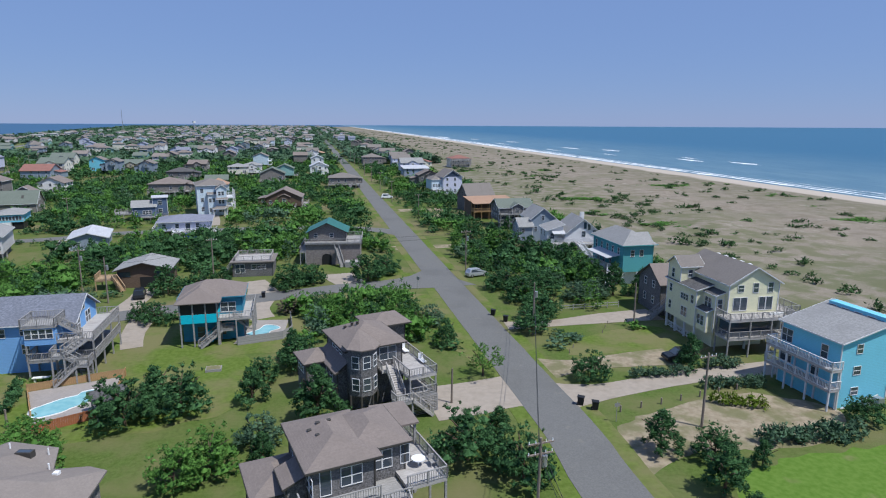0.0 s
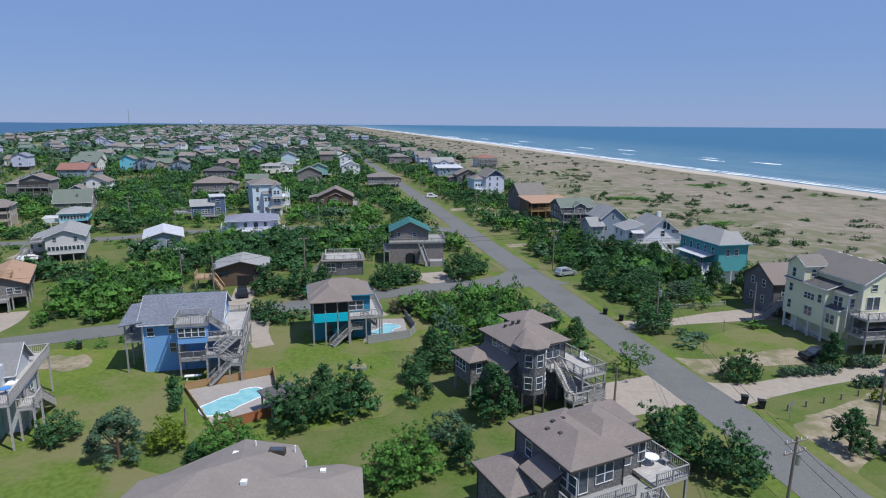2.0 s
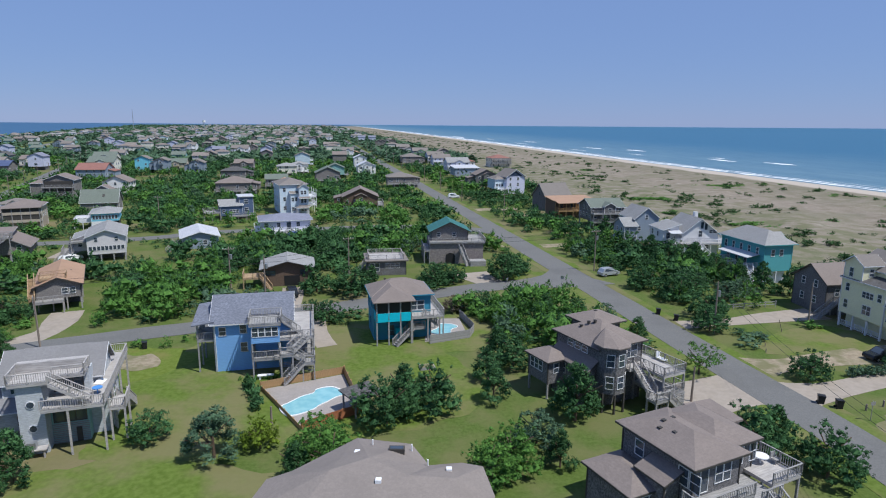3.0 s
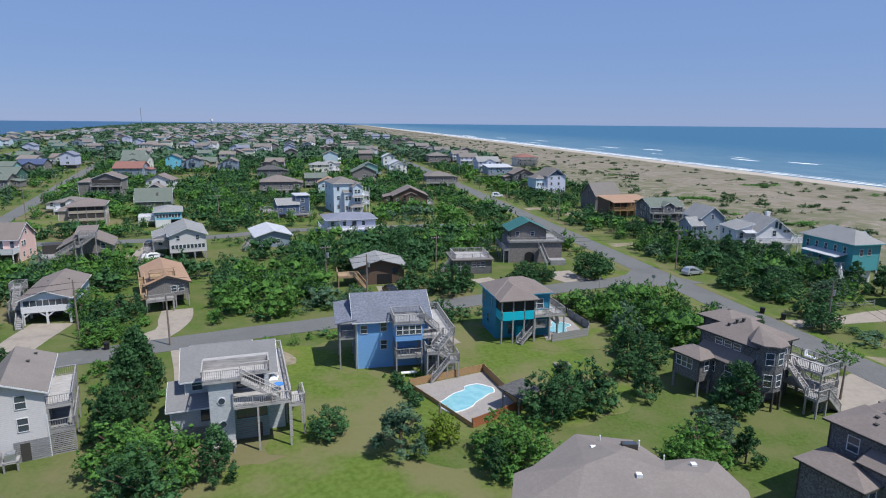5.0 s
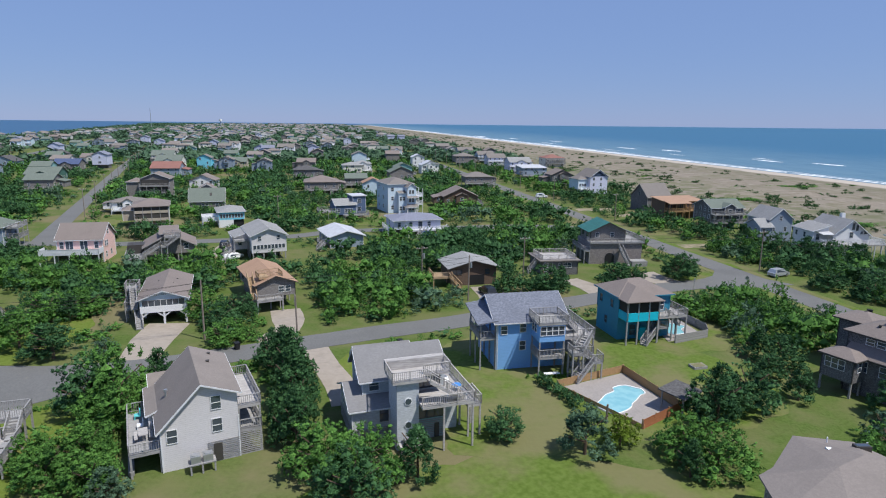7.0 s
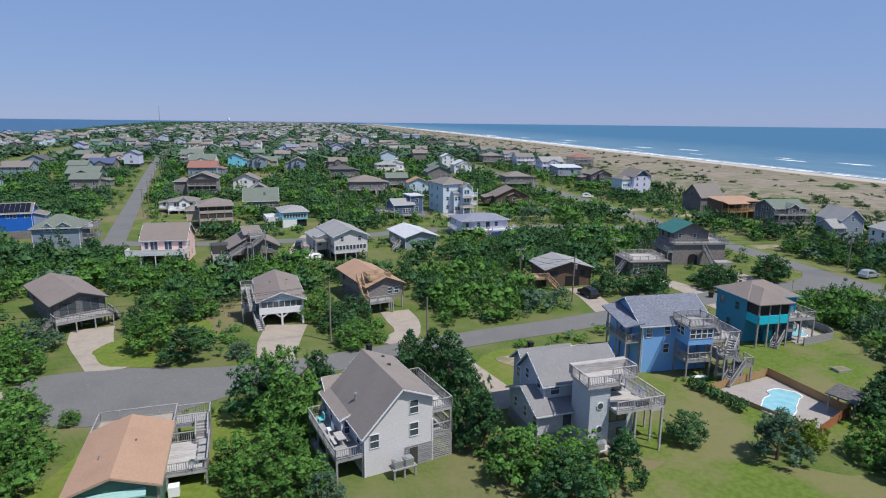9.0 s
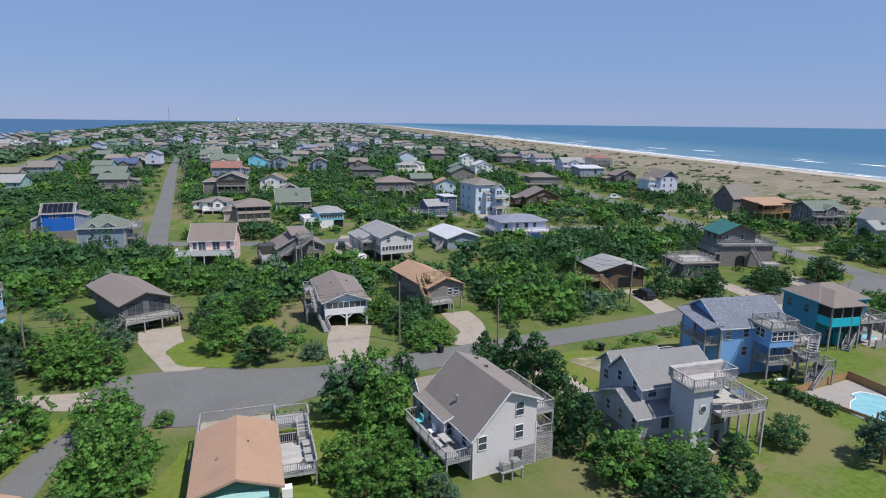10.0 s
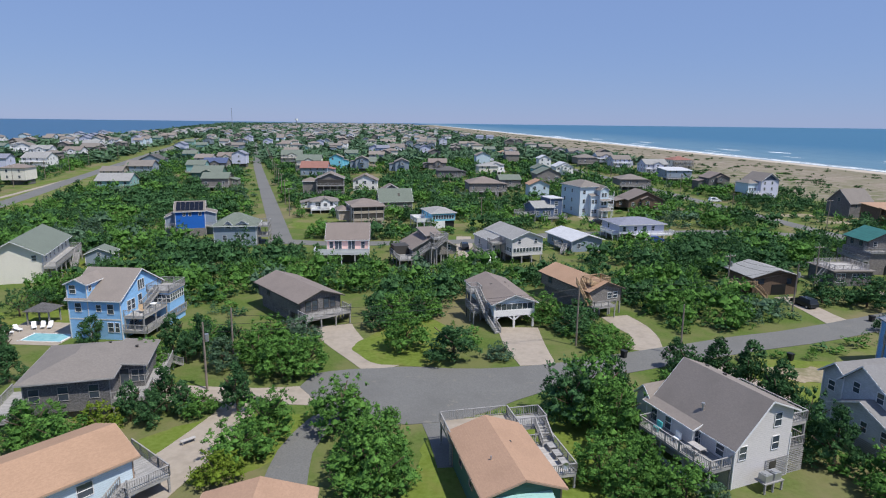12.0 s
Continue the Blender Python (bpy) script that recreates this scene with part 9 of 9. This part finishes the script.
for x, y, a in ((-185.2, 77.6, 70), (-184.8, 78.9, 66), (-183.6, 80.0, 40), (-182.6, 80.5, 34), (-181.6, 80.6, 28)):
    lounger(x, y, a)


def pole(x, y, height, lean=0.0, arms=1, drum=False):
    root = thing("utility_pole", x, y, 20, "weathered wooden utility pole" + (" with a transformer drum" if drum else ""), "utility pole", "utility poles")
    root.matrix_basis = pose(x, y, 0, lean, lean * 0.6, 20)
    part("shaft", Shape().tube(0, 0, -0.2, height, 0.15, 0.10), POLE_WOOD, root)
    for k in range(arms):
        arm = part("crossarm", Shape().box(-1.1, -0.06, height - 0.5 - k * 0.9, 1.1, 0.06, height - 0.38 - k * 0.9), POLE_WOOD, root)
        for u in (-1.0, -0.45, 0.45, 1.0):
            part("insulator", shared("insulator", lambda: Shape().tube(0, 0, 0, 0.2, 0.05, 0.03).mesh("insulator", PLASTIC_WHITE)), None, arm, at=pose(u, 0, height - 0.38 - k * 0.9))
    if drum:
        part("transformer", Shape().tube(0.36, 0, height - 2.4, height - 1.5, 0.24, sides=12), METAL, root)


for x, y, h, drum, arms in ((7.4, 42.0, 9.4, True, 2), (1.2, 66.9, 4.4, False, 0), (5.2, 131.5, 9.4, True, 1), (31.2, 94.6, 7.4, False, 0), (28.5, 61.4, 8.6, False, 1), (-69.4, 113.6, 8.6, True, 1), (-48.3, 125.0, 8.6, False, 1), (14.3, 91.0, 8.4, True, 0),
                            (-8.0, 203.0, 9.0, False, 1), (-147.2, 63.6, 8.6, True, 0), (-147.0, 70.7, 8.2, False, 0), (-100.6, 84.5, 9.2, False, 0), (-86.2, 82.5, 7.6, False, 0), (-60.6, 106.4, 8.6, True, 0), (-119, 192, 8.6, False, 1), (-471, 438, 10, False, 1),
                            (-46.8, 60.4, 2.2, False, 0)):
    pole(x, y, h, random.uniform(-1.0, 1.0), arms, drum)
for i in range(12):
    pole(-184 - 0.422 * 26 * i, 196 + 26 * i, 9.6, random.uniform(-0.8, 0.8), 1)
for i in range(10):
    pole(-318 - 0.404 * 40 * i, 214 + 40 * i, 10.0, random.uniform(-0.8, 0.8), 1)
for i in range(16):
    y = 250 + 42 * i
    pole(33.0 - 0.2155 * y, y, 9.0, 0.0, 1)


def wire(a, b, sag, label="thin overhead power line between poles"):
    cu = bpy.data.curves.new("power_line", "CURVE")
    cu.dimensions, cu.bevel_depth, cu.bevel_resolution = "3D", 0.022, 0
    sp = cu.splines.new("POLY")
    sp.points.add(12)
    for i in range(13):
        t = i / 12
        p = Vector(a).lerp(Vector(b), t)
        sp.points[i].co = (p.x, p.y, p.z - sag * 4 * t * (1 - t), 1)
    cu.materials.append(BLACK)
    tagged(new("power_line", cu), label, "power line")


P = {"a": (-147.2, 63.6, 8.2), "b": (-100.6, 84.5, 8.8), "c": (-60.6, 106.4, 8.2), "d": (-48.3, 125.0, 8.2), "e": (5.2, 131.5, 9.0), "f": (7.4, 42.0, 9.0), "g": (14.3, 91.0, 8.0), "h": (-147.0, 70.7, 8.0), "i": (-69.4, 113.6, 8.2), "j": (10.5, 10.0, 9.0)}
for a, b in (("a", "b"), ("b", "c"), ("c", "d"), ("d", "e"), ("f", "g"), ("g", "e"), ("h", "b"), ("c", "i"), ("f", "j")):
    for dz in (0.0, -0.9):
        wire(Vector(P[a]) + Vector((0, 0, dz)), Vector(P[b]) + Vector((0, 0, dz)), 0.9)


def car(x, y, yaw, paint, label, tall=1.75, length=4.7):
    root = thing("car", x, y, yaw, label, "car", z=0.03)
    L, W = length / 2, 0.93
    side = [(-L, 0.35), (-L, 0.95), (-L + 0.15, 1.05), (-L + 0.5, tall - 0.05), (-L + 0.9, tall), (L - 1.9, tall), (L - 1.1, 1.08), (L - 0.1, 0.92), (L, 0.7), (L, 0.35)]
    n = len(side)
    v = [(a, -W * (1 if b < 1.1 else 0.82), b) for a, b in side] + [(a, W * (1 if b < 1.1 else 0.82), b) for a, b in side]
    f = [tuple(range(n)), tuple(range(2 * n - 1, n - 1, -1))] + [(i, i + n, (i + 1) % n + n, (i + 1) % n) for i in range(n)]
    part("body", Shape().add(v, f), paint, root)
    for s in (-1, 1):
        part("side_window", Shape().add([(-L + 0.6, s * 0.90, 1.12), (L - 1.25, s * 0.90, 1.12), (L - 1.85, s * 0.79, tall - 0.1), (-L + 0.8, s * 0.79, tall - 0.1), (-L + 0.6, s * 0.6, 1.12), (L - 1.25, s * 0.6, 1.12)], [(0, 1, 2, 3), (0, 1, 5, 4)]), GLASS, root)
    part("windscreen", Shape().slab([(L - 1.12, -0.72, 1.13), (L - 1.12, 0.72, 1.13), (L - 1.84, 0.68, tall - 0.02), (L - 1.84, -0.68, tall - 0.02)], 0.03), GLASS, root)
    for a in (-L + 0.85, L - 0.9):
        for s in (-1, 1):
            w = part("wheel", shared("tyre", lambda: Shape().tube(0, 0, -0.11, 0.11, 0.34, sides=14).mesh("wheel", RUBBER)), None, root, at=pose(a, s * 0.86, 0.34, 90))
            part("rim", shared("rim", lambda: Shape().tube(0, 0, -0.12, 0.12, 0.2, sides=10).mesh("rim", METAL)), None, w)


car(-56.8, 110.4, 110, DARK_PAINT, "dark parked car on a concrete driveway")
car(33.4, 80.6, 190, DARK_PAINT, "dark blue parked car on a sandy track")
car(7.4, 127.6, 25, SILVER_PAINT, "silver parked car beside the road")
car(-121.6, 151.0, 100, DARK_PAINT, "dark parked car on a drive")
car(-82.0, 196.0, 190, DARK_PAINT, "dark parked car before the tall house")
car(-70.0, 168.0, 15, BLUE_PAINT, "blue parked car beside the low house")
car(-114.6, 137.2, 70, WHITE_PAINT, "white covered boat-sized car parked by a house", 1.6, 5.2)
car(-24.0, 262.0, 10, WHITE_PAINT, "white parked van by the dunes", 2.0, 5.0)


def bin_at(x, y, yaw):
    root = thing("wheelie_bin", x, y, yaw, "black wheeled rubbish bin at the roadside", "bin", "bins", 0.02)
    part("body", Shape().add([(-0.26, -0.3, 0.05), (0.26, -0.3, 0.05), (0.26, 0.3, 0.05), (-0.26, 0.3, 0.05), (-0.33, -0.38, 0.98), (0.33, -0.38, 0.98), (0.33, 0.38, 0.98), (-0.33, 0.38, 0.98)],
                             [(3, 2, 1, 0), (4, 5, 6, 7), (0, 1, 5, 4), (1, 2, 6, 5), (2, 3, 7, 6), (3, 0, 4, 7)]), BLACK, root)
    part("lid", Shape().slab([(-0.36, -0.42, 1.06), (0.36, -0.42, 1.04), (0.36, 0.42, 1.1), (-0.36, 0.42, 1.1)], 0.06), BLACK, root)
    for s in (-0.3, 0.3):
        part("wheel", shared("binwheel", lambda: Shape().tube(0, 0, -0.03, 0.03, 0.12, sides=10).mesh("wheel", RUBBER)), None, root, at=pose(s, 0.36, 0.12, 0, 90))


for x, y, a in ((16.4, 66.6, 70), (17.8, 65.4, 80), (-121.4, 77.0, 10), (-127.0, 58.0, 30), (-94.4, 80.6, 40), (10.6, 97.0, 70), (8.8, 100.4, 70), (-71.2, 82.6, 30), (-33.6, 110.5, 10), (-49.6, 102.4, 20)):
    bin_at(x, y, a)
for i in range(8):
    root = thing("bollard", 20.6 + 2.7 * i, 64.9 + 1.0 * i, 0, "short round wooden post in sandy soil", "post", "posts along the drive")
    part("shaft", shared("bollard", lambda: Shape().tube(0, 0, -0.1, 0.8, 0.11, 0.10).mesh("shaft", POLE_WOOD)), None, root)
for i in range(7):
    root = thing("bollard", 18.4 + 1.0 * i + (3 if i > 3 else 0), 83.0 + 2.2 * i, 0, "short wooden stake in a lawn", "post", "stakes on the lawn")
    part("shaft", shared("stake", lambda: Shape().tube(0, 0, -0.1, 0.6, 0.06, 0.05).mesh("shaft", POLE_WOOD)), None, root)


def road_sign(x, y, yaw, label, face):
    root = thing("road_sign", x, y, yaw, label, "road sign")
    part("post", Shape().box(-0.03, -0.03, 0, 0.03, 0.03, 2.4), METAL, root)
    part("panel", face, METAL, root)


ring = [(0.38 * math.cos(math.pi / 8 + k * math.pi / 4), -0.05, 2.3 + 0.38 * math.sin(math.pi / 8 + k * math.pi / 4)) for k in range(8)]
road_sign(-4.8, 116.6, 150, "octagonal stop sign seen from behind on a metal post", Shape().add(ring + [(x, y - 0.02, z) for x, y, z in ring], [tuple(range(8)), tuple(range(15, 7, -1))] + [(k, k + 8, (k + 1) % 8 + 8, (k + 1) % 8) for k in range(8)]))
road_sign(-15.8, 115.2, 20, "small metal sign on a post at the verge", Shape().box(-0.2, -0.05, 2.0, 0.2, -0.03, 2.5))
road_sign(19.4, 62.4, 10, "small pale sign on a metal post", Shape().box(-0.3, -0.05, 1.9, 0.3, -0.03, 2.3))
split = thing("split_rail_fence", 21.1, 103.2, 13, "weathered split-rail fence beside a drive", "fence")
for i in range(6):
    part("post", Shape().box(2.2 * i - 0.06, -0.06, 0, 2.2 * i + 0.06, 0.06, 1.1), WOOD_GREY, split)
for z in (0.4, 0.85):
    part("rail", Shape().box(0, -0.03, z, 11, 0.03, z + 0.12), WOOD_GREY, split)
bench = thing("park_bench", -143.4, 50.6, 50, "small grey wooden bench on a lawn", "bench")
part("seat", Shape().box(0, 0, 0.4, 1.5, 0.45, 0.46), WOOD_PALE, bench)
for a in (0.1, 1.3):
    part("leg", Shape().box(a, 0.05, 0, a + 0.1, 0.4, 0.4), WOOD_GREY, bench)
crate = thing("raised_bed", -31.2, 75.4, 14, "small weathered raised bed on a lawn", "garden bed")
part("frame", Shape().box(0, 0, 0, 2.0, 1.4, 0.35), WOOD_GREY, crate)
part("soil", Shape().box(0.1, 0.1, 0.33, 1.9, 1.3, 0.37), SANDY, crate)
shed = House("small grey garden shed with green roof", -203.0, 119.6, 20, "slate_blue", "moss", name="garden_shed", category="shed")
shed.block(0, 0, 5.6, 4.6, 0, 2.7, "gable_y", 1.2, 0.3).win("F", 2.8, 2.3, 0.7, 0.7)
mast = thing("radio_mast", -985, 1913, 0, "thin lattice radio mast on the horizon", "mast")
part("shaft", Shape().tube(0, 0, 0, 62, 1.0, 0.7, 6), METAL, mast)
tank = thing("water_tower", -820, 2050, 0, "pale water tower on the horizon", "water tower")
part("shaft", Shape().tube(0, 0, 0, 24, 1.4, 1.4, 10), METAL, tank)
part("tank", Shape().tube(0, 0, 24, 30, 5.0, 5.0, 14), PLASTIC_WHITE, tank)
